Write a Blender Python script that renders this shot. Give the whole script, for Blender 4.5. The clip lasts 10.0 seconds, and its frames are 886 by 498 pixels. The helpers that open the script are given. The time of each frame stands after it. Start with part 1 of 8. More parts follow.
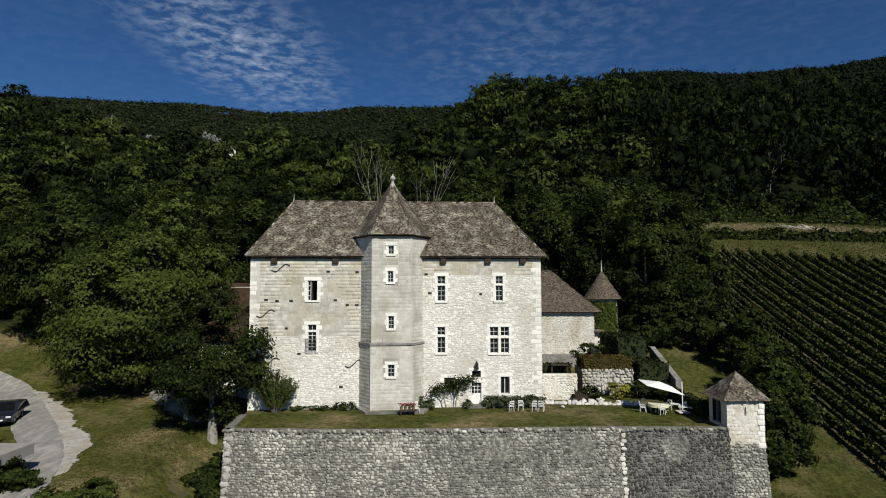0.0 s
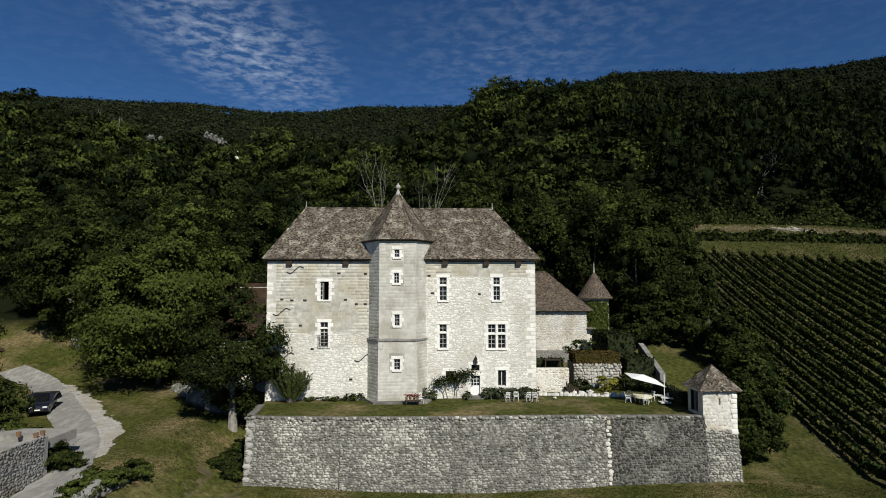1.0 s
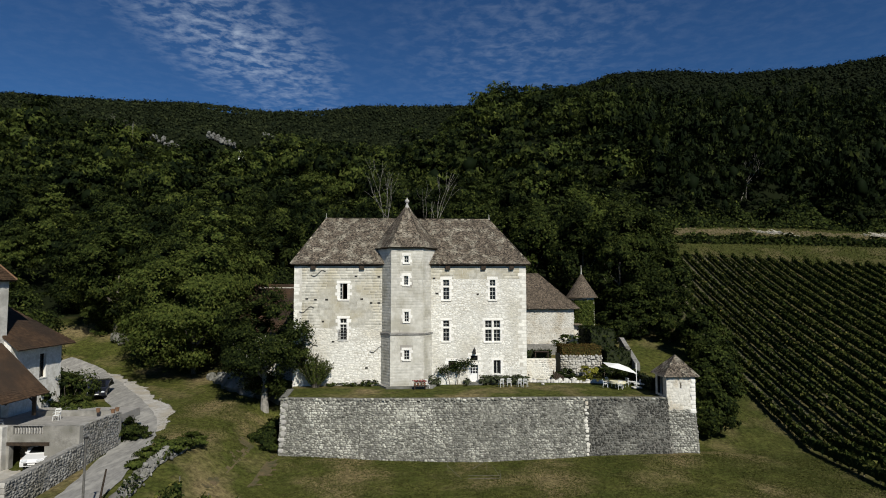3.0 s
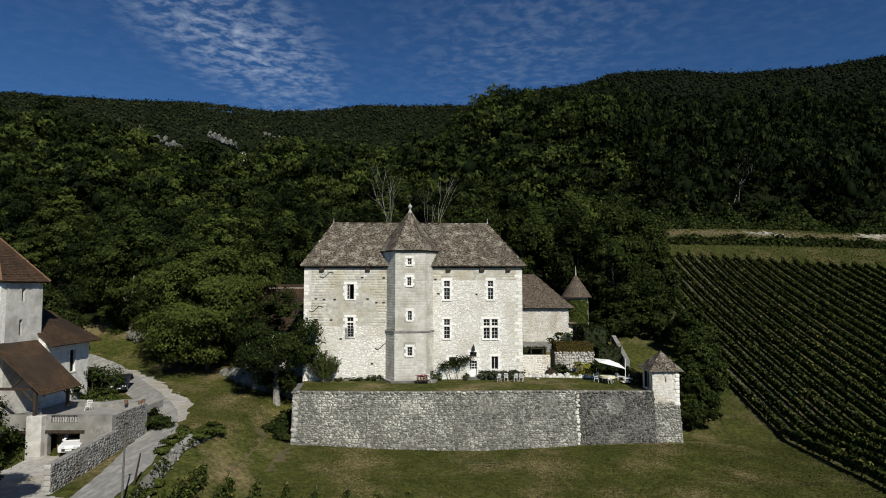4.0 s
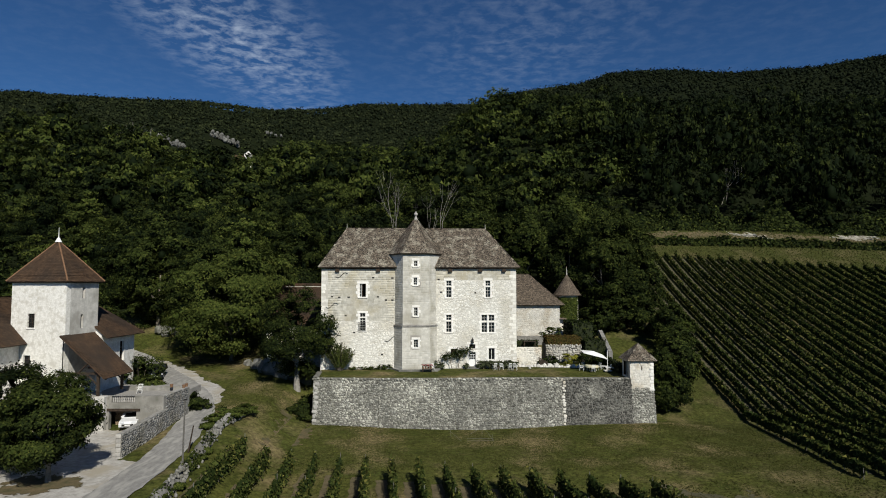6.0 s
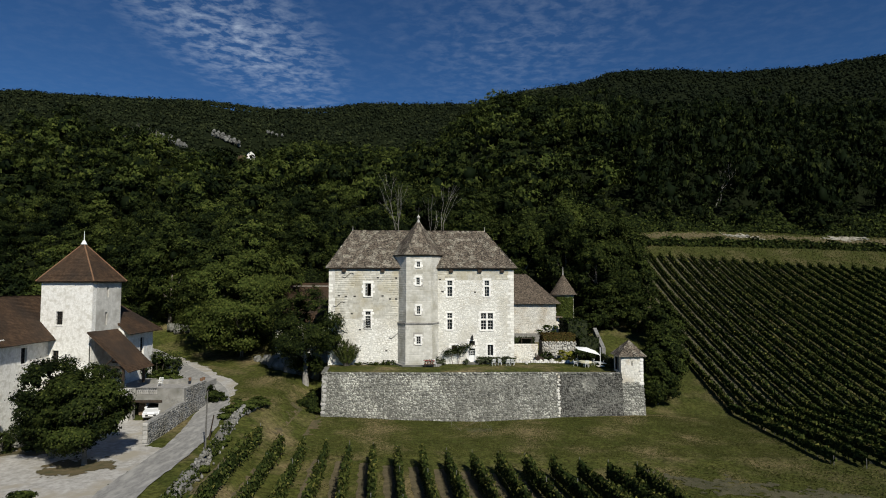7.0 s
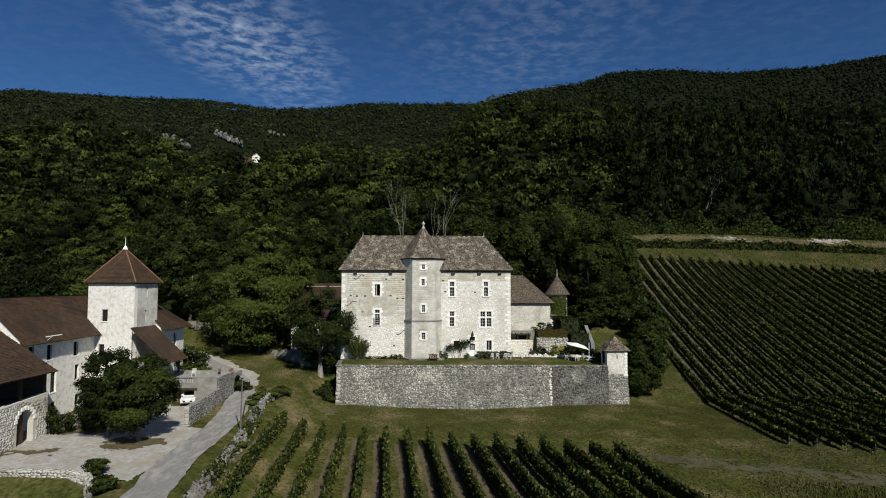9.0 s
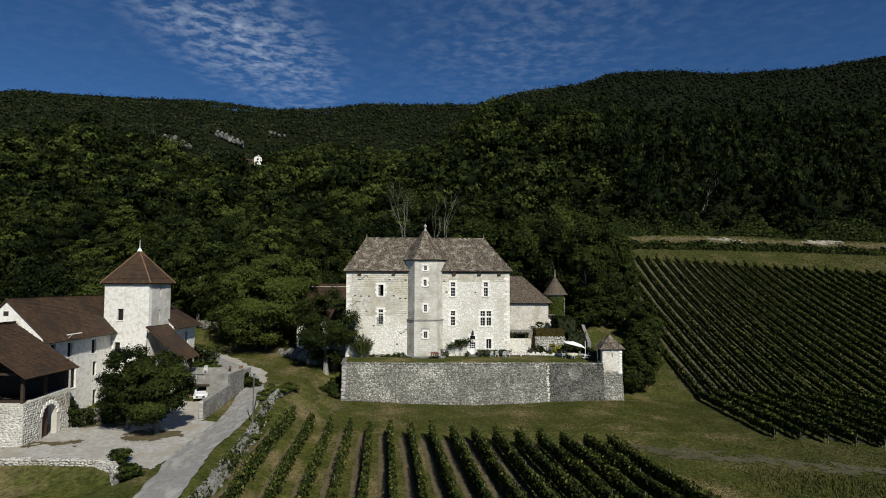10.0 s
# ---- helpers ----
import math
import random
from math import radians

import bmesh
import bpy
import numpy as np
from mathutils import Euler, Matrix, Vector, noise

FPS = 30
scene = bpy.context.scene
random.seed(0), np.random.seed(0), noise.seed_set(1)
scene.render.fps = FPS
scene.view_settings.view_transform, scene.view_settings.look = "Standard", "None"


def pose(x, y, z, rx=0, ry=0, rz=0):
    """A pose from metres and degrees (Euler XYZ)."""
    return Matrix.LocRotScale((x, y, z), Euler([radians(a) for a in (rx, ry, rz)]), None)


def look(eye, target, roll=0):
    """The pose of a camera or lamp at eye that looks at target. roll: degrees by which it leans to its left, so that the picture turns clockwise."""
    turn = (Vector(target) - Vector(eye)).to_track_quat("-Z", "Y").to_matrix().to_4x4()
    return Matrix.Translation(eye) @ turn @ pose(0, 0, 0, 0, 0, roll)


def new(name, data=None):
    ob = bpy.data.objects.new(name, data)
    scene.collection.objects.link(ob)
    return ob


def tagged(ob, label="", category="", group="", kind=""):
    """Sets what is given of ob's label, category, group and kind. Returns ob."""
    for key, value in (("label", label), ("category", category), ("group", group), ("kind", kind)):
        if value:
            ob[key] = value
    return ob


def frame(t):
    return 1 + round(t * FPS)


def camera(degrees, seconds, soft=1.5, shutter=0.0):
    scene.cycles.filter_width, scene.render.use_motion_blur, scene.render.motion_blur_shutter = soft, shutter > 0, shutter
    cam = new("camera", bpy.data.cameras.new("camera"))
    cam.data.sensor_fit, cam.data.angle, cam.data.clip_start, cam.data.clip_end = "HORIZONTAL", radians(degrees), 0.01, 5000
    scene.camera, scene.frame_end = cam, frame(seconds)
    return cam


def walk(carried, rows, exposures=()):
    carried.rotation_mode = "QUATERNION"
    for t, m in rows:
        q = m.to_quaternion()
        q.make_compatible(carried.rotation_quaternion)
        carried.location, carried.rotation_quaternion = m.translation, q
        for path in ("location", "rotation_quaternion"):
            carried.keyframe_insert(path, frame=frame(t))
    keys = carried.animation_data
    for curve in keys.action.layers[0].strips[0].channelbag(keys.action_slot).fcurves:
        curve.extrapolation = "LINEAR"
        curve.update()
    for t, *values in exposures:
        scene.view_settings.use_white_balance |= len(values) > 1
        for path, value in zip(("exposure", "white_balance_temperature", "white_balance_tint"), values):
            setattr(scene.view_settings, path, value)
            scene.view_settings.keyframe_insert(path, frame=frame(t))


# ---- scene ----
# ---- camera and its path: seconds, place, yaw, pitch, roll
cam = camera(74.0, 10.0, 1.0)
ROWS = [
    (0, 0.035, -0.279, 10.694, 0.081, 4.191, 0.115),
    (0.5, -0.036, -2.706, 10.746, 0.108, 4.139, 0.098),
    (1, -0.102, -5.012, 10.806, 0.107, 4.099, 0.096),
    (1.5, -0.189, -7.392, 10.899, 0.097, 4.043, 0.099),
    (2, -0.263, -9.828, 10.979, 0.096, 3.998, 0.098),
    (2.5, -0.387, -12.151, 11.049, 0.081, 3.942, 0.089),
    (4, -0.580, -18.847, 11.324, 0.094, 3.790, 0.079),
    (4.5, -0.627, -21.048, 11.421, 0.106, 3.723, 0.078),
    (5, -0.684, -23.278, 11.478, 0.108, 3.653, 0.054),
    (5.5, -0.784, -25.518, 11.521, 0.108, 3.594, 0.050),
    (7, -1.045, -32.094, 11.666, 0.116, 3.438, -0.012),
    (7.5, -1.146, -34.278, 11.790, 0.114, 3.376, -0.018),
    (8, -1.241, -36.352, 11.839, 0.114, 3.339, -0.035),
    (8.5, -1.352, -38.419, 11.872, 0.125, 3.322, -0.052),
    (9, -1.465, -40.360, 11.986, 0.130, 3.326, -0.081),
    (9.5, -1.572, -42.102, 12.028, 0.140, 3.337, -0.093),
    (10, -1.674, -43.680, 12.062, 0.129, 3.336, -0.100),
]
walk(cam, [(t, pose(x, y, z, 90 + pitch, roll, yaw)) for t, x, y, z, yaw, pitch, roll in ROWS], [(0.0, 0.0), (10.0, 0.0)])

# ---- sky and sun
SUN_AZ, SUN_EL = radians(24), radians(40)          # azimuth from -y towards +x
to_sun = Vector((math.sin(SUN_AZ) * math.cos(SUN_EL), -math.cos(SUN_AZ) * math.cos(SUN_EL), math.sin(SUN_EL)))
sun = new("sun", bpy.data.lights.new("sun", "SUN"))
sun.data.energy, sun.data.angle, sun.data.color = 5.0, radians(0.5), (1.0, 0.965, 0.865)
sun.matrix_world = look((0, 0, 200), Vector((0, 0, 200)) - to_sun)


def make_world():
    w = bpy.data.worlds.new("sky")
    w.use_nodes = True
    nt = w.node_tree
    nt.nodes.clear()
    n = nt.nodes.new
    out, bg, sky = n("ShaderNodeOutputWorld"), n("ShaderNodeBackground"), n("ShaderNodeTexSky")
    sky.sky_type, sky.sun_disc, sky.sun_elevation, sky.sun_rotation = "NISHITA", False, SUN_EL, math.pi - SUN_AZ
    sky.dust_density, sky.air_density, sky.ozone_density = 0.0, 0.7, 3.0
    tint = n("ShaderNodeMix")
    tint.data_type, tint.blend_type = "RGBA", "MULTIPLY"
    tint.inputs[0].default_value = 1.0
    tint.inputs[7].default_value = (0.40, 0.70, 0.96, 1)
    nt.links.new(sky.outputs[0], tint.inputs[6])
    # thin high cloud: stretched noise on a flat layer far above
    tc, sep = n("ShaderNodeTexCoord"), n("ShaderNodeSeparateXYZ")
    nt.links.new(tc.outputs["Generated"], sep.inputs[0])
    zz = n("ShaderNodeMath")
    zz.operation = "MAXIMUM"
    zz.inputs[1].default_value = 0.06
    nt.links.new(sep.outputs[2], zz.inputs[0])
    div = []
    for k in (0, 1):
        d = n("ShaderNodeMath")
        d.operation = "DIVIDE"
        nt.links.new(sep.outputs[k], d.inputs[0])
        nt.links.new(zz.outputs[0], d.inputs[1])
        div.append(d)
    com = n("ShaderNodeCombineXYZ")
    nt.links.new(div[0].outputs[0], com.inputs[0])
    nt.links.new(div[1].outputs[0], com.inputs[1])
    big, small = n("ShaderNodeTexNoise"), n("ShaderNodeTexNoise")
    big.inputs["Scale"].default_value, big.inputs["Detail"].default_value = 0.55, 3
    small.inputs["Scale"].default_value, small.inputs["Detail"].default_value, small.inputs["Roughness"].default_value = 13.0, 9, 0.60
    small.inputs["Distortion"].default_value = 0.25
    for t in (big, small):
        nt.links.new(com.outputs[0], t.inputs["Vector"])
    r1, r2 = n("ShaderNodeMapRange"), n("ShaderNodeMapRange")
    r1.inputs[1].default_value, r1.inputs[2].default_value, r1.inputs[3].default_value = 0.30, 0.55, 0.45
    r2.inputs[1].default_value, r2.inputs[2].default_value = 0.43, 0.86
    nt.links.new(big.outputs[0], r1.inputs[0])
    nt.links.new(small.outputs[0], r2.inputs[0])
    # the main bank of cloudlets, and a thin veil beside it
    reach = None
    for loc, sca, strong in (((1.83, -2.05, 0), (2.2, 0.84, 1.0), 0.62), ((-0.5, -2.0, 0), (1.5, 0.85, 1.0), 0.13)):
        off, dist, bank = n("ShaderNodeMapping"), n("ShaderNodeVectorMath"), n("ShaderNodeMapRange")
        off.inputs["Location"].default_value, off.inputs["Scale"].default_value = loc, sca
        dist.operation = "LENGTH"
        nt.links.new(com.outputs[0], off.inputs[0])
        nt.links.new(off.outputs[0], dist.inputs[0])
        bank.inputs[1].default_value, bank.inputs[2].default_value, bank.inputs[3].default_value, bank.inputs[4].default_value = 0.10, 0.95, strong, 0.03
        nt.links.new(dist.outputs["Value"], bank.inputs[0])
        if reach is None:
            reach = bank.outputs[0]
        else:
            most = n("ShaderNodeMath")
            most.operation = "MAXIMUM"
            nt.links.new(reach, most.inputs[0])
            nt.links.new(bank.outputs[0], most.inputs[1])
            reach = most.outputs[0]
    mul, mul0 = n("ShaderNodeMath"), n("ShaderNodeMath")
    mul.operation = mul0.operation = "MULTIPLY"
    nt.links.new(r1.outputs[0], mul0.inputs[0])
    nt.links.new(reach, mul0.inputs[1])
    nt.links.new(mul0.outputs[0], mul.inputs[0])
    nt.links.new(r2.outputs[0], mul.inputs[1])
    cloud = n("ShaderNodeMix")
    cloud.data_type = "RGBA"
    cloud.inputs[7].default_value = (13.0, 14.5, 16.0, 1)
    nt.links.new(mul.outputs[0], cloud.inputs[0])
    nt.links.new(tint.outputs[2], cloud.inputs[6])
    nt.links.new(cloud.outputs[2], bg.inputs[0])
    bg.inputs[1].default_value = 0.067
    nt.links.new(bg.outputs[0], out.inputs[0])
    scene.world = w


make_world()


# ---- materials
def mat(name, c1, c2, scale=1.0, rough=0.9, bump=0.0, bump_scale=None, c3=None, scale3=0.15, metal=0.0, spec=0.3, detail=6, rnd=0.0, stretch=(1, 1, 1), island=0.0):
    """A two-scale noisy surface: c1 to c2 by a noise of that scale (per metre), c3 laid over in patches, and a bump."""
    m = bpy.data.materials.new(name)
    m.use_nodes = True
    nt = m.node_tree
    n, link = nt.nodes.new, nt.links.new
    b = nt.nodes["Principled BSDF"]
    b.inputs["Roughness"].default_value, b.inputs["Metallic"].default_value = rough, metal
    b.inputs["Specular IOR Level"].default_value = spec
    tc, mp = n("ShaderNodeTexCoord"), n("ShaderNodeMapping")
    mp.inputs["Scale"].default_value = stretch
    geo = n("ShaderNodeNewGeometry")
    link(geo.outputs["Position"], mp.inputs[0])
    no = n("ShaderNodeTexNoise")
    no.inputs["Scale"].default_value, no.inputs["Detail"].default_value, no.inputs["Roughness"].default_value = scale, detail, 0.65
    link(mp.outputs[0], no.inputs["Vector"])
    rg = n("ShaderNodeMapRange")
    rg.inputs[1].default_value, rg.inputs[2].default_value = 0.32, 0.68
    link(no.outputs[0], rg.inputs[0])
    mix = n("ShaderNodeMix")
    mix.data_type = "RGBA"
    mix.inputs[6].default_value, mix.inputs[7].default_value = (*c1, 1), (*c2, 1)
    link(rg.outputs[0], mix.inputs[0])
    col = mix.outputs[2]
    if c3:
        n3 = n("ShaderNodeTexNoise")
        n3.inputs["Scale"].default_value, n3.inputs["Detail"].default_value = scale3, 5
        link(mp.outputs[0], n3.inputs["Vector"])
        r3 = n("ShaderNodeMapRange")
        r3.inputs[1].default_value, r3.inputs[2].default_value = 0.48, 0.66
        link(n3.outputs[0], r3.inputs[0])
        m3 = n("ShaderNodeMix")
        m3.data_type = "RGBA"
        m3.inputs[7].default_value = (*c3, 1)
        link(r3.outputs[0], m3.inputs[0])
        link(col, m3.inputs[6])
        col = m3.outputs[2]
    if rnd or island:
        for src, amt in ((n("ShaderNodeObjectInfo").outputs["Random"], rnd), (geo.outputs["Random Per Island"], island)):
            if amt:
                rr, hs = n("ShaderNodeMapRange"), n("ShaderNodeHueSaturation")
                rr.inputs[3].default_value, rr.inputs[4].default_value = 1 - amt, 1 + amt
                link(src, rr.inputs[0])
                link(rr.outputs[0], hs.inputs["Value"])
                link(col, hs.inputs["Color"])
                col = hs.outputs[0]
    link(col, b.inputs["Base Color"])
    if bump:
        nb = n("ShaderNodeTexNoise")
        nb.inputs["Scale"].default_value, nb.inputs["Detail"].default_value = bump_scale or scale * 3, 5
        link(mp.outputs[0], nb.inputs["Vector"])
        bp = n("ShaderNodeBump")
        bp.inputs["Strength"].default_value, bp.inputs["Distance"].default_value = 0.8, bump
        link(nb.outputs[0], bp.inputs["Height"])
        link(bp.outputs[0], b.inputs["Normal"])
    return m


def leaf_mat(name, dark, light, yellow):
    """Leaves: colour from the tree's own tint, a speckle from leaf to leaf, thin enough to let some light through."""
    m = bpy.data.materials.new(name)
    m.use_nodes = True
    nt = m.node_tree
    n, link = nt.nodes.new, nt.links.new
    b = nt.nodes["Principled BSDF"]
    b.inputs["Roughness"].default_value, b.inputs["Specular IOR Level"].default_value = 0.7, 0.03
    at, geo = n("ShaderNodeAttribute"), n("ShaderNodeNewGeometry")
    at.attribute_name = "tint"
    mix, mix2 = n("ShaderNodeMix"), n("ShaderNodeMix")
    mix.data_type = mix2.data_type = "RGBA"
    mix.inputs[6].default_value, mix.inputs[7].default_value = (*dark, 1), (*light, 1)
    link(at.outputs["Fac"], mix.inputs[0])
    rr = n("ShaderNodeMapRange")
    rr.inputs[1].default_value, rr.inputs[2].default_value, rr.inputs[4].default_value = 0.55, 1.0, 1.1
    link(geo.outputs["Random Per Island"], rr.inputs[0])
    by = n("ShaderNodeMath")
    by.operation, by.use_clamp = "MULTIPLY", True
    link(rr.outputs[0], by.inputs[0])
    link(at.outputs["Fac"], by.inputs[1])
    mix2.inputs[7].default_value = (*yellow, 1)
    link(by.outputs[0], mix2.inputs[0])
    link(mix.outputs[2], mix2.inputs[6])
    link(mix2.outputs[2], b.inputs["Base Color"])
    tr, ms = n("ShaderNodeBsdfTranslucent"), n("ShaderNodeMixShader")
    link(mix2.outputs[2], tr.inputs[0])
    ms.inputs[0].default_value = 0.12
    link(b.outputs[0], ms.inputs[1])
    link(tr.outputs[0], ms.inputs[2])
    link(ms.outputs[0], nt.nodes["Material Output"].inputs[0])
    return m


def grass_mat():
    """Mown grass with dry patches below; upslope the wood floor, tree shade put into its near-black colour."""
    m = mat("grass", (0.036, 0.045, 0.010), (0.072, 0.074, 0.019), 0.35, 0.95, 0.05, 9, c3=(0.140, 0.112, 0.055), scale3=0.16)
    nt = m.node_tree
    n, link = nt.nodes.new, nt.links.new
    b = nt.nodes["Principled BSDF"]
    old = b.inputs["Base Color"].links[0].from_socket
    geo, sep = n("ShaderNodeNewGeometry"), n("ShaderNodeSeparateXYZ")
    link(geo.outputs["Position"], sep.inputs[0])
    fine = n("ShaderNodeTexNoise")
    fine.inputs["Scale"].default_value, fine.inputs["Detail"].default_value, fine.inputs["Roughness"].default_value = 2.2, 8, 0.72
    link(geo.outputs["Position"], fine.inputs["Vector"])
    fr = n("ShaderNodeMapRange")
    fr.inputs[1].default_value, fr.inputs[2].default_value, fr.inputs[3].default_value, fr.inputs[4].default_value = 0.32, 0.68, 0.32, 1.75
    link(fine.outputs[0], fr.inputs[0])
    hs = n("ShaderNodeHueSaturation")
    link(fr.outputs[0], hs.inputs["Value"])
    # longer, greener meadow on the vineyard side
    mead, mm = n("ShaderNodeMapRange"), n("ShaderNodeMix")
    mead.inputs[1].default_value, mead.inputs[2].default_value, mead.inputs[4].default_value = 26, 40, 0.62
    link(sep.outputs[0], mead.inputs[0])
    mm.data_type = "RGBA"
    mm.inputs[7].default_value = (0.031, 0.034, 0.011, 1)
    link(mead.outputs[0], mm.inputs[0])
    link(old, mm.inputs[6])
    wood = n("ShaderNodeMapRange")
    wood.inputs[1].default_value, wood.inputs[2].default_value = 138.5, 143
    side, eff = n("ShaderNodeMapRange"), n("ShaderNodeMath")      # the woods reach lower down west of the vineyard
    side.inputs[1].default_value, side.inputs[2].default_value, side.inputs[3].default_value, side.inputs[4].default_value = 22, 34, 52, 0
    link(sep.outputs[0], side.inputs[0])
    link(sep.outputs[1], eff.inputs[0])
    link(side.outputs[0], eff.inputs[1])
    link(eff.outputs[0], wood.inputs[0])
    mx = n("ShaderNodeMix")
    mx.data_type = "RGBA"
    # wood floor: the shade under the trees is in this near-black colour
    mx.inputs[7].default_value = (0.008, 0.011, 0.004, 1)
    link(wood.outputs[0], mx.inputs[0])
    link(mm.outputs[2], hs.inputs["Color"])
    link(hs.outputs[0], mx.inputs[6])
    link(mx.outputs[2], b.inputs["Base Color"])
    b.inputs["Specular IOR Level"].default_value = 0.05
    return m


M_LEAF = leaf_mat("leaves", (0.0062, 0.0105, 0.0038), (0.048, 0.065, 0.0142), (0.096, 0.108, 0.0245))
# far leaves: the haze of distance put into a bluer, greyer colour
M_HAZED_LEAF = leaf_mat("hazed_mountain_leaves", (0.0085, 0.0125, 0.0065), (0.048, 0.060, 0.024), (0.066, 0.072, 0.026))
M_VINE = leaf_mat("vine_leaves", (0.022, 0.034, 0.009), (0.072, 0.086, 0.020), (0.185, 0.165, 0.045))
M_BARK = mat("bark", (0.10, 0.085, 0.065), (0.24, 0.21, 0.17), 3, 0.95, 0.03, 12)
M_GRASS = grass_mat()
M_ROAD = mat("road_paving", (0.165, 0.16, 0.15), (0.265, 0.256, 0.24), 4.5, 0.9, 0.015, 18, c3=(0.31, 0.30, 0.275), scale3=1.6, detail=11, stretch=(1, 0.35, 1))
M_LIME = mat("limestone", (0.42, 0.385, 0.32), (0.60, 0.56, 0.48), 1.2, 0.9, 0.02, 8, c3=(0.40, 0.345, 0.25), scale3=0.16)
M_LIMEW = mat("pale_limestone", (0.68, 0.66, 0.61), (0.84, 0.82, 0.77), 2, 0.9, 0.015, 10, rnd=0.08)
M_TURRET = mat("turret_stone", (0.46, 0.44, 0.385), (0.58, 0.56, 0.50), 1.0, 0.9, 0.015, 7, c3=(0.30, 0.28, 0.25), scale3=0.3)
M_RUBBLE = mat("rubble_stone", (0.12, 0.115, 0.105), (0.30, 0.29, 0.27), 2.5, 0.95, 0.05, 6, c3=(0.10, 0.10, 0.085), scale3=0.25)
M_TILE = mat("roof_tiles", (0.030, 0.021, 0.016), (0.205, 0.170, 0.130), 7.0, 0.9, 0.03, 9, c3=(0.27, 0.245, 0.195), scale3=0.9, island=0.8)
M_FTILE = mat("farm_roof_tiles", (0.046, 0.027, 0.015), (0.088, 0.052, 0.029), 1.5, 0.85, 0.02, 9, c3=(0.040, 0.027, 0.018), scale3=0.3, island=0.22)
M_PLASTER = mat("lime_plaster", (0.60, 0.58, 0.53), (0.84, 0.82, 0.77), 5.0, 0.9, 0.03, 7, c3=(0.56, 0.535, 0.475), scale3=1.9, detail=9)
M_DARKWOOD = mat("dark_wood", (0.020, 0.014, 0.010), (0.055, 0.038, 0.025), 4, 0.8)
M_GLASS = mat("window_glass", (0.008, 0.009, 0.010), (0.018, 0.019, 0.020), 2, 0.10, spec=0.22)
M_WHITE = mat("white_paint", (0.72, 0.72, 0.70), (0.82, 0.82, 0.80), 3, 0.6)


# ---- builders
def link_mesh(name, me, material, parent=None, label=""):
    ob = new(name, me)
    if material:
        me.materials.append(material)
    ob.parent = parent
    if label:
        tagged(ob, label)
    return ob


def part(name, bm, material, parent=None, label=""):
    """Links a bmesh as one mesh object under a thing or a part."""
    me = bpy.data.meshes.new(name)
    bm.to_mesh(me)
    bm.free()
    return link_mesh(name, me, material, parent, label)


def thing(name, m, label, category, group="", kind=""):
    ob = new(name)
    ob.matrix_world = m
    return tagged(ob, label, category, group, kind)


def np_mesh(name, verts, faces, tint=None, smooth=False):
    """A mesh from arrays: verts (n,3), faces (m,k)."""
    me = bpy.data.meshes.new(name)
    k = faces.shape[1]
    me.vertices.add(len(verts))
    me.vertices.foreach_set("co", np.ascontiguousarray(verts, np.float32).ravel())
    me.loops.add(faces.size)
    me.loops.foreach_set("vertex_index", np.ascontiguousarray(faces, np.int32).ravel())
    me.polygons.add(len(faces))
    me.polygons.foreach_set("loop_start", np.arange(0, faces.size, k, dtype=np.int32))
    if tint is not None:
        a = me.attributes.new("tint", "FLOAT", "FACE")
        a.data.foreach_set("value", np.ascontiguousarray(tint, np.float32))
    if smooth:
        me.polygons.foreach_set("use_smooth", np.ones(len(faces), bool))
    me.update(calc_edges=True)
    return me


def box(bm, x0, x1, y0, y1, z0, z1, bevel=0.0):
    r = bmesh.ops.create_cube(bm, size=1.0, matrix=Matrix.LocRotScale(((x0 + x1) / 2, (y0 + y1) / 2, (z0 + z1) / 2), None, (x1 - x0, y1 - y0, z1 - z0)))
    if bevel:
        es = list({e for v in r["verts"] for e in v.link_edges})
        bmesh.ops.bevel(bm, geom=es, offset=bevel, segments=1, affect="EDGES")
    return bm


def boxes(*specs, bevel=0.0):
    bm = bmesh.new()
    for s in specs:
        box(bm, *s, bevel=bevel)
    return bm


def poly(bm, pts):
    return bm.faces.new([bm.verts.new(p) for p in pts])


def prism(bm, pts, z0, z1):
    """An upright prism on the plan pts (counter-clockwise)."""
    lo, hi = [bm.verts.new((x, y, z0)) for x, y in pts], [bm.verts.new((x, y, z1)) for x, y in pts]
    n = len(pts)
    for i in range(n):
        bm.faces.new((lo[i], lo[(i + 1) % n], hi[(i + 1) % n], hi[i]))
    bm.faces.new(hi)
    bm.faces.new(lo[::-1])
    return bm


def tube(bm, p, q, r0, r1, n=8):
    p, q = Vector(p), Vector(q)
    m = Matrix.Translation((p + q) / 2) @ (q - p).to_track_quat("Z", "Y").to_matrix().to_4x4()
    bmesh.ops.create_cone(bm, cap_ends=True, segments=n, radius1=r0, radius2=r1, depth=(q - p).length, matrix=m)
    return bm


def sstep(a, b, x):
    t = np.clip((np.asarray(x, float) - a) / (b - a), 0, 1)
    return t * t * (3 - 2 * t)


# ---- the ground: one sheet from the lower vineyard up to the mountain ridges
SKY_T = [-0.95, -0.754, -0.56, -0.465, -0.37, -0.29, -0.21, -0.138, -0.02, 0.055, 0.11, 0.235, 0.285, 0.40, 0.50, 0.64, 0.754, 0.95]
SKY_S = [0.310, 0.340, 0.328, 0.325, 0.318, 0.306, 0.309, 0.318, 0.316, 0.317, 0.333, 0.354, 0.372, 0.377, 0.372, 0.383, 0.403, 0.435]
SKY_D = [1250, 1300, 1350, 1380, 1400, 1400, 1400, 1380, 1350, 1320, 1300, 1280, 1260, 1240, 1220, 1200, 1180, 1150]
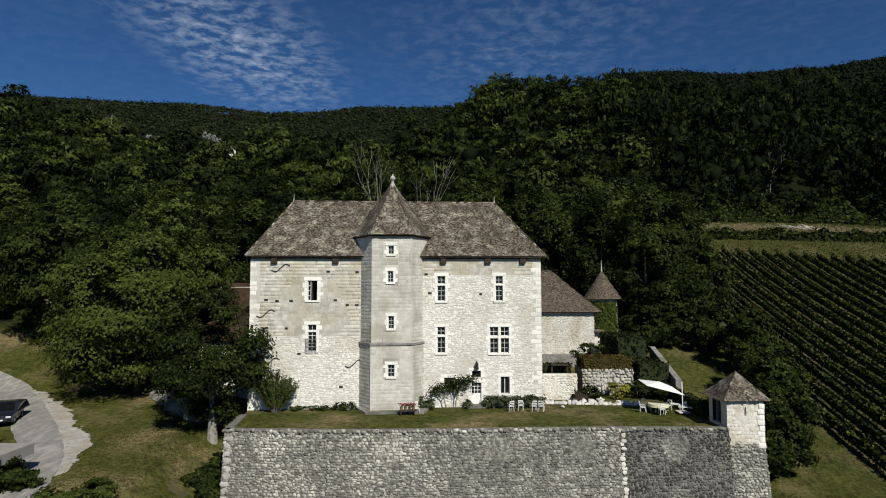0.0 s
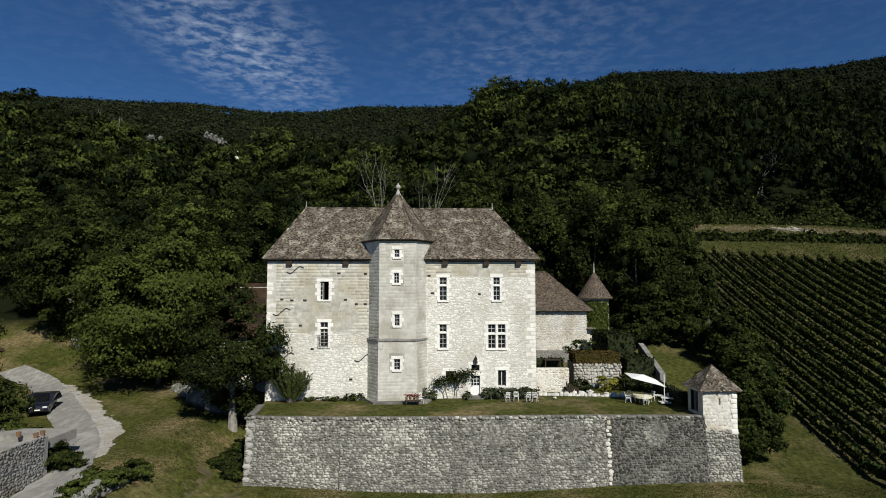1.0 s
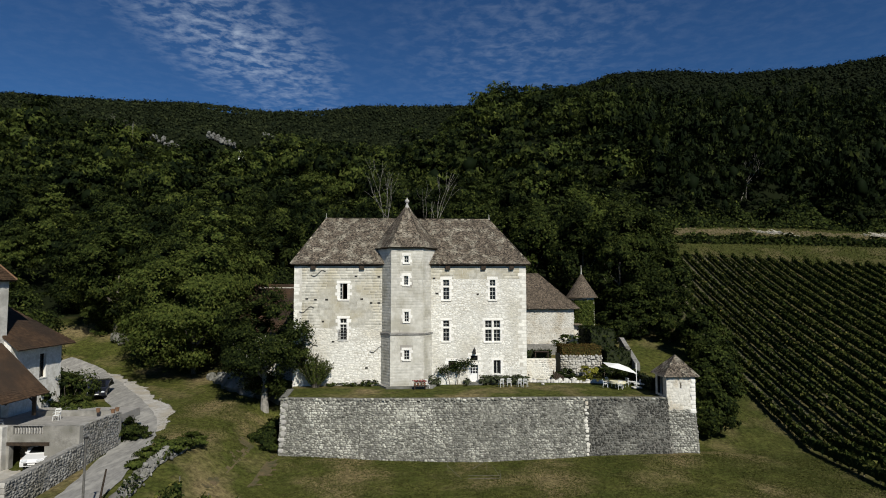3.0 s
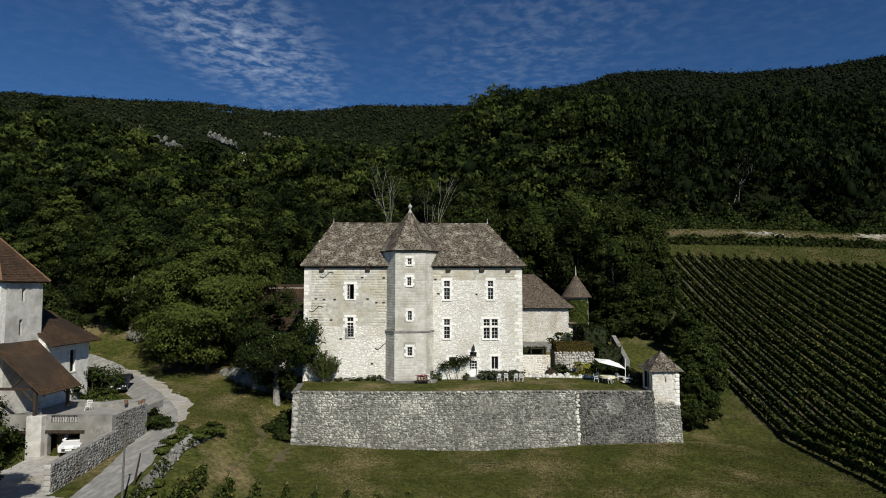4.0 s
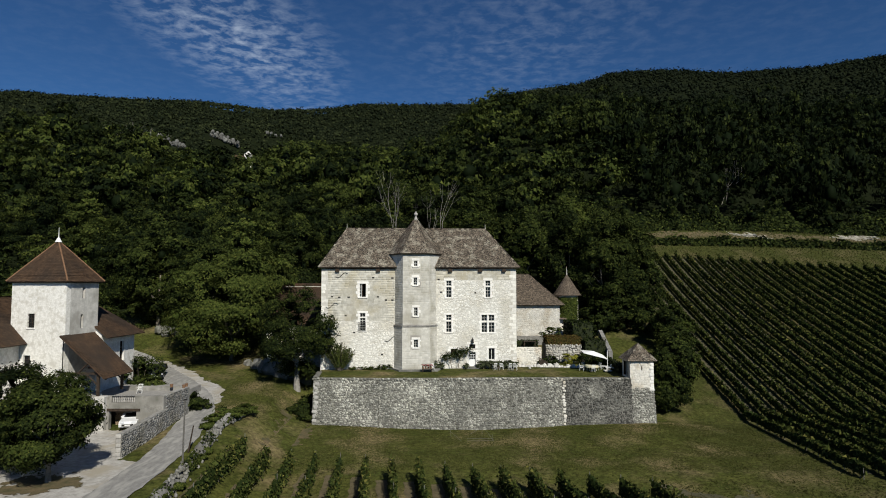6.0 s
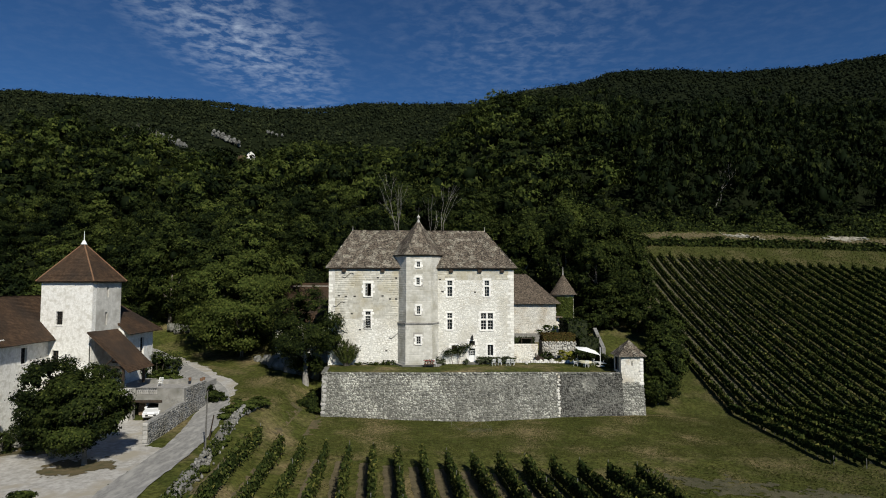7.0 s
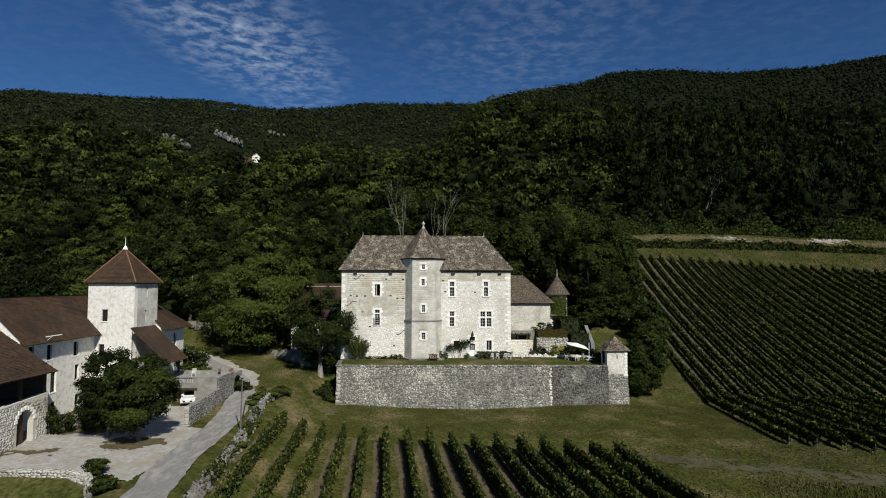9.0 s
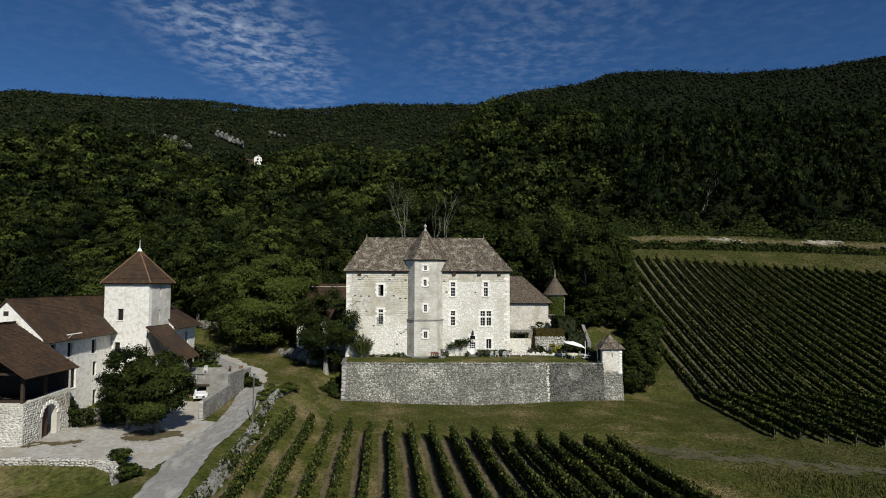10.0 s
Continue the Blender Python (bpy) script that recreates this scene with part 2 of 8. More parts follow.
# the wooded spurs in front of the mountains: bearing, crest distance, slope to the tree tops
SPUR_T = [-0.95, -0.754, -0.63, -0.56, -0.475, -0.43, -0.32, -0.27, -0.215, -0.14, -0.08, -0.02, 0.015, 0.045, 0.083, 0.17, 0.40, 0.754, 0.95]
SPUR_D = [260, 260, 255, 255, 265, 300, 395, 430, 460, 490, 480, 420, 350, 320, 310, 300, 300, 300, 300]
SPUR_S = [0.260, 0.265, 0.285, 0.255, 0.238, 0.215, 0.212, 0.230, 0.243, 0.230, 0.230, 0.235, 0.272, 0.296, 0.312, 0.307, 0.294, 0.305, 0.31]


def ground_z(x, y):
    x, y = np.asarray(x, float), np.asarray(y, float)
    u = np.maximum(y - 50, 0)
    hill = -6.2 + 0.27 * u + 0.0009 * u * u + 12 * np.exp(-((x - 48) / 50) ** 2 - ((y - 190) / 45) ** 2)
    hill = hill - 0.022 * np.clip(30 - y, 0, 60) + sstep(38, 46, y) * (1 - sstep(46, 54, y)) * (1 - sstep(24, 34, x)) * (0.60 - 0.65 * np.exp(-((x - 3) / 13) ** 2))
    lane = -4.1 + 0.2 * np.clip((y - 5) / 21, 0, 1) + 0.073 * np.maximum(y - 26, 0)
    left = np.maximum(lane, hill) + 0.15 * np.exp(-((lane - hill) / 1.5) ** 2)
    w = sstep(-15.5, -23.0, x + 1.6 * sstep(20, 32, y))
    near = hill * (1 - w) + left * w - 1.2 * sstep(8.6, 6.4, y) * sstep(-28.0, -31.0, x)      # the garden below the yard
    near = near + 0.04 * np.sin(x * 0.9 + 1.3 * np.sin(y * 0.31)) * np.sin(y * 0.7 + 2 * np.sin(x * 0.23))
    yy = np.maximum(y + 44, 1)
    th = np.clip(x / yy, -0.95, 0.95)
    S, D = np.interp(th, SKY_T, SKY_S), np.interp(th, SKY_T, SKY_D)
    C = np.interp(th, SPUR_T, SPUR_D)
    top = np.interp(th, SPUR_T, SPUR_S) * C - 1.0
    up = top * np.clip(yy / C, 0, 1) ** 1.6
    mid = C * 1.45
    dip = top * (1 - 0.10 * sstep(0, 1, (yy - C) / (mid - C)))
    r = np.clip((yy - mid) / (D - mid), 0, 1)
    foot = 0.90 * top / mid
    rise = yy * (foot + (S - 0.0015 - foot) * np.sin(r * math.pi / 2))
    fall = (S - 0.0015) * D * (1 - 0.8 * np.clip(yy / D - 1, 0, 1) ** 2)
    far = np.where(yy < C, up, np.where(yy < mid, dip, np.where(yy < D, rise, fall)))
    fold = np.sin(x / 61 + y / 97) * np.sin(y / 73 - x / 110) + 0.8 * np.sin(x / 29 + 2 * np.sin(y / 90)) * np.sin(y / 160)
    far = far + 9 * fold * sstep(1.5, 1.9, yy / C) * (1 - sstep(0.82, 1.0, yy / D))
    w = sstep(150, 240, y)
    return near * (1 - w) + far * w


def gz(x, y):
    return float(ground_z(x, y))


def make_ground():
    s = np.linspace(-1, 1, 241)
    xs = 8 + 95 * np.sinh(3.5 * s) / np.sinh(1.0) * 0.9 + 20 * s
    t = np.linspace(-1, 1, 291)
    ys = 45 + 72 * np.sinh(3.75 * t) / np.sinh(1.0) * 0.9 + 20 * t
    X, Y = np.meshgrid(xs, ys)
    Z = ground_z(X, Y)
    v = np.stack([X, Y, Z], -1).reshape(-1, 3)
    i = np.arange(len(ys) - 1)[:, None] * len(xs) + np.arange(len(xs) - 1)[None, :]
    f = np.stack([i, i + 1, i + 1 + len(xs), i + len(xs)], -1).reshape(-1, 4)
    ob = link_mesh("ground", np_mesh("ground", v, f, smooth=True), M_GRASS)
    tagged(ob, "mown dry grass ground rising into wooded mountain slopes", "ground", kind="structure")


make_ground()


# ---- trees
def crown_arrays(rng, radius, height, n_lobes, n_leaf, leaf, squash=1.0):
    """Leaf cards in sprays on uneven lobes; returns verts, triangles, lobe places and sizes, and a tint shift for each leaf."""
    k = np.arange(n_lobes) + 0.5
    ph, th = np.arccos(1 - 2 * k / n_lobes), 2.399963 * k + rng.random() * 6.28
    c = np.stack([np.sin(ph) * np.cos(th), np.sin(ph) * np.sin(th), np.cos(ph)], 1) + rng.normal(size=(n_lobes, 3)) * 0.28
    c *= (0.40 + 0.42 * rng.random(n_lobes))[:, None]
    c[:, :2] *= (1 + 0.25 * np.clip(-c[:, 2], 0, 1))[:, None]
    c /= np.maximum(1, np.linalg.norm(c, axis=1) / 0.76)[:, None]
    lr = (0.20 + 0.22 * rng.random(n_lobes)) * (16 / max(n_lobes, 5)) ** 0.33
    n_spray = max(n_lobes, n_leaf // 9)
    sp = rng.choice(n_lobes, n_spray, p=lr ** 2 / (lr ** 2).sum())
    d = rng.normal(size=(n_spray, 3))
    d /= np.linalg.norm(d, axis=1)[:, None]
    cd = c[sp] / np.linalg.norm(c[sp], axis=1)[:, None]
    d = np.where(((d * cd).sum(1) < -0.1)[:, None], -d, d)
    d[:, 2] = np.where(rng.random(n_spray) < 0.55, np.abs(d[:, 2]), d[:, 2])
    stretch = (0.85 + 0.60 * rng.random((n_lobes, 3))) * np.array([1, 1, 0.76])
    q = c[sp] + d * stretch[sp] * (lr[sp] * (0.62 + 0.50 * rng.random(n_spray)))[:, None]
    dn = d * 0.95 + 0.45 * cd + rng.normal(size=(n_spray, 3)) * 0.28 + np.array([0, 0, 0.25])
    own = 0.10 * rng.normal(size=n_lobes)[sp] + 0.09 * rng.normal(size=n_spray)
    w = rng.integers(n_spray, size=n_leaf)
    p = q[w] + rng.normal(size=(n_leaf, 3)) * np.array([1, 1, 0.45]) * (0.13 * lr[sp][w] + 0.6 * leaf / radius)[:, None]
    p *= np.array([radius, radius, height / 2]) * 1.10
    p[:, 2] *= squash
    nrm = dn[w] + rng.normal(size=(n_leaf, 3)) * 0.33
    nrm /= np.linalg.norm(nrm, axis=1)[:, None]
    a = np.cross(nrm, rng.normal(size=(n_leaf, 3)))
    a /= np.linalg.norm(a, axis=1)[:, None]
    b = np.cross(nrm, a)
    s = leaf * (0.55 + 0.9 * rng.random(n_leaf))[:, None]
    v = np.stack([p - a * s, p + a * s * 0.6 - b * s * 0.75, p + a * s * 0.7 + b * s * 0.7], 1).reshape(-1, 3)
    f = np.arange(3 * n_leaf).reshape(-1, 3)
    return v, f, c * np.array([radius, radius, height / 2 * squash]) * 1.10, lr, own[w]


ICO = None


def ico():
    global ICO
    if ICO is None:
        bm = bmesh.new()
        bmesh.ops.create_icosphere(bm, subdivisions=1, radius=1.0)
        bm.verts.ensure_lookup_table()
        ICO = np.array([v.co for v in bm.verts]), np.array([[v.index for v in f.verts] for f in bm.faces])
        bm.free()
    return ICO


def crown_mesh(name, seed, radius, height, n_lobes=14, n_leaf=3000, leaf=0.35, tint=0.5, core=0.50):
    rng = np.random.default_rng(seed)
    v, f, c, lr, own = crown_arrays(rng, radius, height, n_lobes, n_leaf, leaf)
    iv, jf = ico()
    scale = np.array([radius, radius, height / 2])
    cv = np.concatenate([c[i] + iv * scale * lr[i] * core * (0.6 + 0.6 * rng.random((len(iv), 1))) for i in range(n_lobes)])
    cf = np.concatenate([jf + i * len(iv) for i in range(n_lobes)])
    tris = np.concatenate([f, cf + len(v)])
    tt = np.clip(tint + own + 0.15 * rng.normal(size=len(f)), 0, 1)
    # zero-tint lobe cores: shade between the sprays put into colour
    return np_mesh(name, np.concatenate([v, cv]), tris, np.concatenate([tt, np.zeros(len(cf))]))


def trunk_bm(rng, height, r, lean=(0, 0), limbs=5, reach=2.0, split=0.45):
    bm = bmesh.new()
    top = Vector((lean[0], lean[1], height))
    prev, pr = Vector((0, 0, -0.4)), r * 1.35
    for k in range(1, 5):
        q = Vector((lean[0] * k / 4 + rng.normal() * 0.06 * height * 0.2, lean[1] * k / 4 + rng.normal() * 0.06 * height * 0.2, height * k / 4))
        rr = r * (1.05 - 0.17 * k)
        tube(bm, prev, q, pr, rr, 9)
        prev, pr = q, rr
    for k in range(limbs):
        a = 2 * math.pi * (k + rng.random() * 0.6) / limbs
        z = height * (split + 0.5 * rng.random() * (1 - split))
        p = Vector((lean[0] * z / height, lean[1] * z / height, z))
        mid = p + Vector((math.cos(a) * reach * 0.5, math.sin(a) * reach * 0.5, height * 0.16))
        q = p + Vector((math.cos(a) * reach, math.sin(a) * reach, height * 0.4))
        tube(bm, p, mid, r * 0.5, r * 0.33, 6)
        tube(bm, mid, q, r * 0.33, r * 0.1, 6)
    return bm


def tree(x, y, z, radius, height, seed, label, trunk_h=None, trunk_r=0.28, n_leaf=3500, leaf=0.32, tint=0.45, name="tree", n_lobes=16, group="", bark=None):
    """A leafy tree: height is the whole height; the crown takes the part above the bare trunk."""
    rng = np.random.default_rng(seed)
    trunk_h = height * 0.25 if trunk_h is None else trunk_h
    t = thing(name, pose(x, y, z), label, "tree", group)
    part("trunk", trunk_bm(rng, trunk_h + (height - trunk_h) * 0.5, trunk_r, (rng.normal() * 0.2, rng.normal() * 0.2), 6, radius * 0.5, 0.4), bark or M_BARK, t)
    ch = height - trunk_h * 0.75
    me = crown_mesh("crown", seed + 1, radius, ch, n_lobes, int(n_leaf * 1.5), leaf * 1.05, tint)
    c = link_mesh("crown", me, M_LEAF, t)
    c.location = (0, 0, height - ch / 2)
    return t


def woods(name, places, seed, n_leaf, leaf, n_lobes, label, material=None):
    """Many trees joined: places rows of x, y, z, radius, height, tint."""
    rng = np.random.default_rng(seed)
    iv, jf = ico()
    kinds = []
    for k in range(10):
        v, f, c, lr, own = crown_arrays(rng, 1, 2, n_lobes, n_leaf, leaf)
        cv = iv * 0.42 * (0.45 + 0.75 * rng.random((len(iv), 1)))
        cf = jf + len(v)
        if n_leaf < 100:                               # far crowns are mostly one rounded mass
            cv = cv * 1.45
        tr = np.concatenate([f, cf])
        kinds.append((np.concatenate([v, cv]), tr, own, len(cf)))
    V, F, T, off = [], [], [], 0
    for x, y, z, r, h, ti in places:
        v, tr, own, nc = kinds[rng.integers(10)]
        a = rng.random() * 6.283
        m = np.array([[math.cos(a), -math.sin(a), 0], [math.sin(a), math.cos(a), 0], [0, 0, 1]])
        V.append((v @ m.T) * np.array([r, r, h / 2]) + np.array([x, y, z + h / 2]))
        F.append(tr + off)
        off += len(v)
        tt = np.clip(ti + own + 0.12 * rng.normal(size=len(own)), 0, 1)
        # zero tint on near cores puts the crown's inner shade into colour
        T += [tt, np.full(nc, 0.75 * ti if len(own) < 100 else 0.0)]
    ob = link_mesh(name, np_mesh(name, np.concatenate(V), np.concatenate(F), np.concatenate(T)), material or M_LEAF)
    return tagged(ob, label, "woods", kind="stuff")


# ---- open ground where no wood grows
LANE = [(-28.3, 40.0), (-30.6, 46.5), (-33.8, 51.6), (-38.6, 57.0), (-44.5, 63.5), (-51.5, 71.0), (-64, 82), (-90, 96)]


def lane_gap(x, y):
    """Distance from the lane's middle."""
    best = 1e9
    for (x0, y0), (x1, y1) in zip(LANE, LANE[1:]):
        t = min(1, max(0, ((x - x0) * (x1 - x0) + (y - y0) * (y1 - y0)) / ((x1 - x0) ** 2 + (y1 - y0) ** 2)))
        best = min(best, math.hypot(x - x0 - t * (x1 - x0), y - y0 - t * (y1 - y0)))
    return best


def wooded(x, y):
    """True where the hillside is covered with trees."""
    if y < 56 or (-50 < x < 26 and y < (72 if x < -20 else 92)):
        return False
    if (-17 < x < 4 and y < 108) or (-134 < x < -106 and 306 < y < 348) or (-374 < x < -318 and 858 < y < 884) or (-392 < x < -352 and 738 < y < 758):
        return False                                   # hollow behind the castle, the far house, the cliff
    if x < -28 and (lane_gap(x, y) < 6.5 or (y < 62 and x > -62)):
        return False
    if x > 24:
        edge = 36.5 + 0.2 * max(0, y - 70)             # the upper vineyard and its bank
        return y > 138.0 + min(4.0, 0.1 * max(0, x - 55)) or (y > 80 and x < edge - 5)
    return True


def make_woods():
    rng = np.random.default_rng(7)
    near, mid, far = [], [], []
    y = 68.0
    while y < 1420:
        step = 9.6 if y < 240 else 8.6 if y < 480 else 8.4 + 1.4 * min(1, (y - 480) / 700)
        half = (y + 44) * 0.80 + 14
        for i in range(int(2 * half / step)):
            x = -half + (i + rng.random() * 0.9) * step
            yy = y + (rng.random() - 0.5) * step
            d = yy + 44
            th = np.clip(x / d, -0.95, 0.95)
            crest = np.interp(th, SPUR_T, SPUR_D)
            if not wooded(x, yy) or d > 1.0 * np.interp(th, SKY_T, SKY_D) or 1.09 * crest < d < 1.45 * crest:
                continue
            big = rng.random()
            spur = d < 1.3 * crest
            if not spur and (gz(x, yy) + 2) / d < np.interp(th, SPUR_T, SPUR_S) - 0.03:
                continue                               # lost behind the spur
            dark = float(sstep(40, 66, x)) * float(sstep(110, 140, yy)) * spur        # tall wood above the upper vineyard; the slope's shade put into its tint
            patch = noise.noise(Vector((x / 38, yy / 38, 0)))
            if spur:
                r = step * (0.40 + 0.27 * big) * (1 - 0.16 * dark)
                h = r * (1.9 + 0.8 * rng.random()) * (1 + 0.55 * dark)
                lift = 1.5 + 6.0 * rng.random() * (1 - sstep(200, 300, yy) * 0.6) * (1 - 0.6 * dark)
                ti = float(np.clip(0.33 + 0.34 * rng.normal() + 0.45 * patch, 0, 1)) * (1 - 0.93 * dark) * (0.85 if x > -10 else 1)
                if rng.random() < 0.03:
                    ti = max(ti, 1.0 - 0.6 * dark)
            else:
                r = step * (0.40 + 0.24 * big)
                h = r * (1.5 + 0.8 * rng.random())
                lift = -5.0 + 3 * rng.random() - 1.5 * float(sstep(0.90, 1.0, d / np.interp(th, SKY_T, SKY_D)))
                # tint also lowered towards the right, the slope's shade put into colour
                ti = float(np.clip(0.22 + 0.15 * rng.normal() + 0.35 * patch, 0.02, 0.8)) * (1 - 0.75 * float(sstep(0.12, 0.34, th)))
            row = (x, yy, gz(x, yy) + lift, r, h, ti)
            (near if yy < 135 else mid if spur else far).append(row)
            if (yy < 96 or (x > 30 and yy < 165) or (x > 40 and spur and yy < 235)) and rng.random() < 0.9:        # lower growth under the canopy
                (near if yy < 135 else mid).append((x + 3 * rng.normal(), yy - 2, gz(x, yy) - 1.0, r * 0.75, 7.5, ti * 0.7))
        y += step * 0.84
    woods("near_woods", near, 11, 3700, 0.046, 36, "dense mixed deciduous wood on the slope behind the castle")
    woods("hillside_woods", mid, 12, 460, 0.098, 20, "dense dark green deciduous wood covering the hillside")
    woods("mountain_woods", far, 13, 11, 0.30, 8, "distant dark green woods covering the mountain slopes", M_HAZED_LEAF)
    print("woods", len(near), len(mid), len(far))


make_woods()


# ---- masonry: courses of stones, each with its own edges
def unit_stones(seed, n, rough=0.10, sides=8):
    """Outlines of a few stones in a unit square, raised by one in the third axis."""
    rng = np.random.default_rng(seed)
    out = []
    for k in range(n):
        if sides == 4:
            base = np.array([(-0.5, -0.5), (0.5, -0.5), (0.5, 0.5), (-0.5, 0.5)])
        else:
            base = np.array([(-0.5, -0.22), (-0.25, -0.5), (0.28, -0.5), (0.5, -0.2), (0.5, 0.24), (0.24, 0.5), (-0.26, 0.5), (-0.5, 0.2)])
        base = base + rng.normal(size=base.shape) * rough * 0.5
        base = np.clip(base, -0.5, 0.5) * (0.97 if sides == 8 else 0.985)
        inner = base * (0.91 if sides == 8 else 0.95)
        m = len(base)
        v = np.concatenate([np.c_[base, np.zeros(m)], np.c_[inner, 1 + 0.35 * rng.normal(size=m) * rough * 4]])
        f = []
        for i in range(m):
            j = (i + 1) % m
            f += [(i, j, m + j), (i, m + j, m + i)]
        f += [(m, m + i, m + i + 1) for i in range(1, m - 1)]
        out.append((v, np.array(f)))
    return out


BLOCKS, RUBBLE = unit_stones(3, 6, 0.05, 4), unit_stones(4, 10, 0.16, 8)
UNIT_MESH = {}


def unit_mesh(kind, k, material):
    key = (kind, k, material.name)
    if key not in UNIT_MESH:
        v, f = (BLOCKS if kind == "block" else RUBBLE)[k]
        UNIT_MESH[key] = np_mesh("stone", v, f)
        UNIT_MESH[key].materials.append(material)
    return UNIT_MESH[key]


def courses(rng, u0, u1, v0, v1, h, l, holes=()):
    """Rectangles (u, v, width, height) in running courses; holes are left free."""
    out, v = [], v0
    while v < v1 - 0.05:
        ch = min(h[0] + (h[1] - h[0]) * rng.random(), v1 - v)
        u = u0 - rng.random() * l[0] * 0.5
        while u < u1:
            w = l[0] + (l[1] - l[0]) * rng.random()
            a, b = max(u, u0), min(u + w, u1)
            if b - a > 0.08:
                pieces = [(a, b)]
                for p, q, r, s in holes:
                    if v + ch > r + 0.01 and v < s - 0.01:
                        pieces = [x for c, d in pieces for x in ((c, min(d, p)), (max(c, q), d)) if x[1] - x[0] > 0.07]
                out += [((c + d) / 2, v + ch / 2, d - c, ch) for c, d in pieces]
            u += w
        v += ch
    return out


def lay(parent, rects, place, material, kind="block", proud=0.03, singles=0, near=None, seed=5, name="stone", joined="stonework"):
    """Stones on a surface. place(u, v) gives origin and the axes u, v, n. The first singles nearest to near are objects of their own."""
    rng = np.random.default_rng(seed)
    lib = BLOCKS if kind == "block" else RUBBLE
    if near is not None:
        rects = sorted(rects, key=lambda r: (r[0] - near[0]) ** 2 + (r[1] - near[1]) ** 2)
    V, F, off = [], [], 0
    for i, (u, v, w, h) in enumerate(rects):
        if kind == "rubble":
            u, v = u + 0.05 * rng.normal(), v + 0.035 * rng.normal()
            w, h = w * (0.85 + 0.3 * rng.random()), h * (0.82 + 0.4 * rng.random())
        o, au, av, an = place(u, v)
        k, p, fl = int(rng.integers(len(lib))), proud * (0.45 + 1.1 * rng.random()), rng.integers(2) * 2 - 1
        m = np.eye(4)
        m[:3, 0], m[:3, 1], m[:3, 2], m[:3, 3] = np.array(au) * w * fl, np.array(av) * h * fl, np.array(an) * p, o
        if i < singles:
            ob = new(name, unit_mesh(kind, k, material))
            ob.parent, ob.matrix_local = parent, Matrix(m.tolist())
        else:
            a, f = lib[k]
            V.append(a @ m[:3, :3].T + m[:3, 3])
            F.append(f + off)
            off += len(a)
    if V:
        ob = link_mesh(joined, np_mesh(joined, np.concatenate(V), np.concatenate(F)), material, parent)
        ob["kind"] = "stuff"


def flat_place(y=0.0):
    return lambda u, v: ((u, y, v), (1, 0, 0), (0, 0, 1), (0, -1, 0))


def line_place(p, q, z0=0.0, batter=0.0):
    """A face on the plan line p to q, outward to the right of it."""
    p, q = np.array(p, float), np.array(q, float)
    d = (q - p) / np.linalg.norm(q - p)
    n = np.array([d[1], -d[0]])
    return lambda u, v: ((*(p + d * u - n * (v - z0) * batter), v), (d[0], d[1], 0), (-n[0] * batter, -n[1] * batter, 1), (n[0], n[1], 0))


def pierced(u0, u1, z0, z1, y0, y1, holes):
    """A wall slab from y0 (front) to y1 with square openings (u0, u1, z0, z1) through it."""
    bm = bmesh.new()
    us = sorted({u0, u1, *(h[0] for h in holes), *(h[1] for h in holes)})
    zs = sorted({z0, z1, *(h[2] for h in holes), *(h[3] for h in holes)})
    hole = lambda a, b: any(h[0] - 1e-6 < a < h[1] - 1e-6 and h[2] - 1e-6 < b < h[3] - 1e-6 for h in holes)  # noqa: E731
    for a, b in zip(us, us[1:]):
        for c, d in zip(zs, zs[1:]):
            if not hole(a, c):
                poly(bm, [(a, y0, c), (b, y0, c), (b, y0, d), (a, y0, d)])
                poly(bm, [(a, y1, c), (a, y1, d), (b, y1, d), (b, y1, c)])
    for p, q, r, s in holes:
        poly(bm, [(p, y0, r), (p, y0, s), (p, y1, s), (p, y1, r)])
        poly(bm, [(q, y0, r), (q, y1, r), (q, y1, s), (q, y0, s)])
        poly(bm, [(p, y0, r), (p, y1, r), (q, y1, r), (q, y0, r)])
        poly(bm, [(p, y0, s), (q, y0, s), (q, y1, s), (p, y1, s)])
    for a, b in ((u0, u0), (u1, u1)):
        poly(bm, [(a, y0, z0), (a, y1, z0), (a, y1, z1), (a, y0, z1)])
    poly(bm, [(u0, y0, z1), (u1, y0, z1), (u1, y1, z1), (u0, y1, z1)])
    bmesh.ops.recalc_face_normals(bm, faces=bm.faces)
    return bm


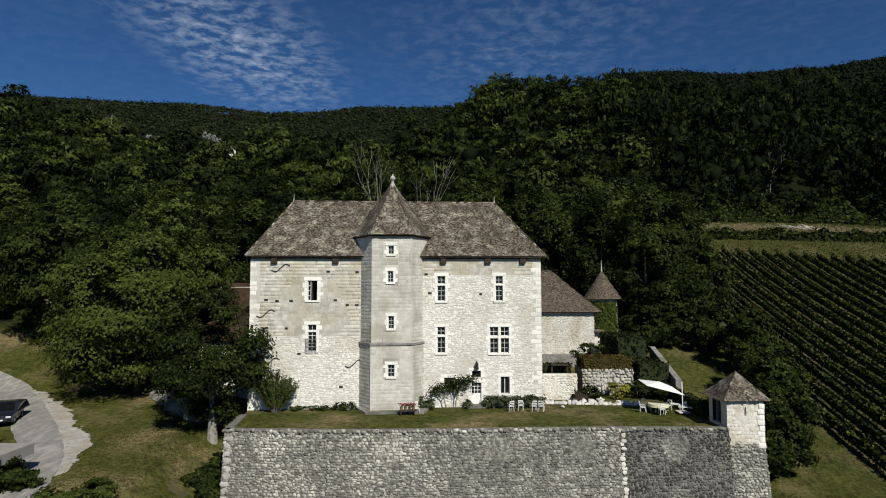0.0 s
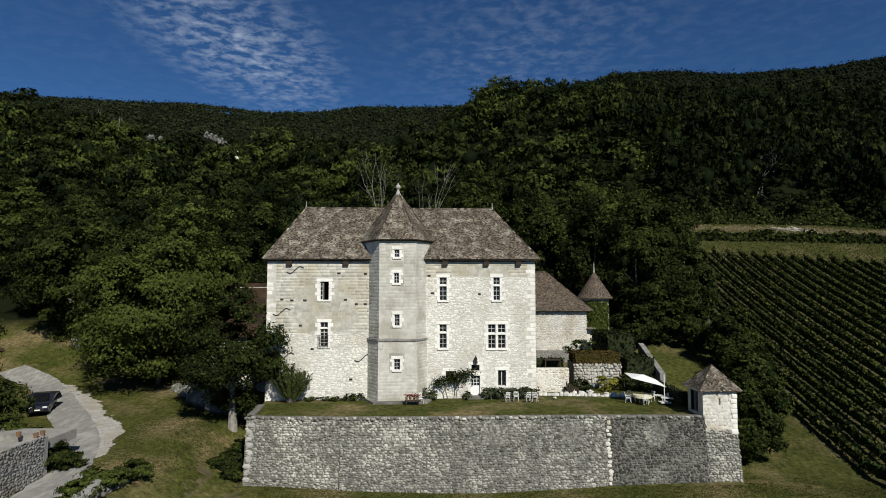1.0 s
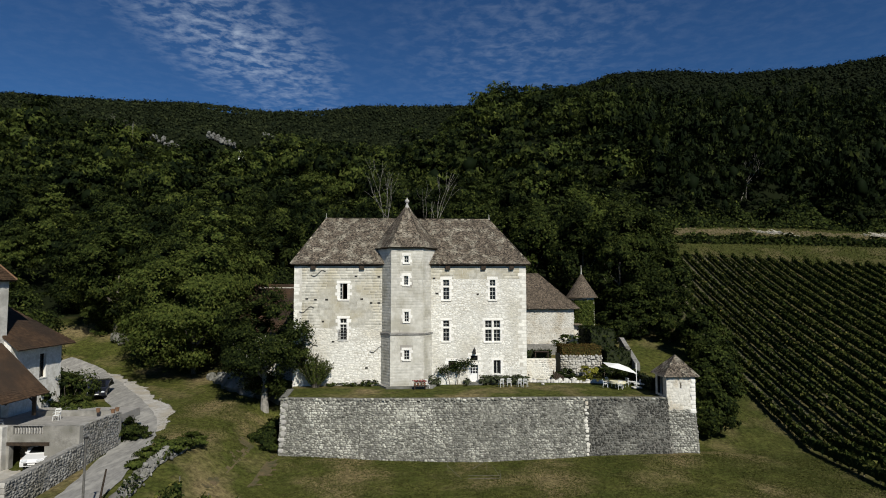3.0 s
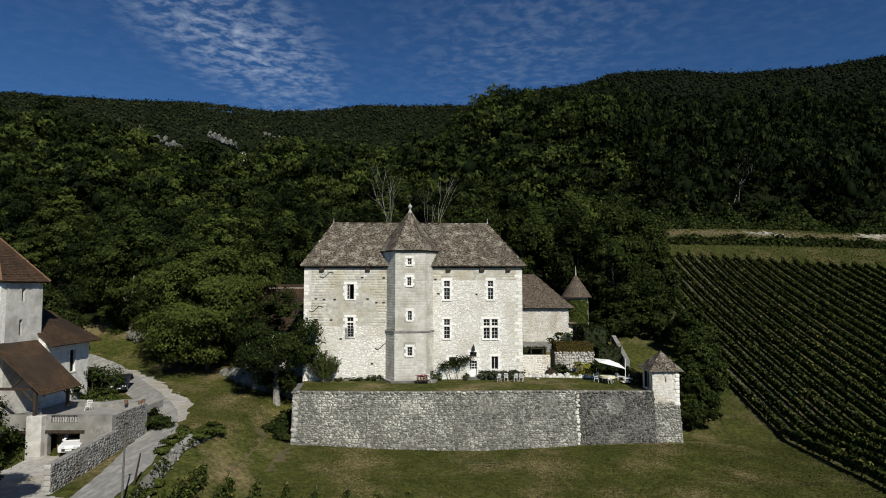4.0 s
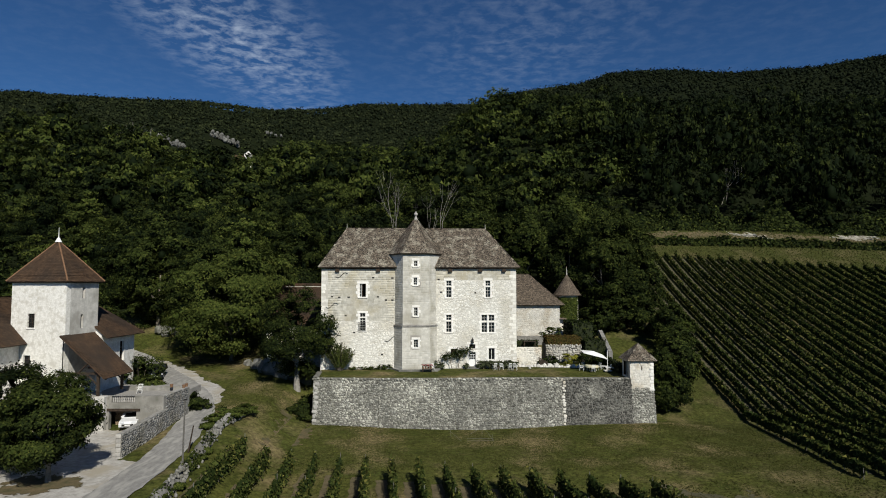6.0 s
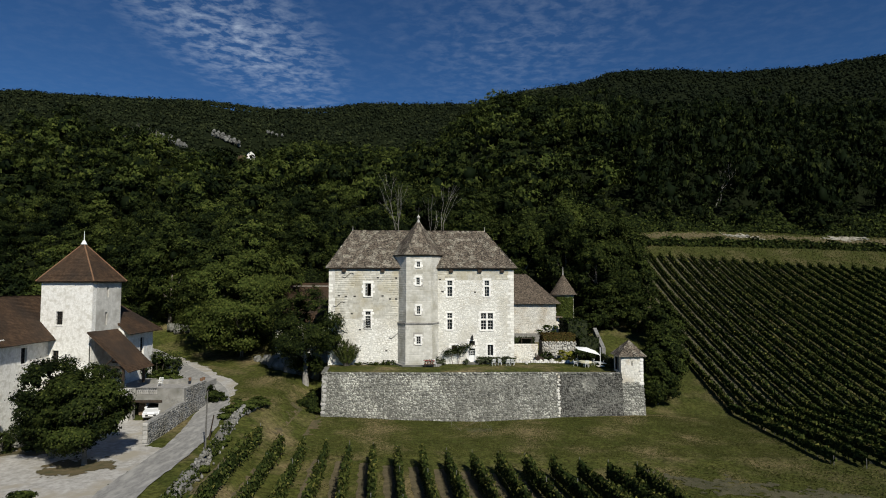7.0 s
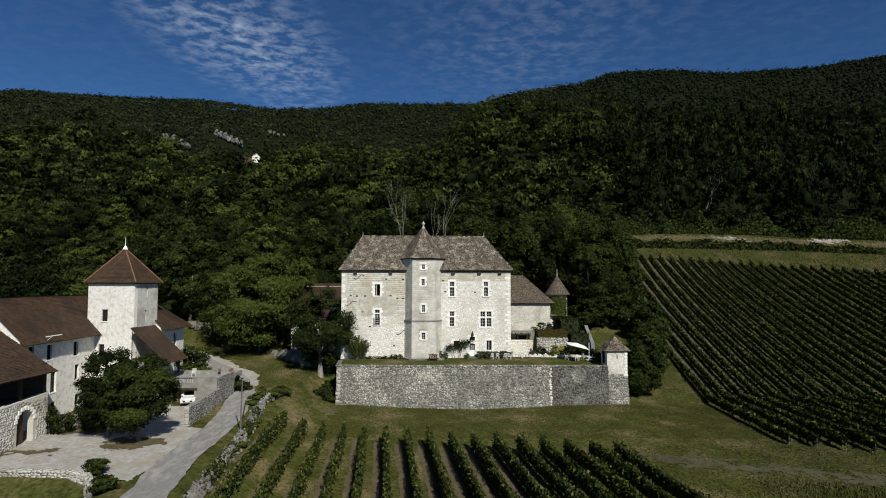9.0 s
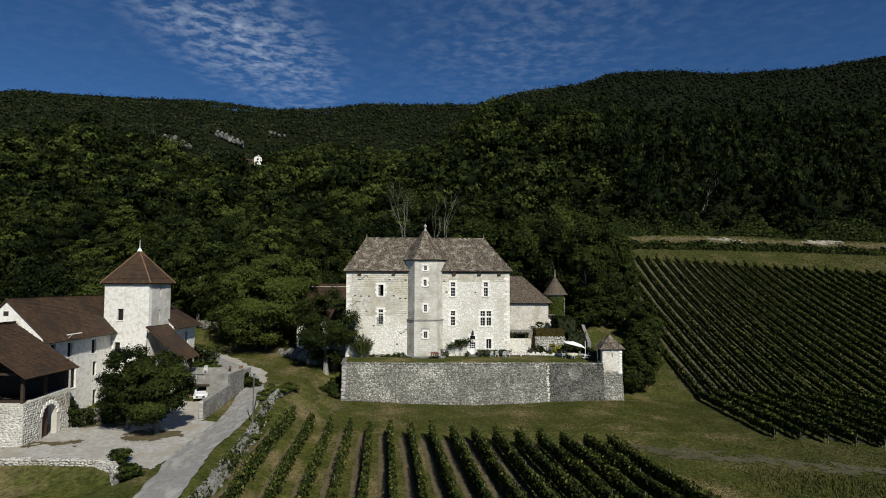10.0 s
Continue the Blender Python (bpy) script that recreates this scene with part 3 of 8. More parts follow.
def tiled(parent, corners, material, seed, w=0.25, h=0.21, name="roof_slope", thick=0.12, lift=0.02):
    """A roof slope: corners start with the two at the eave, left and right as seen from outside; a board with rows of lapped tiles on it."""
    rng = np.random.default_rng(seed)
    c = [Vector(p) for p in corners]
    ax = (c[1] - c[0]).normalized()
    n = ax.cross(c[-1] - c[0]).normalized()
    ay = n.cross(ax)
    bm = bmesh.new()
    top = [bm.verts.new(p) for p in c]
    low = [bm.verts.new(p - n * thick) for p in c]
    bm.faces.new(top), bm.faces.new(low[::-1])
    for i in range(len(c)):
        bm.faces.new((top[i], low[i], low[(i + 1) % len(c)], top[(i + 1) % len(c)]))
    slope = part(name, bm, material, parent)
    P = np.array([((p - c[0]).dot(ax), (p - c[0]).dot(ay)) for p in c])
    V = []
    b = -0.03
    hi = P[:, 1].max()
    while b < hi:
        xs = []
        for i in range(len(P)):
            p, q = P[i], P[(i + 1) % len(P)]
            bb = min(max(b + h * 0.5, 0.001), hi - 0.001)
            if (p[1] - bb) * (q[1] - bb) < 0:
                xs.append(p[0] + (q[0] - p[0]) * (bb - p[1]) / (q[1] - p[1]))
        if len(xs) >= 2:
            x0, x1 = min(xs), max(xs)
            a = np.arange(x0 - rng.random() * w * 0.6, x1 - w * 0.45, w)
            a = np.maximum(a, x0)
            e = np.minimum(a + w * 0.94, x1)
            k = len(a)
            sag = 0.03 * np.sin(a * 0.6 + seed) * np.sin(b * 0.9)
            l0 = lift + 0.03 * rng.random(k) + sag * 0.3
            j = 0.02 * rng.normal(size=k)
            q = np.empty((k, 4, 3))
            for idx, (u, vv, zz) in enumerate(((a, b + j, l0 + 0.02), (e, b + j + 0.012 * rng.normal(size=k), l0 + 0.02), (e, b + h * 1.12 + 0 * a, l0 * 0.4), (a, b + h * 1.12 + 0 * a, l0 * 0.4))):
                q[:, idx, 0], q[:, idx, 1], q[:, idx, 2] = u, vv, zz
            V.append(q)
        b += h
    if V:
        q = np.concatenate(V).reshape(-1, 3)
        w3 = np.array(c[0]) + q[:, :1] * np.array(ax) + q[:, 1:2] * np.array(ay) + q[:, 2:] * np.array(n)
        ob = link_mesh("tiles", np_mesh("tiles", w3, np.arange(len(w3)).reshape(-1, 4)), material, slope)
        ob["kind"] = "stuff"
    return slope


def capping(parent, p, q, material, r=0.11, name="ridge_tile"):
    """A row of half-round tiles along a ridge or hip, as one run."""
    bm = bmesh.new()
    p, q = Vector(p), Vector(q)
    n = max(1, int((q - p).length / 0.4))
    for i in range(n):
        tube(bm, p.lerp(q, i / n), p.lerp(q, (i + 1.08) / n), r * 1.08, r * 0.92, 7)
    return part(name, bm, material, parent)


# ---- windows and doors
def glazing(parent, u0, u1, z0, z1, y, cols, rows, bar=0.035, material=None, name="sash"):
    """A glazed light: the frame with its bars, and the pane behind."""
    bm = bmesh.new()
    t = 0.055
    for s in ((u0, u0 + t, y, y + 0.06, z0, z1), (u1 - t, u1, y, y + 0.06, z0, z1), (u0 + t, u1 - t, y, y + 0.06, z0, z0 + t), (u0 + t, u1 - t, y, y + 0.06, z1 - t, z1)):
        box(bm, *s)
    for i in range(1, cols):
        x = u0 + (u1 - u0) * i / cols
        box(bm, x - bar / 2, x + bar / 2, y + 0.01, y + 0.045, z0 + t, z1 - t)
    for i in range(1, rows):
        z = z0 + (z1 - z0) * i / rows
        box(bm, u0 + t, u1 - t, y + 0.012, y + 0.043, z - bar / 2, z + bar / 2)
    part(name, bm, material or M_SASH, parent)
    part("pane", boxes((u0 + t * 0.6, u1 - t * 0.6, y + 0.028, y + 0.036, z0 + t * 0.6, z1 - t * 0.6)), M_GLASS, parent)


def surround(parent, u0, u1, z0, z1, seed, jamb=0.26, proud=0.035, sill=True, y=0.0, name="window", depth=0.22):
    """Dressed stones round an opening: toothed jambs, lintel and sill; returns the part."""
    rng = np.random.default_rng(seed)
    w = jamb * 1.3
    ob = part(name, boxes((u0 - w, u1 + w, y - proud - 0.008, y + depth, z1 + 0.004, z1 + 0.30), bevel=0.015), M_LIMEW, parent)
    z, k = z0, rng.integers(2)
    while z < z1 - 0.05:
        h = min(0.34 + 0.12 * rng.random(), z1 - z)
        for sgn in (-1, 1):
            w = jamb * (1.0 if (k % 2) else 1.75) * (0.9 + 0.2 * rng.random())
            a, b = (u0 - w, u0) if sgn < 0 else (u1, u1 + w)
            part("jamb_stone", boxes((a, b, y - proud * (0.7 + 0.5 * rng.random()), y + depth, z + 0.006, z + h - 0.006)), M_LIMEW, ob)
        z, k = z + h, k + 1
    if sill:
        part("sill", boxes((u0 - jamb * 0.8, u1 + jamb * 0.8, y - proud - 0.07, y + depth, z0 - 0.17, z0 - 0.004), bevel=0.012), M_LIMEW, ob)
    return ob


def bars(parent, u0, u1, z0, z1, y, nx, nz, r=0.013, name="iron_grille"):
    bm = bmesh.new()
    for i in range(nx):
        x = u0 + (u1 - u0) * (i + 0.5) / nx
        tube(bm, (x, y, z0), (x, y, z1), r, r, 5)
    for i in range(nz):
        z = z0 + (z1 - z0) * (i + 0.5) / nz
        tube(bm, (u0, y, z), (u1, y, z), r, r, 5)
    return part(name, bm, M_IRON, parent)


M_SASH = mat("pale_sash_paint", (0.55, 0.55, 0.52), (0.66, 0.66, 0.63), 4, 0.6)
M_IRON = mat("wrought_iron", (0.02, 0.02, 0.02), (0.05, 0.045, 0.04), 6, 0.6, metal=0.4)
# near-black colour standing in for the shade inside rooms and recesses
M_DARK = mat("unlit_interior", (0.02, 0.019, 0.018), (0.035, 0.033, 0.03), 1, 0.95)
M_QUOIN = mat("quoin_limestone", (0.58, 0.56, 0.50), (0.80, 0.78, 0.72), 2.5, 0.9, 0.02, 9, rnd=0.14)
M_BLOCK = mat("limestone_blocks", (0.50, 0.485, 0.435), (0.70, 0.685, 0.635), 3.5, 0.92, 0.02, 9, c3=(0.48, 0.455, 0.39), scale3=0.30, rnd=0.14, island=0.17)
M_ASHLAR = mat("weathered_ashlar", (0.34, 0.325, 0.275), (0.53, 0.51, 0.45), 2.2, 0.92, 0.02, 9, c3=(0.37, 0.335, 0.25), scale3=0.4, rnd=0.12, island=0.13)
M_FIELD = mat("rubble_stones", (0.098, 0.096, 0.080), (0.275, 0.271, 0.235), 3.0, 0.95, 0.05, 8, c3=(0.37, 0.364, 0.315), scale3=0.28, rnd=0.4, island=0.52)
M_FIELD_MID = mat("stained_rubble_stones", (0.084, 0.082, 0.069), (0.236, 0.232, 0.202), 3.0, 0.95, 0.05, 8, c3=(0.30, 0.295, 0.255), scale3=0.28, rnd=0.4, island=0.55)
M_FIELD_DARK = mat("darkened_rubble_stones", (0.066, 0.064, 0.055), (0.185, 0.182, 0.160), 3.0, 0.95, 0.05, 8, c3=(0.27, 0.265, 0.23), scale3=0.35, rnd=0.45, island=0.6)
M_MORTAR = mat("wall_mortar", (0.07, 0.067, 0.058), (0.22, 0.212, 0.19), 3, 0.95, 0.03, 10)
M_MORTAR_PALE = mat("pale_mortar", (0.46, 0.44, 0.39), (0.62, 0.60, 0.55), 2.5, 0.95, 0.03, 10, c3=(0.44, 0.41, 0.35), scale3=0.25)


# ---- terrace and its retaining wall
WALL = [(-17.25, 46.9), (-9.0, 46.4), (0.5, 46.6), (8.0, 47.2), (14.0, 47.5), (22.8, 47.7)]
WALL_Z = [-0.04, -0.04, -0.05, -0.08, -0.12, -0.18]     # the wall's top edge


def make_terrace():
    top = [(x, y + 0.2) for x, y in WALL] + [(24.4, 49.6), (23.6, 60.0), (25.4, 73.0), (23.5, 82.0), (-17.5, 82.0), (-18.4, 60.0), (-17.3, 47.2)]
    bm = prism(bmesh.new(), top, -7.0, -0.10)
    for v in bm.verts:
        if v.co.z > -1 and v.co.y < 49.8:
            v.co.z = -0.14 - 0.006 * max(0, v.co.x + 5)
    bmesh.ops.triangulate(bm, faces=bm.faces[:])
    ob = part("terrace_lawn", bm, M_GRASS)
    tagged(ob, "level mown lawn terrace in front of the castle", "lawn", kind="structure")
    bm, b = bmesh.new(), 0.115
    line = [(-17.9, 52.5)] + WALL
    tz = [-0.04] + WALL_Z
    for i, ((x0, y0), (x1, y1)) in enumerate(zip(line, line[1:])):
        d = Vector((x1 - x0, y1 - y0, 0)).normalized()
        n = Vector((d.y, -d.x, 0))
        bt = b if i else 0.03
        lo = [Vector((x, y, -7.3)) + n * 7.3 * bt for x, y in ((x0, y0), (x1, y1))]
        hi = [Vector((x, y, z)) for x, y, z in ((x0, y0, tz[i]), (x1, y1, tz[i + 1]))]
        poly(bm, [lo[0], lo[1], hi[1], hi[0]])
        poly(bm, [hi[0], hi[1], hi[1] - n * 0.55, hi[0] - n * 0.55])
        poly(bm, [hi[0] - n * 0.55, hi[1] - n * 0.55, hi[1] - n * 0.55 - Vector((0, 0, 0.5)), hi[0] - n * 0.55 - Vector((0, 0, 0.5))])
    bmesh.ops.remove_doubles(bm, verts=bm.verts, dist=0.001)
    wall = part("retaining_wall", bm, M_MORTAR)
    tagged(wall, "battered grey rubble stone retaining wall below the terrace lawn", "wall", kind="structure")
    rng = np.random.default_rng(21)
    for i, ((x0, y0), (x1, y1)) in enumerate(zip(line, line[1:])):
        L = math.hypot(x1 - x0, y1 - y0)
        rects = courses(rng, 0, L, -6.9, -0.22 + (tz[i] + tz[i + 1]) / 2, (0.13, 0.26), (0.14, 0.40))
        lay(wall, rects, line_place((x0, y0), (x1, y1), 0.0, b if i else 0.03), (M_FIELD, M_FIELD, M_FIELD, M_FIELD, M_FIELD_MID, M_FIELD_DARK)[i], "rubble", 0.030, 75 if i in (2, 3, 4, 5) else 0, (L / 2, -1.5), seed=30 + i)
        cap = [(u, -0.10 + tz[i] + (tz[i + 1] - tz[i]) * u / L, w, 0.27) for u, v, w, h in courses(rng, 0, L, 0, 0.27, (0.27, 0.27), (0.24, 0.5))]
        lay(wall, cap, line_place((x0, y0), (x1, y1), 0.0, 0.0), M_FIELD, "rubble", 0.11, 0, seed=50 + i, joined="coping_stones")
    # pale dressed stones at the left corner and down the seam
    for z in np.arange(-5.2, -0.4, 0.56):
        lay(wall, [(0.32 + 0.12 * (int(z * 10) % 2), z, 0.62, 0.46)], line_place(WALL[0], WALL[1], 0.0, b), M_SEAM, "rubble", 0.07, 1, (0, 0), name="corner_stone", seed=int(-z * 10))
    for k, z in enumerate(np.arange(-5.7, -0.3, 0.36)):
        lay(wall, [(0.15 + 0.05 * (k % 3), z, 0.36 + 0.08 * (k % 2), 0.33)], line_place(WALL[4], WALL[5], 0.0, b), M_GUARD, "rubble", 0.08, 1, (0, 0), seed=k, name="seam_stone")


M_SEAM = mat("seam_stone", (0.30, 0.29, 0.27), (0.44, 0.42, 0.39), 3, 0.95, 0.03, 9, rnd=0.2)


# ---- the castle
CASTLE = pose(-4, 55.8, 0, 0, 0, 4.5)
TURRET = [(-2.74, -1.85), (0.93, -1.85), (3.2, 2.0), (-5.0, 2.0)]


def make_castle():
    c = thing("castle", CASTLE, "pale limestone castle house with brown hipped tiled roof and stair turret", "castle")
    holes = {"w1": (3.43, 4.18, 9.84, 12.22), "w2": (9.06, 9.75, 9.84, 12.22), "w3": (3.42, 4.17, 4.93, 7.38), "w4": (8.47, 10.30, 4.87, 7.35),
             "w5": (9.47, 10.32, 1.03, 2.63), "w6": (4.06, 4.92, 1.90, 2.60), "fan": (6.72, 7.56, 2.62, 3.20), "door": (6.66, 7.60, 0.12, 2.10),
             "l1": (-8.78, -7.91, 9.94, 11.79), "l2": (-8.72, -7.95, 5.25, 7.67)}
    ext = {k: (a - 0.30, b + 0.30, z0 - 0.16, z1 + 0.28) for k, (a, b, z0, z1) in holes.items()}
    tw = (-3.75, 2.0, -1.0, 16.0)
    front = part("wall", pierced(-14.1, 13.5, -1.5, 13.86, 0, 0.7, list(holes.values())), M_MORTAR_PALE, c, "coursed pale limestone front wall")
    part("wall", boxes((-14.1, -13.4, 0.7, 9.4, -1.5, 13.86)), M_LIME, c)
    part("wall", boxes((12.8, 13.5, 0.7, 9.4, -1.5, 13.86)), M_LIME, c)
    part("wall", boxes((-13.4, 12.8, 8.7, 9.4, -1.5, 13.86)), M_LIME, c)
    part("interior", boxes((-13.3, 12.7, 1.6, 8.6, -0.5, 13.5)), M_DARK, c, "unlit rooms behind the windows")
    rng = np.random.default_rng(61)
    gaps = list(ext.values()) + [tw]
    left = courses(rng, -13.2, -3.75, 6.6, 13.75, (0.28, 0.40), (0.45, 1.0), gaps)
    left_low = courses(rng, -13.2, -3.75, -0.6, 6.6, (0.14, 0.23), (0.2, 0.5), gaps)
    right = courses(rng, 1.9, 12.7, -0.4, 12.3, (0.14, 0.22), (0.18, 0.46), gaps)
    right_top = courses(rng, 1.9, 12.7, 12.3, 13.75, (0.30, 0.44), (0.5, 1.0), gaps)
    lay(front, left, flat_place(), M_ASHLAR, "block", 0.010, 110, (-8.3, 9), seed=71, name="ashlar_block", joined="ashlar")
    lay(front, right_top, flat_place(), M_ASHLAR, "block", 0.010, 30, (8, 13), seed=74, name="ashlar_block", joined="ashlar")
    lay(front, left_low, flat_place(), M_BLOCK, "rubble", 0.006, 0, seed=72)
    lay(front, right, flat_place(), M_BLOCK, "rubble", 0.006, 150, (7.0, 2.0), seed=73)
    # quoins on both corners
    for k, z in enumerate(np.arange(-0.7, 13.4, 0.43)):
        for side in (-1, 1):
            w = (0.9 if k % 2 else 0.55) * (0.75 + 0.5 * rng.random())
            if side < 0 and z > 5.5 and rng.random() < 0.35:
                continue
            lay(front, [((-14.1 + w / 2 - 0.01) if side < 0 else (13.5 - w / 2 + 0.01), z + 0.2, w, 0.36 + 0.05 * rng.random())], flat_place(), M_QUOIN, "block", 0.016, 1, (0, 0), seed=k + 20 + 20 * side, name="quoin")
        lay(c, [(0.35 + 0.1 * (k % 2), z + 0.2, 0.75 + 0.2 * (k % 2), 0.40)], line_place((13.5, 0), (13.5, 9.4)), M_QUOIN, "block", 0.02, 1, (0, 0), seed=k + 80, name="quoin")
    # windows
    for k, key in enumerate(("w1", "w2", "w3")):
        a, b, z0, z1 = holes[key]
        s = surround(c, a, b, z0, z1, 100 + k)
        zt = z0 + (z1 - z0) * 0.62
        part("transom", boxes((a, b, -0.02, 0.2, zt, zt + 0.16)), M_LIMEW, s)
        glazing(s, a, b, z0, zt, 0.14, 2, 3)
        glazing(s, a, b, zt + 0.16, z1, 0.14, 2, 2)
    a, b, z0, z1 = holes["w4"]
    s = surround(c, a, b, z0, z1, 104)
    zt, um = z0 + (z1 - z0) * 0.57, (a + b) / 2
    part("mullion", boxes((um - 0.12, um + 0.12, -0.03, 0.2, z0, z1), (a, um - 0.12, -0.02, 0.2, zt, zt + 0.2), (um + 0.12, b, -0.02, 0.2, zt, zt + 0.2)), M_LIMEW, s)
    for p, q in ((a, um - 0.12), (um + 0.12, b)):
        glazing(s, p, q, z0, zt, 0.14, 2, 3)
        glazing(s, p, q, zt + 0.2, z1, 0.14, 2, 2)
    a, b, z0, z1 = holes["w5"]
    s = surround(c, a, b, z0, z1, 105)
    glazing(s, a, b, z0, z1, 0.20, 2, 1, 0.07)
    bars(s, a, b, z0, z1, 0.10, 4, 1)
    a, b, z0, z1 = holes["w6"]
    s = surround(c, a, b, z0, z1, 106)
    part("shutter_slats", boxes(*[(a, b, 0.10, 0.14, z0 + 0.14 * i + 0.02, z0 + 0.14 * i + 0.10) for i in range(5)]), M_DARKWOOD, s)
    part("pane", boxes((a, b, 0.2, 0.21, z0, z1)), M_GLASS, s)
    # door with its fanlight, step and lantern
    a, b, z0, z1 = holes["door"]
    s = surround(c, a, b, z0, z1, 107, 0.30, sill=False, name="door")
    part("door_leaf", boxes((a, b, 0.16, 0.22, z0, 1.05), bevel=0.01), M_WHITE, s, "white painted lower door panel")
    glazing(s, a, b, 1.05, z1, 0.15, 3, 3, 0.05, M_WHITE, "door_leaf")
    part("doorstep", boxes((a - 0.45, b + 0.5, -0.75, 0.7, -0.3, 0.10), bevel=0.02), M_RUBBLE, s)
    a, b, z0, z1 = holes["fan"]
    s = surround(c, a, b, z0, z1, 108, 0.26, sill=False)
    part("pane", boxes((a, b, 0.2, 0.21, z0, z1)), M_GLASS, s)
    bars(s, a, b, z0, z1, 0.08, 3, 5)
    bm = bmesh.new()
    tube(bm, (7.14, -0.02, 3.62), (7.14, -0.30, 3.62), 0.02, 0.02, 6)
    tube(bm, (7.14, -0.30, 3.40), (7.14, -0.30, 3.85), 0.22, 0.15, 6)
    tube(bm, (7.14, -0.30, 3.85), (7.14, -0.30, 4.20), 0.20, 0.02, 6)
    part("lantern", bm, M_IRON, c, "dark iron lantern over the door")
    # openings of the older half
    a, b, z0, z1 = holes["l1"]
    s = surround(c, a, b, z0, z1, 109, 0.3)
    glazing(s, a, a + 0.30, z0, z1, 0.12, 1, 4)
    part("shutter", boxes((a + 0.36, a + 0.42, 0.1, 0.6, z0 + 0.03, z1 - 0.03)), M_DARKWOOD, s)
    a, b, z0, z1 = holes["l2"]
    s = surround(c, a, b, z0, z1, 110, 0.28)
    part("transom", boxes((a, b, 0.0, 0.2, 7.0, 7.12)), M_LIMEW, s)
    glazing(s, a, b, 7.12, z1, 0.14, 2, 1)
    glazing(s, a, b, z0, 7.0, 0.16, 2, 5, 0.06)
    bars(s, a - 0.22, b + 0.10, z0 - 0.05, 6.45, -0.22, 8, 5, 0.018)
    # iron ties and putlog holes
    for x, z in ((-11.3, 13.0), (-12.6, 8.75), (-12.1, 4.3), (-4.4, 4.05)):
        cu = bpy.data.curves.new("wall_tie", "CURVE")
        cu.dimensions, cu.bevel_depth, cu.bevel_resolution = "3D", 0.035, 1
        sp = cu.splines.new("BEZIER")
        pts = [(-0.85, -0.25), (-0.45, -0.38), (0.0, 0.0), (0.45, 0.38), (0.85, 0.22)]
        sp.bezier_points.add(4)
        for p, (u, v) in zip(sp.bezier_points, pts):
            p.co, p.handle_left_type, p.handle_right_type = (x + u, -0.08, z + v * 0.9), "AUTO", "AUTO"
        me = bpy.data.meshes.new_from_object(new("wall_tie", cu))
        link_mesh("wall_tie", me, M_IRON, c, "wrought iron S-shaped wall tie")
    for o in [o for o in bpy.data.objects if o.type == "CURVE"]:
        bpy.data.objects.remove(o)
    # each putlog hole is a dark box on the wall, its inner shade painted
    for x, z in ((-12.6, 10.0), (-11.6, 9.9), (-10.3, 9.9), (-12.5, 7.4), (-10.7, 7.35), (-6.2, 9.95), (-5.1, 9.5), (-4.2, 9.5), (-4.2, 12.6), (-9.5, 5.0), (-5.6, 1.9), (-6.9, 12.65), (2.35, 12.4), (2.7, 10.6), (7.6, 10.5)):
        w = 0.13 + 0.05 * ((x * 7) % 1)
        part("putlog_hole", boxes((x - w, x + w, -0.036, -0.005, z - 0.10, z + 0.09)), M_DARK, c)
    # eaves: rafters and brackets
    part("eaves_board", boxes((-14.45, 13.9, -0.42, -0.34, 13.98, 14.14), (-14.45, 13.9, -0.34, 0.0, 14.04, 14.12)), M_DARKWOOD, c)
    for x in (-11.9, -6.2, 4.0, 8.3, 11.7):
        part("eaves_bracket", boxes((x - 0.28, x + 0.28, -0.30, 0.02, 13.45, 13.97)), M_DARKWOOD, c)
    e = [(-14.5, -0.48, 14.12), (13.95, -0.48, 14.12), (13.95, 9.9, 14.12), (-14.5, 9.9, 14.12)]
    r = [(-11.0, 4.6, 20.0), (9.75, 4.6, 20.0)]
    tiled(c, [e[0], e[1], r[1], r[0]], M_TILE, 1, 0.18, 0.15)
    tiled(c, [e[1], e[2], r[1]], M_TILE, 2, 0.18, 0.15)
    tiled(c, [e[2], e[3], r[0], r[1]], M_TILE, 3, 0.3, 0.3)
    tiled(c, [e[3], e[0], r[0]], M_TILE, 4, 0.18, 0.15)
    capping(c, (r[0][0], 4.6, 20.02), (r[1][0], 4.6, 20.02), M_TILE)
    for p, q in ((e[0], r[0]), (e[1], r[1]), (e[2], r[1]), (e[3], r[0])):
        capping(c, p, q, M_TILE, 0.10, "hip_tile")
    for x in (r[0][0], r[1][0]):
        bm = bmesh.new()
        tube(bm, (x, 4.6, 20.0), (x, 4.6, 20.28), 0.10, 0.06, 8)
        tube(bm, (x, 4.6, 20.28), (x, 4.6, 20.75), 0.045, 0.02, 6)
        part("finial", bm, M_SEAM, c)


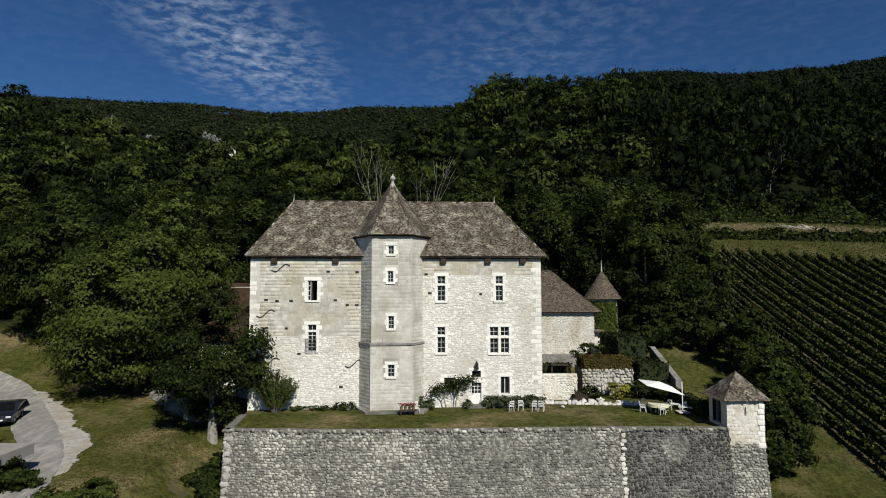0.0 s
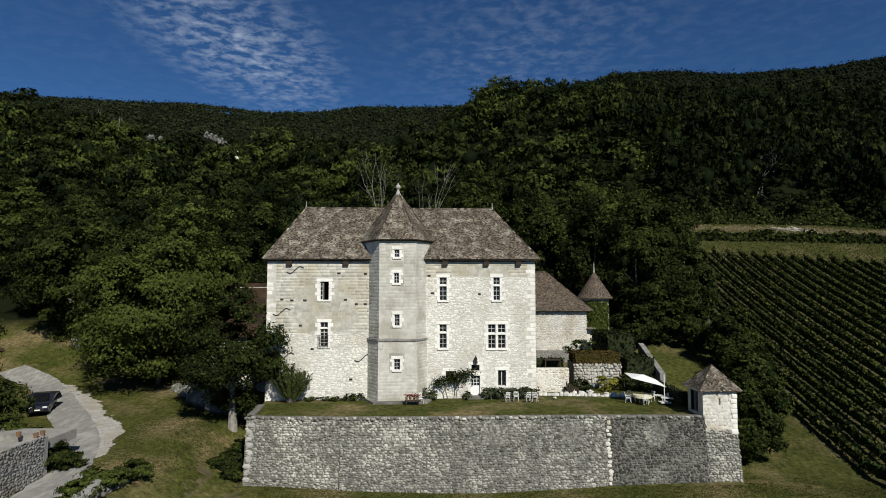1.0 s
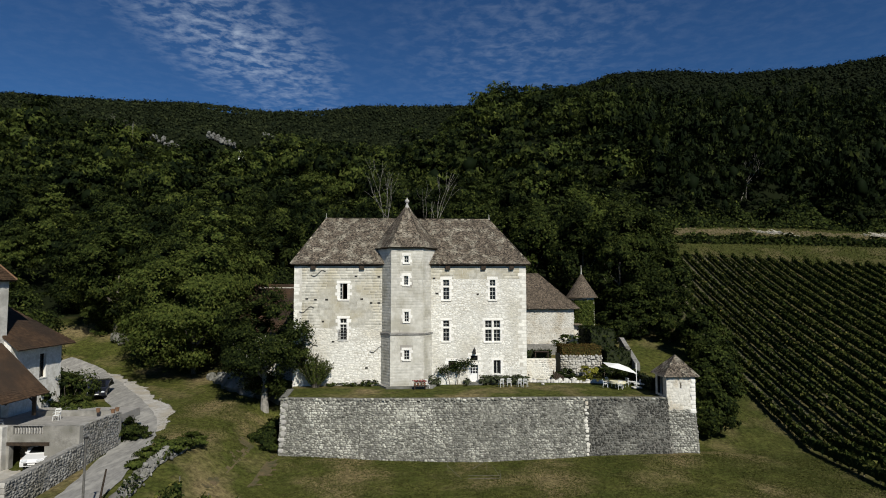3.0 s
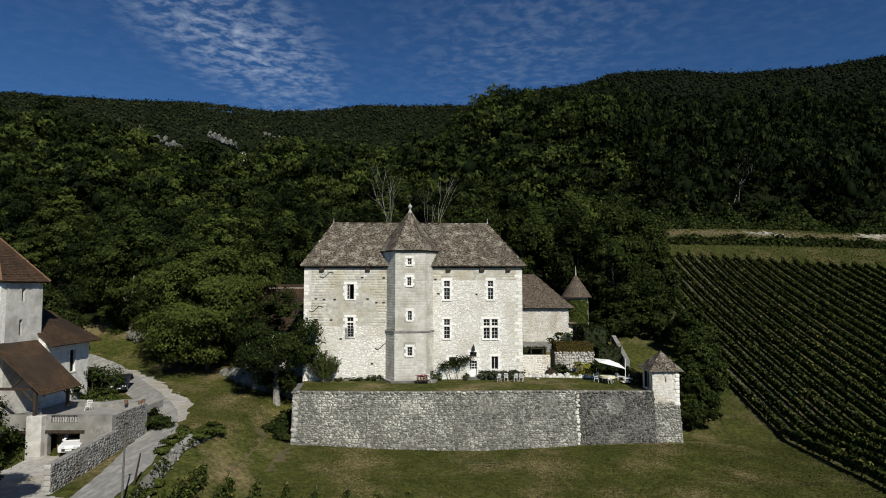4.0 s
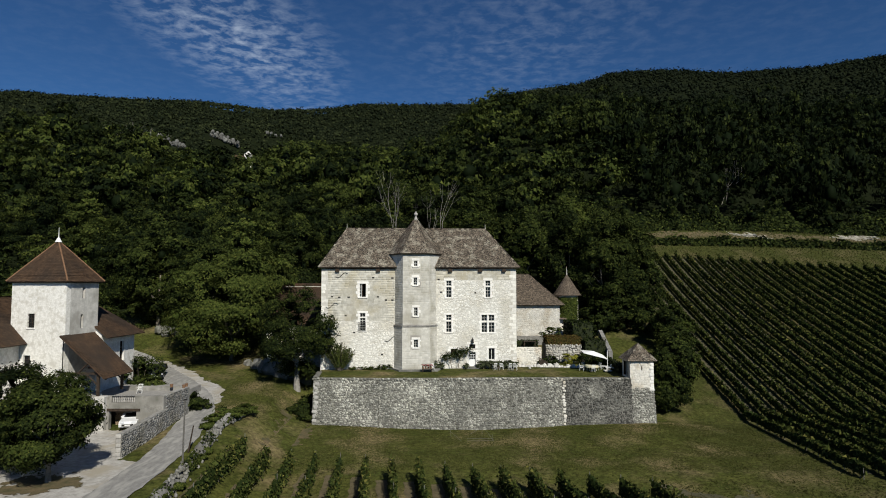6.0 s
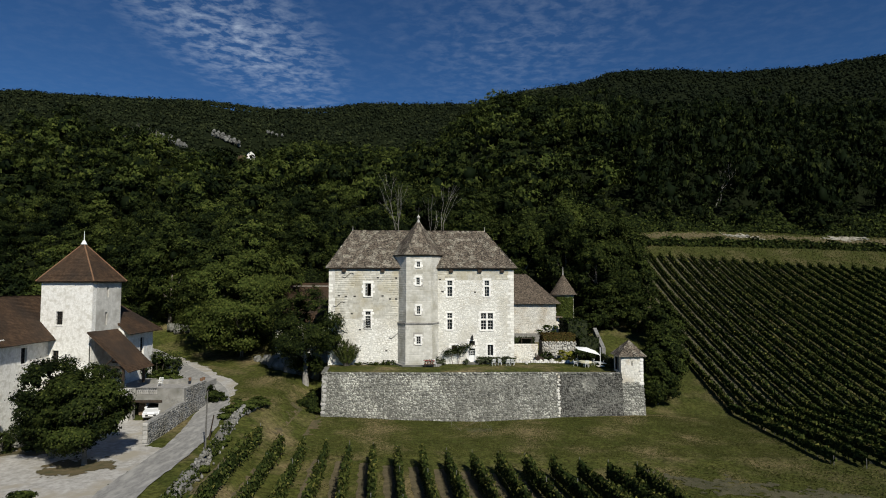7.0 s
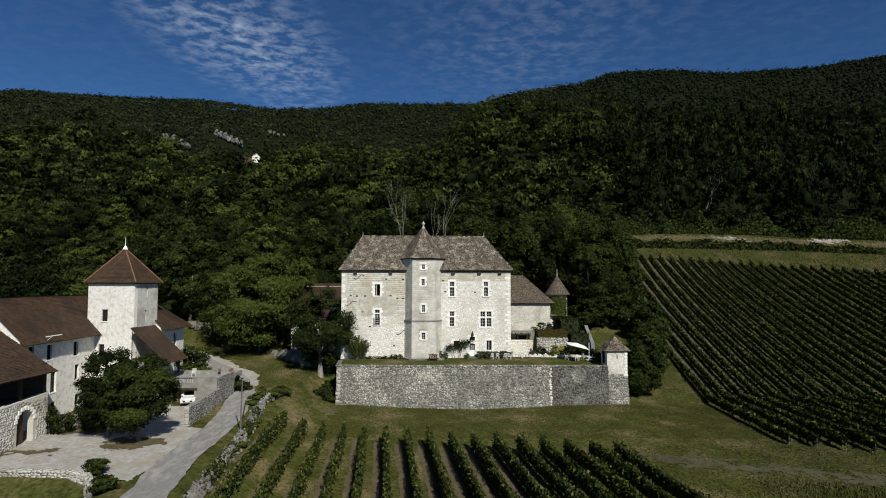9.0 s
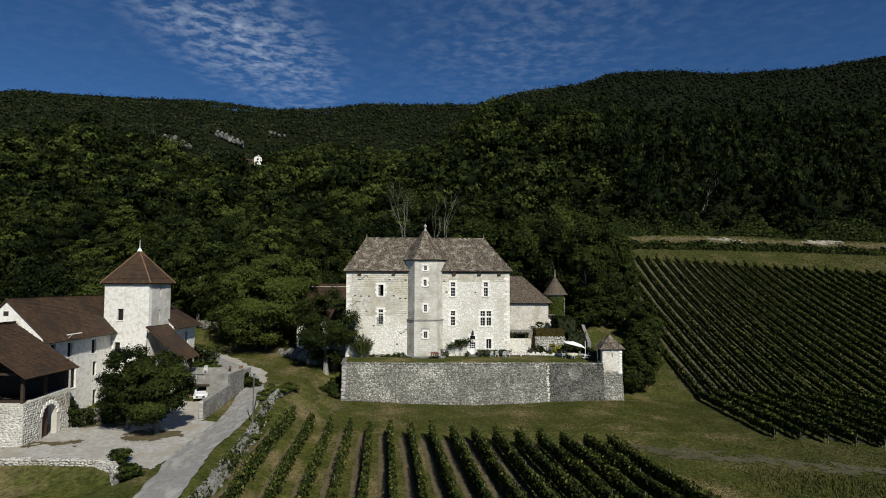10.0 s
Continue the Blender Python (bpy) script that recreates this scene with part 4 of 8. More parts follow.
def make_turret():
    """The polygonal stair turret against the front, with its own steep roof."""
    c = thing("stair_turret", CASTLE, "polygonal pale stone stair turret with a pointed tiled roof", "turret")
    F = TURRET[0][1]
    hs = [(-1.18, -0.67, 14.16, 14.93), (-1.22, -0.71, 11.59, 12.61), (-1.15, -0.64, 7.40, 8.52), (-1.18, -0.57, 3.12, 4.18)]
    hs = [(a - 0.055, b - 0.055, 10.7 + (z0 - 10.7) * 1.012, 10.7 + (z1 - 10.7) * 1.012) for a, b, z0, z1 in hs]
    part("wall", pierced(TURRET[0][0], TURRET[1][0], 5.9, 16.05, F, F + 0.5, hs[:3]), M_TURRET, c)
    part("wall", pierced(TURRET[0][0] - 0.08, TURRET[1][0] + 0.08, -1.2, 5.9, F - 0.08, F + 0.5, hs[3:]), M_TURRET, c)
    for (p, q), lab in (((TURRET[1], TURRET[2]), 1), ((TURRET[3], TURRET[0]), 2)):
        for z0, z1, g in ((5.9, 16.05, 0.0), (-1.2, 5.9, 0.08)):
            d = Vector((q[0] - p[0], q[1] - p[1], 0)).normalized()
            n = Vector((d.y, -d.x, 0)) * g
            a, b = Vector((*p, 0)) + n, Vector((*q, 0)) + n
            part("wall", prism(bmesh.new(), [(a.x, a.y), (b.x, b.y), (b.x - d.y * 0.5, b.y + d.x * 0.5), (a.x - d.y * 0.5, a.y + d.x * 0.5)], z0, z1), M_TURRET, c)
    part("interior", boxes((-2.2, 0.5, -1.1, 1.8, -0.8, 15.8)), M_DARK, c)
    rng = np.random.default_rng(81)
    gaps = [(a - 0.45, b + 0.45, z0 - 0.2, z1 + 0.33) for a, b, z0, z1 in hs]
    for z0, z1, y, g in ((6.15, 15.9, F, 0), (-0.6, 5.75, F - 0.08, 0.08)):
        rects = courses(rng, TURRET[0][0] - g, TURRET[1][0] + g, z0, z1, (0.28, 0.38), (0.5, 1.1), gaps)
        lay(c, rects, flat_place(y), M_TBLOCK, "block", 0.0025, 40, (-0.9, 4), seed=82, name="ashlar_block", joined="ashlar")
        for p, q in ((TURRET[1], TURRET[2]), (TURRET[3], TURRET[0])):
            d = np.array([q[0] - p[0], q[1] - p[1]])
            d /= np.linalg.norm(d)
            n = np.array([d[1], -d[0]]) * g
            L = math.hypot(q[0] - p[0], q[1] - p[1])
            rects = courses(rng, 0.02, L, z0, z1, (0.28, 0.38), (0.5, 1.0))
            lay(c, rects, line_place(np.array(p) + n, np.array(q) + n), M_TBLOCK, "block", 0.0025, 0, seed=84, joined="ashlar")
    # string course round the three sides
    for p, q in ((TURRET[0], TURRET[1]), (TURRET[1], TURRET[2]), (TURRET[3], TURRET[0])):
        d = Vector((q[0] - p[0], q[1] - p[1], 0)).normalized()
        n = Vector((d.y, -d.x, 0))
        a, b = Vector((*p, 0)) - d * 0.06, Vector((*q, 0)) + d * 0.06
        o = [a + n * 0.17, b + n * 0.17, b - n * 0.05, a - n * 0.05]
        part("string_course", prism(bmesh.new(), [(v.x, v.y) for v in o], 5.86, 6.04), M_RUBBLE, c, "weathered dark string course")
    for k, (a, b, z0, z1) in enumerate(hs):
        y = F if k < 3 else F - 0.08
        s = surround(c, a, b, z0, z1, 120 + k, 0.22, 0.03, True, y, depth=0.2)
        glazing(s, a, b, z0, z1, y + 0.14, 2, 3 if k else 2, 0.03)
    part("plinth", prism(bmesh.new(), [(-3.2, -2.75), (2.0, -2.7), (2.9, -0.08), (-4.3, -0.08)], -0.6, 0.06), M_RUBBLE, c, "low rough stone plinth at the foot")
    ev = [(-2.85, -2.25, 16.02), (1.05, -2.25, 16.02), (2.85, 0.85, 16.06), (3.2, 2.9, 16.1), (-5.0, 2.9, 16.1), (-4.62, 0.85, 16.06)]
    apex = (-0.88, 0.8, 21.3)
    for i in range(6):
        tiled(c, [ev[i], ev[(i + 1) % 6], apex], M_TILE, 10 + i, 0.17, 0.15)
        capping(c, ev[i], apex, M_TILE, 0.07, "hip_tile")
    part("eaves_board", prism(bmesh.new(), [(-2.78, -2.1), (0.98, -2.1), (2.65, 0.85), (2.9, 2.5), (-4.7, 2.5), (-4.45, 0.85)], 15.86, 15.97), M_DARKWOOD, c)
    bm = bmesh.new()
    x, y = apex[:2]
    tube(bm, (x, y, 20.9), (x, y, 21.35), 0.30, 0.16, 10)
    tube(bm, (x, y, 21.35), (x, y, 21.55), 0.13, 0.13, 10)
    bmesh.ops.create_uvsphere(bm, u_segments=12, v_segments=8, radius=0.27, matrix=Matrix.Translation((x, y, 21.78)))
    tube(bm, (x, y, 22.0), (x, y, 22.2), 0.10, 0.06, 8)
    part("finial", bm, M_SEAM, c, "grey stone ball finial")
    bm = bmesh.new()
    tube(bm, (x, y, 22.1), (x, y, 23.3), 0.025, 0.015, 6)
    tube(bm, (x - 0.35, y, 22.75), (x + 0.35, y, 22.75), 0.018, 0.018, 5)
    tube(bm, (x - 0.30, y, 22.75), (x - 0.55, y, 23.35), 0.018, 0.012, 5)
    tube(bm, (x + 0.30, y, 22.75), (x + 0.12, y, 23.35), 0.018, 0.012, 5)
    part("weather_vane", bm, M_IRON, c, "thin iron weather vane")


M_TBLOCK = mat("turret_blocks", (0.45, 0.435, 0.385), (0.61, 0.59, 0.535), 2.0, 0.92, 0.012, 8, c3=(0.38, 0.36, 0.30), scale3=0.45, rnd=0.05, island=0.09)


def make_guard():
    c = thing("watch_turret", pose(24.15, 49.22, 0, 0, 0, 1.5), "small square white stone watch turret with tiled pyramid roof", "turret")
    part("wall", pierced(-1.5, 1.5, -7, 2.0, -1.5, -1.1, [(-0.08, 0.08, 0.75, 1.45)]), M_MORTAR_PALE, c)
    part("wall", boxes((1.1, 1.5, -1.1, 1.5, -7, 2.0)), M_MORTAR_PALE, c)
    part("wall", boxes((-1.1, 1.1, 1.1, 1.5, -7, 2.0)), M_MORTAR_PALE, c)
    part("wall", boxes((-1.5, -1.1, -1.1, -0.45, -7, 2.0), (-1.5, -1.1, 0.75, 1.5, -7, 2.0), (-1.5, -1.1, -0.45, 0.75, -7, -0.05), (-1.5, -1.1, -0.45, 0.75, 1.75, 2.0)), M_MORTAR_PALE, c)
    for y in (-0.46, 0.76):
        part("door_post", boxes((-1.54, -1.30, y - 0.06, y + 0.06, -0.05, 1.78)), M_DARKWOOD, c)
    rng = np.random.default_rng(91)
    up = courses(rng, -1.5, 1.05, -2.3, 1.95, (0.22, 0.36), (0.25, 0.5), [(-0.16, 0.16, 0.65, 1.55)])
    lay(c, up, flat_place(-1.5), M_GUARD, "rubble", 0.03, 90, (0, 1), seed=92)
    lay(c, courses(rng, 0.0, 3.15, -6.5, -1.4, (0.14, 0.26), (0.15, 0.40)), line_place((-1.62, -1.52), (1.56, -1.52), -1.4, 0.115), M_FIELD, "rubble", 0.03, 0, seed=93)
    for k, z in enumerate(np.arange(-2.0, 1.9, 0.44)):
        w = 0.55 if k % 2 else 0.42
        lay(c, [(1.5 - w / 2 + 0.02, z, w, 0.42)], flat_place(-1.5), M_LIMEW, "block", 0.08, 1, (0, 0), seed=k, name="quoin")
    bm = bmesh.new()
    poly(bm, [(-1.7, -2.14, -7), (1.66, -2.14, -7), (1.5, -1.49, -1.4), (-1.5, -1.49, -1.4)])
    poly(bm, [(1.66, -2.14, -7), (1.66, 1.6, -7), (1.5, 1.5, -1.4), (1.5, -1.49, -1.4)])
    part("footing", bm, M_MORTAR, c)
    k = [(-1.85, -1.85), (1.85, -1.85), (1.85, 1.85), (-1.85, 1.85)]
    for i in range(4):
        tiled(c, [(*k[i], 2.0), (*k[(i + 1) % 4], 2.0), (0.1, 0, 4.05)], M_TILE, 20 + i, 0.17, 0.16)
        capping(c, (*k[i], 2.0), (0.1, 0, 4.05), M_TILE, 0.07, "hip_tile")


M_GUARD = mat("white_rubble", (0.50, 0.475, 0.42), (0.66, 0.64, 0.58), 3, 0.93, 0.03, 9, c3=(0.45, 0.40, 0.32), scale3=0.5, rnd=0.12, island=0.2)

make_terrace()
make_castle()
make_turret()
make_guard()


# ---- lane, yard and paths, laid on the ground
def inside(px, py, P):
    """Which points lie in the plan polygon P."""
    r = np.zeros(px.shape, bool)
    for (x0, y0), (x1, y1) in zip(P, P[1:] + P[:1]):
        if y0 != y1:
            r ^= ((y0 > py) != (y1 > py)) & (px < (x1 - x0) * (py - y0) / (y1 - y0) + x0)
    return r


def value_noise(x, y, seed):
    """Smooth random values between -1 and 1 on the plan."""
    t = np.random.default_rng(int(seed)).random((64, 64)) * 2 - 1
    i, j = np.floor(x).astype(int), np.floor(y).astype(int)
    u, v = x - i, y - j
    u, v = u * u * (3 - 2 * u), v * v * (3 - 2 * v)
    at = lambda a, b: t[a % 64, b % 64]  # noqa: E731
    return (at(i, j) * (1 - u) + at(i + 1, j) * u) * (1 - v) + (at(i, j + 1) * (1 - u) + at(i + 1, j + 1) * u) * v


def draped(name, outline, material, label, category, lift=0.05, cell=0.3, ragged=0.25, seed=1):
    """A sheet on the ground inside the plan outline, with an uneven edge."""
    P = [tuple(p) for p in outline]
    xs = np.arange(min(p[0] for p in P) - 1, max(p[0] for p in P) + 1, cell)
    ys = np.arange(min(p[1] for p in P) - 1, max(p[1] for p in P) + 1, cell)
    X, Y = np.meshgrid(xs, ys)
    cx, cy = X[:-1, :-1] + cell / 2, Y[:-1, :-1] + cell / 2
    wob = lambda k: ragged * 1.6 * (value_noise(cx * 0.9, cy * 0.9, seed + k) + 0.7 * value_noise(cx * 2.7, cy * 2.7, seed + k + 5))  # noqa: E731
    on = inside(cx + wob(0), cy + wob(2), P)
    i = np.arange(len(ys) - 1)[:, None] * len(xs) + np.arange(len(xs) - 1)[None, :]
    f = np.stack([i, i + 1, i + 1 + len(xs), i + len(xs)], -1)[on]
    used, inv = np.unique(f, return_inverse=True)
    v = np.stack([X.ravel(), Y.ravel(), (ground_z(X, Y) + lift).ravel()], 1)[used]
    ob = link_mesh(name, np_mesh(name, v, inv.reshape(-1, 4)), material)
    return tagged(ob, label, category, kind="structure")


def strip(name, line, width, material, label, category, lift=0.06, ragged=0.0, seed=1):
    """A ribbon of that width along a plan line."""
    rng = np.random.default_rng(seed)
    L = [np.array(p, float) for p in line]
    pts = []
    for p, q in zip(L, L[1:]):
        k = max(1, int(np.linalg.norm(q - p) / 0.8))
        pts += [p + (q - p) * j / k for j in range(k)]
    pts.append(L[-1])
    bm, rows = bmesh.new(), []
    for i, p in enumerate(pts):
        d = pts[min(i + 1, len(pts) - 1)] - pts[max(i - 1, 0)]
        d = d / np.linalg.norm(d)
        n = np.array([d[1], -d[0]])
        row = []
        for k in (-0.5, -0.25, 0, 0.25, 0.5):
            q = p + n * width * (k + (rng.normal() * ragged if abs(k) == 0.5 else 0))
            row.append(bm.verts.new((q[0], q[1], gz(q[0], q[1]) + lift)))
        rows.append(row)
    for a, b in zip(rows, rows[1:]):
        for k in range(4):
            bm.faces.new((a[k], a[k + 1], b[k + 1], b[k]))
    bmesh.ops.recalc_face_normals(bm, faces=bm.faces)
    if bm.faces[:][0].normal.z < 0:
        bmesh.ops.reverse_faces(bm, faces=bm.faces)
    return tagged(part(name, bm, material), label, category, kind="structure")


M_GRAVEL = mat("pale_gravel", (0.25, 0.238, 0.215), (0.45, 0.43, 0.40), 2.2, 0.95, 0.02, 20, c3=(0.30, 0.27, 0.215), scale3=0.45, detail=10)
M_SOIL = mat("vineyard_soil", (0.055, 0.048, 0.024), (0.125, 0.098, 0.055), 1.6, 0.95, 0.04, 8)
M_DRY = mat("dry_bank", (0.13, 0.115, 0.085), (0.36, 0.335, 0.28), 0.9, 0.95, 0.05, 5)
M_ROCK = mat("pale_rock", (0.085, 0.082, 0.072), (0.27, 0.262, 0.24), 1.6, 0.95, 0.05, 5, c3=(0.09, 0.09, 0.06), scale3=0.6, rnd=0.4, island=0.35)


def make_lane():
    mid = [(-17.5, -110), (-21.6, -34), (-23.4, 1.5), (-25.5, 13.4), (-26.0, 23), (-26.9, 31.4), (-28.6, 40.0), (-31.4, 46.5), (-35.0, 51.6), (-39.4, 57.0), (-44.5, 63.0), (-50.0, 69.0), (-57, 73)]
    verge = [(-28.2, 41.0), (-28.4, 45.5), (-29.4, 48.5), (-29.9, 50.5), (-31.8, 53.2), (-34.6, 56.0), (-37.0, 59.4), (-41.6, 64.0), (-46.6, 68.6), (-50.0, 70.6), (-49.6, 68.6), (-45.0, 63.0), (-40.0, 56.0), (-35.4, 50.2), (-32.4, 46.0), (-30.0, 41.0)]
    draped("road", verge, M_GRAVEL, "pale broken gravel verges at the bend of the lane", "road", 0.045, 0.12, 0.20, 3)
    strip("road", mid, 3.3, M_ROAD, "worn light grey asphalt lane with pale patches", "road", 0.085, 0.02, 4)
    yard = [(-27.0, 24.0), (-27.4, 18.0), (-26.6, 11.0), (-27.2, 8.0), (-29.4, 9.0), (-33.0, 10.0), (-44.0, 10.4), (-62, 10.4), (-62, 20), (-45.4, 24.4), (-41.0, 24.0), (-37.5, 25.2), (-36.5, 33.6), (-30.8, 33.6), (-30.3, 25.6), (-28.4, 25.0)]
    draped("courtyard", yard, M_GRAVEL, "pale gravel farm courtyard beside the lane", "courtyard", 0.06, 0.15, 0.2, 5)
    draped("grass_streak", [(-43.5, 14.6), (-38.0, 15.2), (-37.6, 16.4), (-43.2, 16.0)], M_DRYGRASS, "thin dry weeds across the gravel yard", "grass", 0.09, 0.15, 0.5, 14)
    draped("grass_streak", [(-42.6, 21.8), (-37.4, 22.6), (-37.2, 24.6), (-42.4, 23.8)], M_DRYGRASS, "thin dry weeds along the bank wall", "grass", 0.09, 0.15, 0.5, 15)
    isle = [(-34.4, 17.4), (-33.0, 16.4), (-30.6, 16.6), (-29.2, 18.4), (-29.8, 20.8), (-33.0, 21.6), (-35.2, 20.0)]
    draped("grass_island", isle, M_DRYGRASS, "dry brown grass patch round the yard tree", "grass", 0.10, 0.12, 0.45, 6)
    draped("dry_grass_patch", [(-16.5, 42.5), (-17.5, 37.0), (-20.0, 35.0), (-19.6, 41.0), (-21.0, 46.5), (-18.6, 47.0)], M_DRYGRASS, "sun-dried brown grass patch beside the terrace wall", "grass", 0.045, 0.3, 0.5, 8)
    draped("dry_bank", [(54, 132.6), (75, 134.0), (95, 135.0), (130, 133.2), (165, 131), (165, 134), (130, 137.0), (95, 137.8), (75, 137.2), (54, 135.2)], M_DRYGRASS, "strip of dry grass and earth above the hedge", "bank", 0.06, 0.5, 0.7, 9)
    draped("scree_patch", [(78.5, 136.2), (82, 137.2), (89, 136.6), (90, 135.2), (84, 135.0)], M_DRY, "pale scree patch on the dry bank", "scree", 0.12, 0.3, 0.6, 11)
    draped("scree_patch", [(107, 136.2), (112, 138.6), (121, 139.8), (121.5, 138.2), (115, 135.6)], M_DRY, "pale scree patch on the dry bank", "scree", 0.12, 0.3, 0.6, 12)
    draped("worn_track", [(17, 25.6), (24, 23.0), (60, 9.8), (60, 7.4), (24, 20.6), (18, 24.0)], M_ROWGRASS, "dry worn strip across the grass", "track", 0.045, 0.2, 1.0, 10)


M_ROWGRASS = mat("row_dry_grass", (0.042, 0.041, 0.019), (0.090, 0.080, 0.044), 0.9, 0.95, 0.05, 8)
M_DRYGRASS = mat("dry_grass", (0.05, 0.05, 0.02), (0.13, 0.095, 0.05), 1.2, 0.95, 0.05, 8)


# ---- vines
def vine_leaves(rng, line, per_m, leaf, width, z0, z1, gap=0.0):
    """Leaf cards hung on a row; line: start and end on plan; returns verts, quads."""
    (x0, y0), (x1, y1) = line
    L = math.hypot(x1 - x0, y1 - y0)
    n = int(L * per_m)
    s = rng.random(n)
    plant = np.floor(s * L / 1.1)
    vig = 0.75 + 0.48 * np.sin(plant * 12.9898 + x0 * 3.1)
    x, y = x0 + (x1 - x0) * s, y0 + (y1 - y0) * s
    d = np.array([(x1 - x0) / L, (y1 - y0) / L])
    hgt = z0 + (z1 - z0) * rng.random(n) ** 0.85 * (0.74 + 0.26 * np.clip(vig, 0, 1.3))
    side = (rng.random(n) - 0.5) * width * (1.15 - 0.5 * (hgt - z0) / (z1 - z0)) * (0.8 + 0.4 * np.clip(vig, 0, 1))
    p = np.stack([x + d[1] * side, y - d[0] * side, ground_z(x, y) + hgt], 1)
    out = np.stack([d[1] * np.sign(side), -d[0] * np.sign(side), 0.5 * np.ones(n)], 1)
    nrm = out * 0.8 + rng.normal(size=(n, 3)) * 0.55
    nrm /= np.linalg.norm(nrm, axis=1)[:, None]
    a = np.cross(nrm, rng.normal(size=(n, 3)))
    a /= np.linalg.norm(a, axis=1)[:, None]
    b = np.cross(nrm, a)
    k = leaf * (0.6 + 0.8 * rng.random(n))[:, None]
    k = k * 1.22
    v = np.stack([p - a * k, p + a * k * 0.6 - b * k * 0.75, p + a * k * 0.7 + b * k * 0.7], 1).reshape(-1, 3)
    return v, np.arange(3 * n).reshape(-1, 3), np.clip(0.35 + 0.3 * rng.normal(size=n) + 0.25 * (vig - 0.75), 0, 1)


def vine_row(line, rng, per_m, leaf, width, z0, z1, label, group, posts, post_parts=True):
    (x0, y0), (x1, y1) = line
    ob = thing("vine_row", Matrix.Identity(4), label, "vine row", group)
    v, f, t = vine_leaves(rng, line, per_m, leaf, width, z0, z1)
    # dense heart of the row: a ragged body added to block light, tinted as shade
    L = math.hypot(x1 - x0, y1 - y0)
    s = np.arange(0, L, 0.9)
    k = len(s)
    cx, cy = x0 + (x1 - x0) * s / L, y0 + (y1 - y0) * s / L
    g, w = ground_z(cx, cy), 0.20 * width * (0.8 + 0.5 * rng.random(k))
    nx, ny = (y1 - y0) / L, -(x1 - x0) / L
    hi = z1 - 0.30 - 0.35 * rng.random(k)
    core = np.stack([np.stack([cx + nx * w, cy + ny * w, g + z0 + 0.15], 1), np.stack([cx + nx * w * 0.7, cy + ny * w * 0.7, g + hi], 1),
                     np.stack([cx - nx * w * 0.7, cy - ny * w * 0.7, g + hi], 1), np.stack([cx - nx * w, cy - ny * w, g + z0 + 0.15], 1)], 1).reshape(-1, 3)
    i = (np.arange(k - 1) * 4)[:, None]
    cf = np.concatenate([i + np.array([[a, a + 1, a + 5, a + 4]]) for a in range(3)])
    cf = np.concatenate([cf[:, [0, 1, 2]], cf[:, [0, 2, 3]]])
    f, v, t = np.concatenate([f, cf + len(v)]), np.concatenate([v, core]), np.concatenate([t, np.zeros(len(cf))])
    link_mesh("foliage", np_mesh("foliage", v, f, t), M_VINE, ob)
    if not post_parts and x0 > 38:                     # worn dry grass beside the row
        s = np.arange(2.5, L, 1.6)
        w0, w1 = -0.55 - 0.2 * rng.random(len(s)), -1.75 - 0.25 * rng.random(len(s))
        ex, ey = x0 + (x1 - x0) * s / L, y0 + (y1 - y0) * s / L
        q = np.stack([np.stack([ex + nx * k, ey + ny * k, ground_z(ex + nx * k, ey + ny * k) + 0.05], 1) for k in (w0, w1)], 1).reshape(-1, 3)
        i = (np.arange(len(s) - 1) * 2)[:, None]
        link_mesh("grass_strip", np_mesh("grass_strip", q, i + np.array([[0, 2, 3, 1]])), M_ROWGRASS, ob)
    bm = bmesh.new()
    for s in np.arange(0.6, L, 1.1 if post_parts else 2.2):
        x, y = x0 + (x1 - x0) * s / L, y0 + (y1 - y0) * s / L
        g = gz(x, y)
        tube(bm, (x, y, g - 0.1), (x + 0.06 * rng.normal(), y + 0.06 * rng.normal(), g + z0 + 0.25), 0.05, 0.035, 5)
    ob2 = part("vine_stock", bm, M_BARK, ob)
    ob2["kind"] = "stuff"
    for s in np.linspace(0.05, L - 0.05, posts):
        x, y = x0 + (x1 - x0) * s / L, y0 + (y1 - y0) * s / L
        g = gz(x, y)
        part("post", tube(bmesh.new(), (x, y, g - 0.2), (x, y, g + z1 - (0.1 if post_parts else 0.7)), 0.03, 0.028, 6), M_POST, ob)
    return ob


M_POST = mat("weathered_post", (0.10, 0.095, 0.085), (0.22, 0.21, 0.19), 5, 0.9)


def make_vines():
    rng = np.random.default_rng(131)
    for i in range(16):
        x, y = -20.5 + 2.46 * i, 31.2 - 0.60 * i
        k = math.tan(radians(4.0 + 0.42 * i))
        end = -26.0
        vine_row(((x, y), (x + (y - end) * k, end)), rng, 95, 0.13, 0.70, 0.25, 2.15, "green trellised vine row with weathered stakes", "front vineyard rows", 9)
        xs = x - 0.85
        strip("soil_strip", [(xs, y - 0.3), (xs + (y - end) * k, end)], 0.95, M_SOIL, "bare brown soil strip beside a vine row", "soil", 0.045, 0.08, i)
    for i in range(48):
        x0 = 37.6 + 2.5 * i
        lo = 27.4 - 0.42 * (x0 - 37.6) if x0 < 60 else 18.0 - 0.18 * (x0 - 60)
        hi = 121.5 - 0.155 * (x0 - 49)
        if i < 5:
            hi = min(hi, 69 + (x0 + 2.5 - 37) * 4.6)
        dens = 40 if i < 26 else 26
        vine_row(((x0, lo), (x0 + (hi - lo) * 0.05, hi)), rng, dens, 0.18 if i < 26 else 0.24, 0.60, 0.25, 1.75, "dark green trellised vine row on the hillside", "hillside vineyard rows", 2, False)


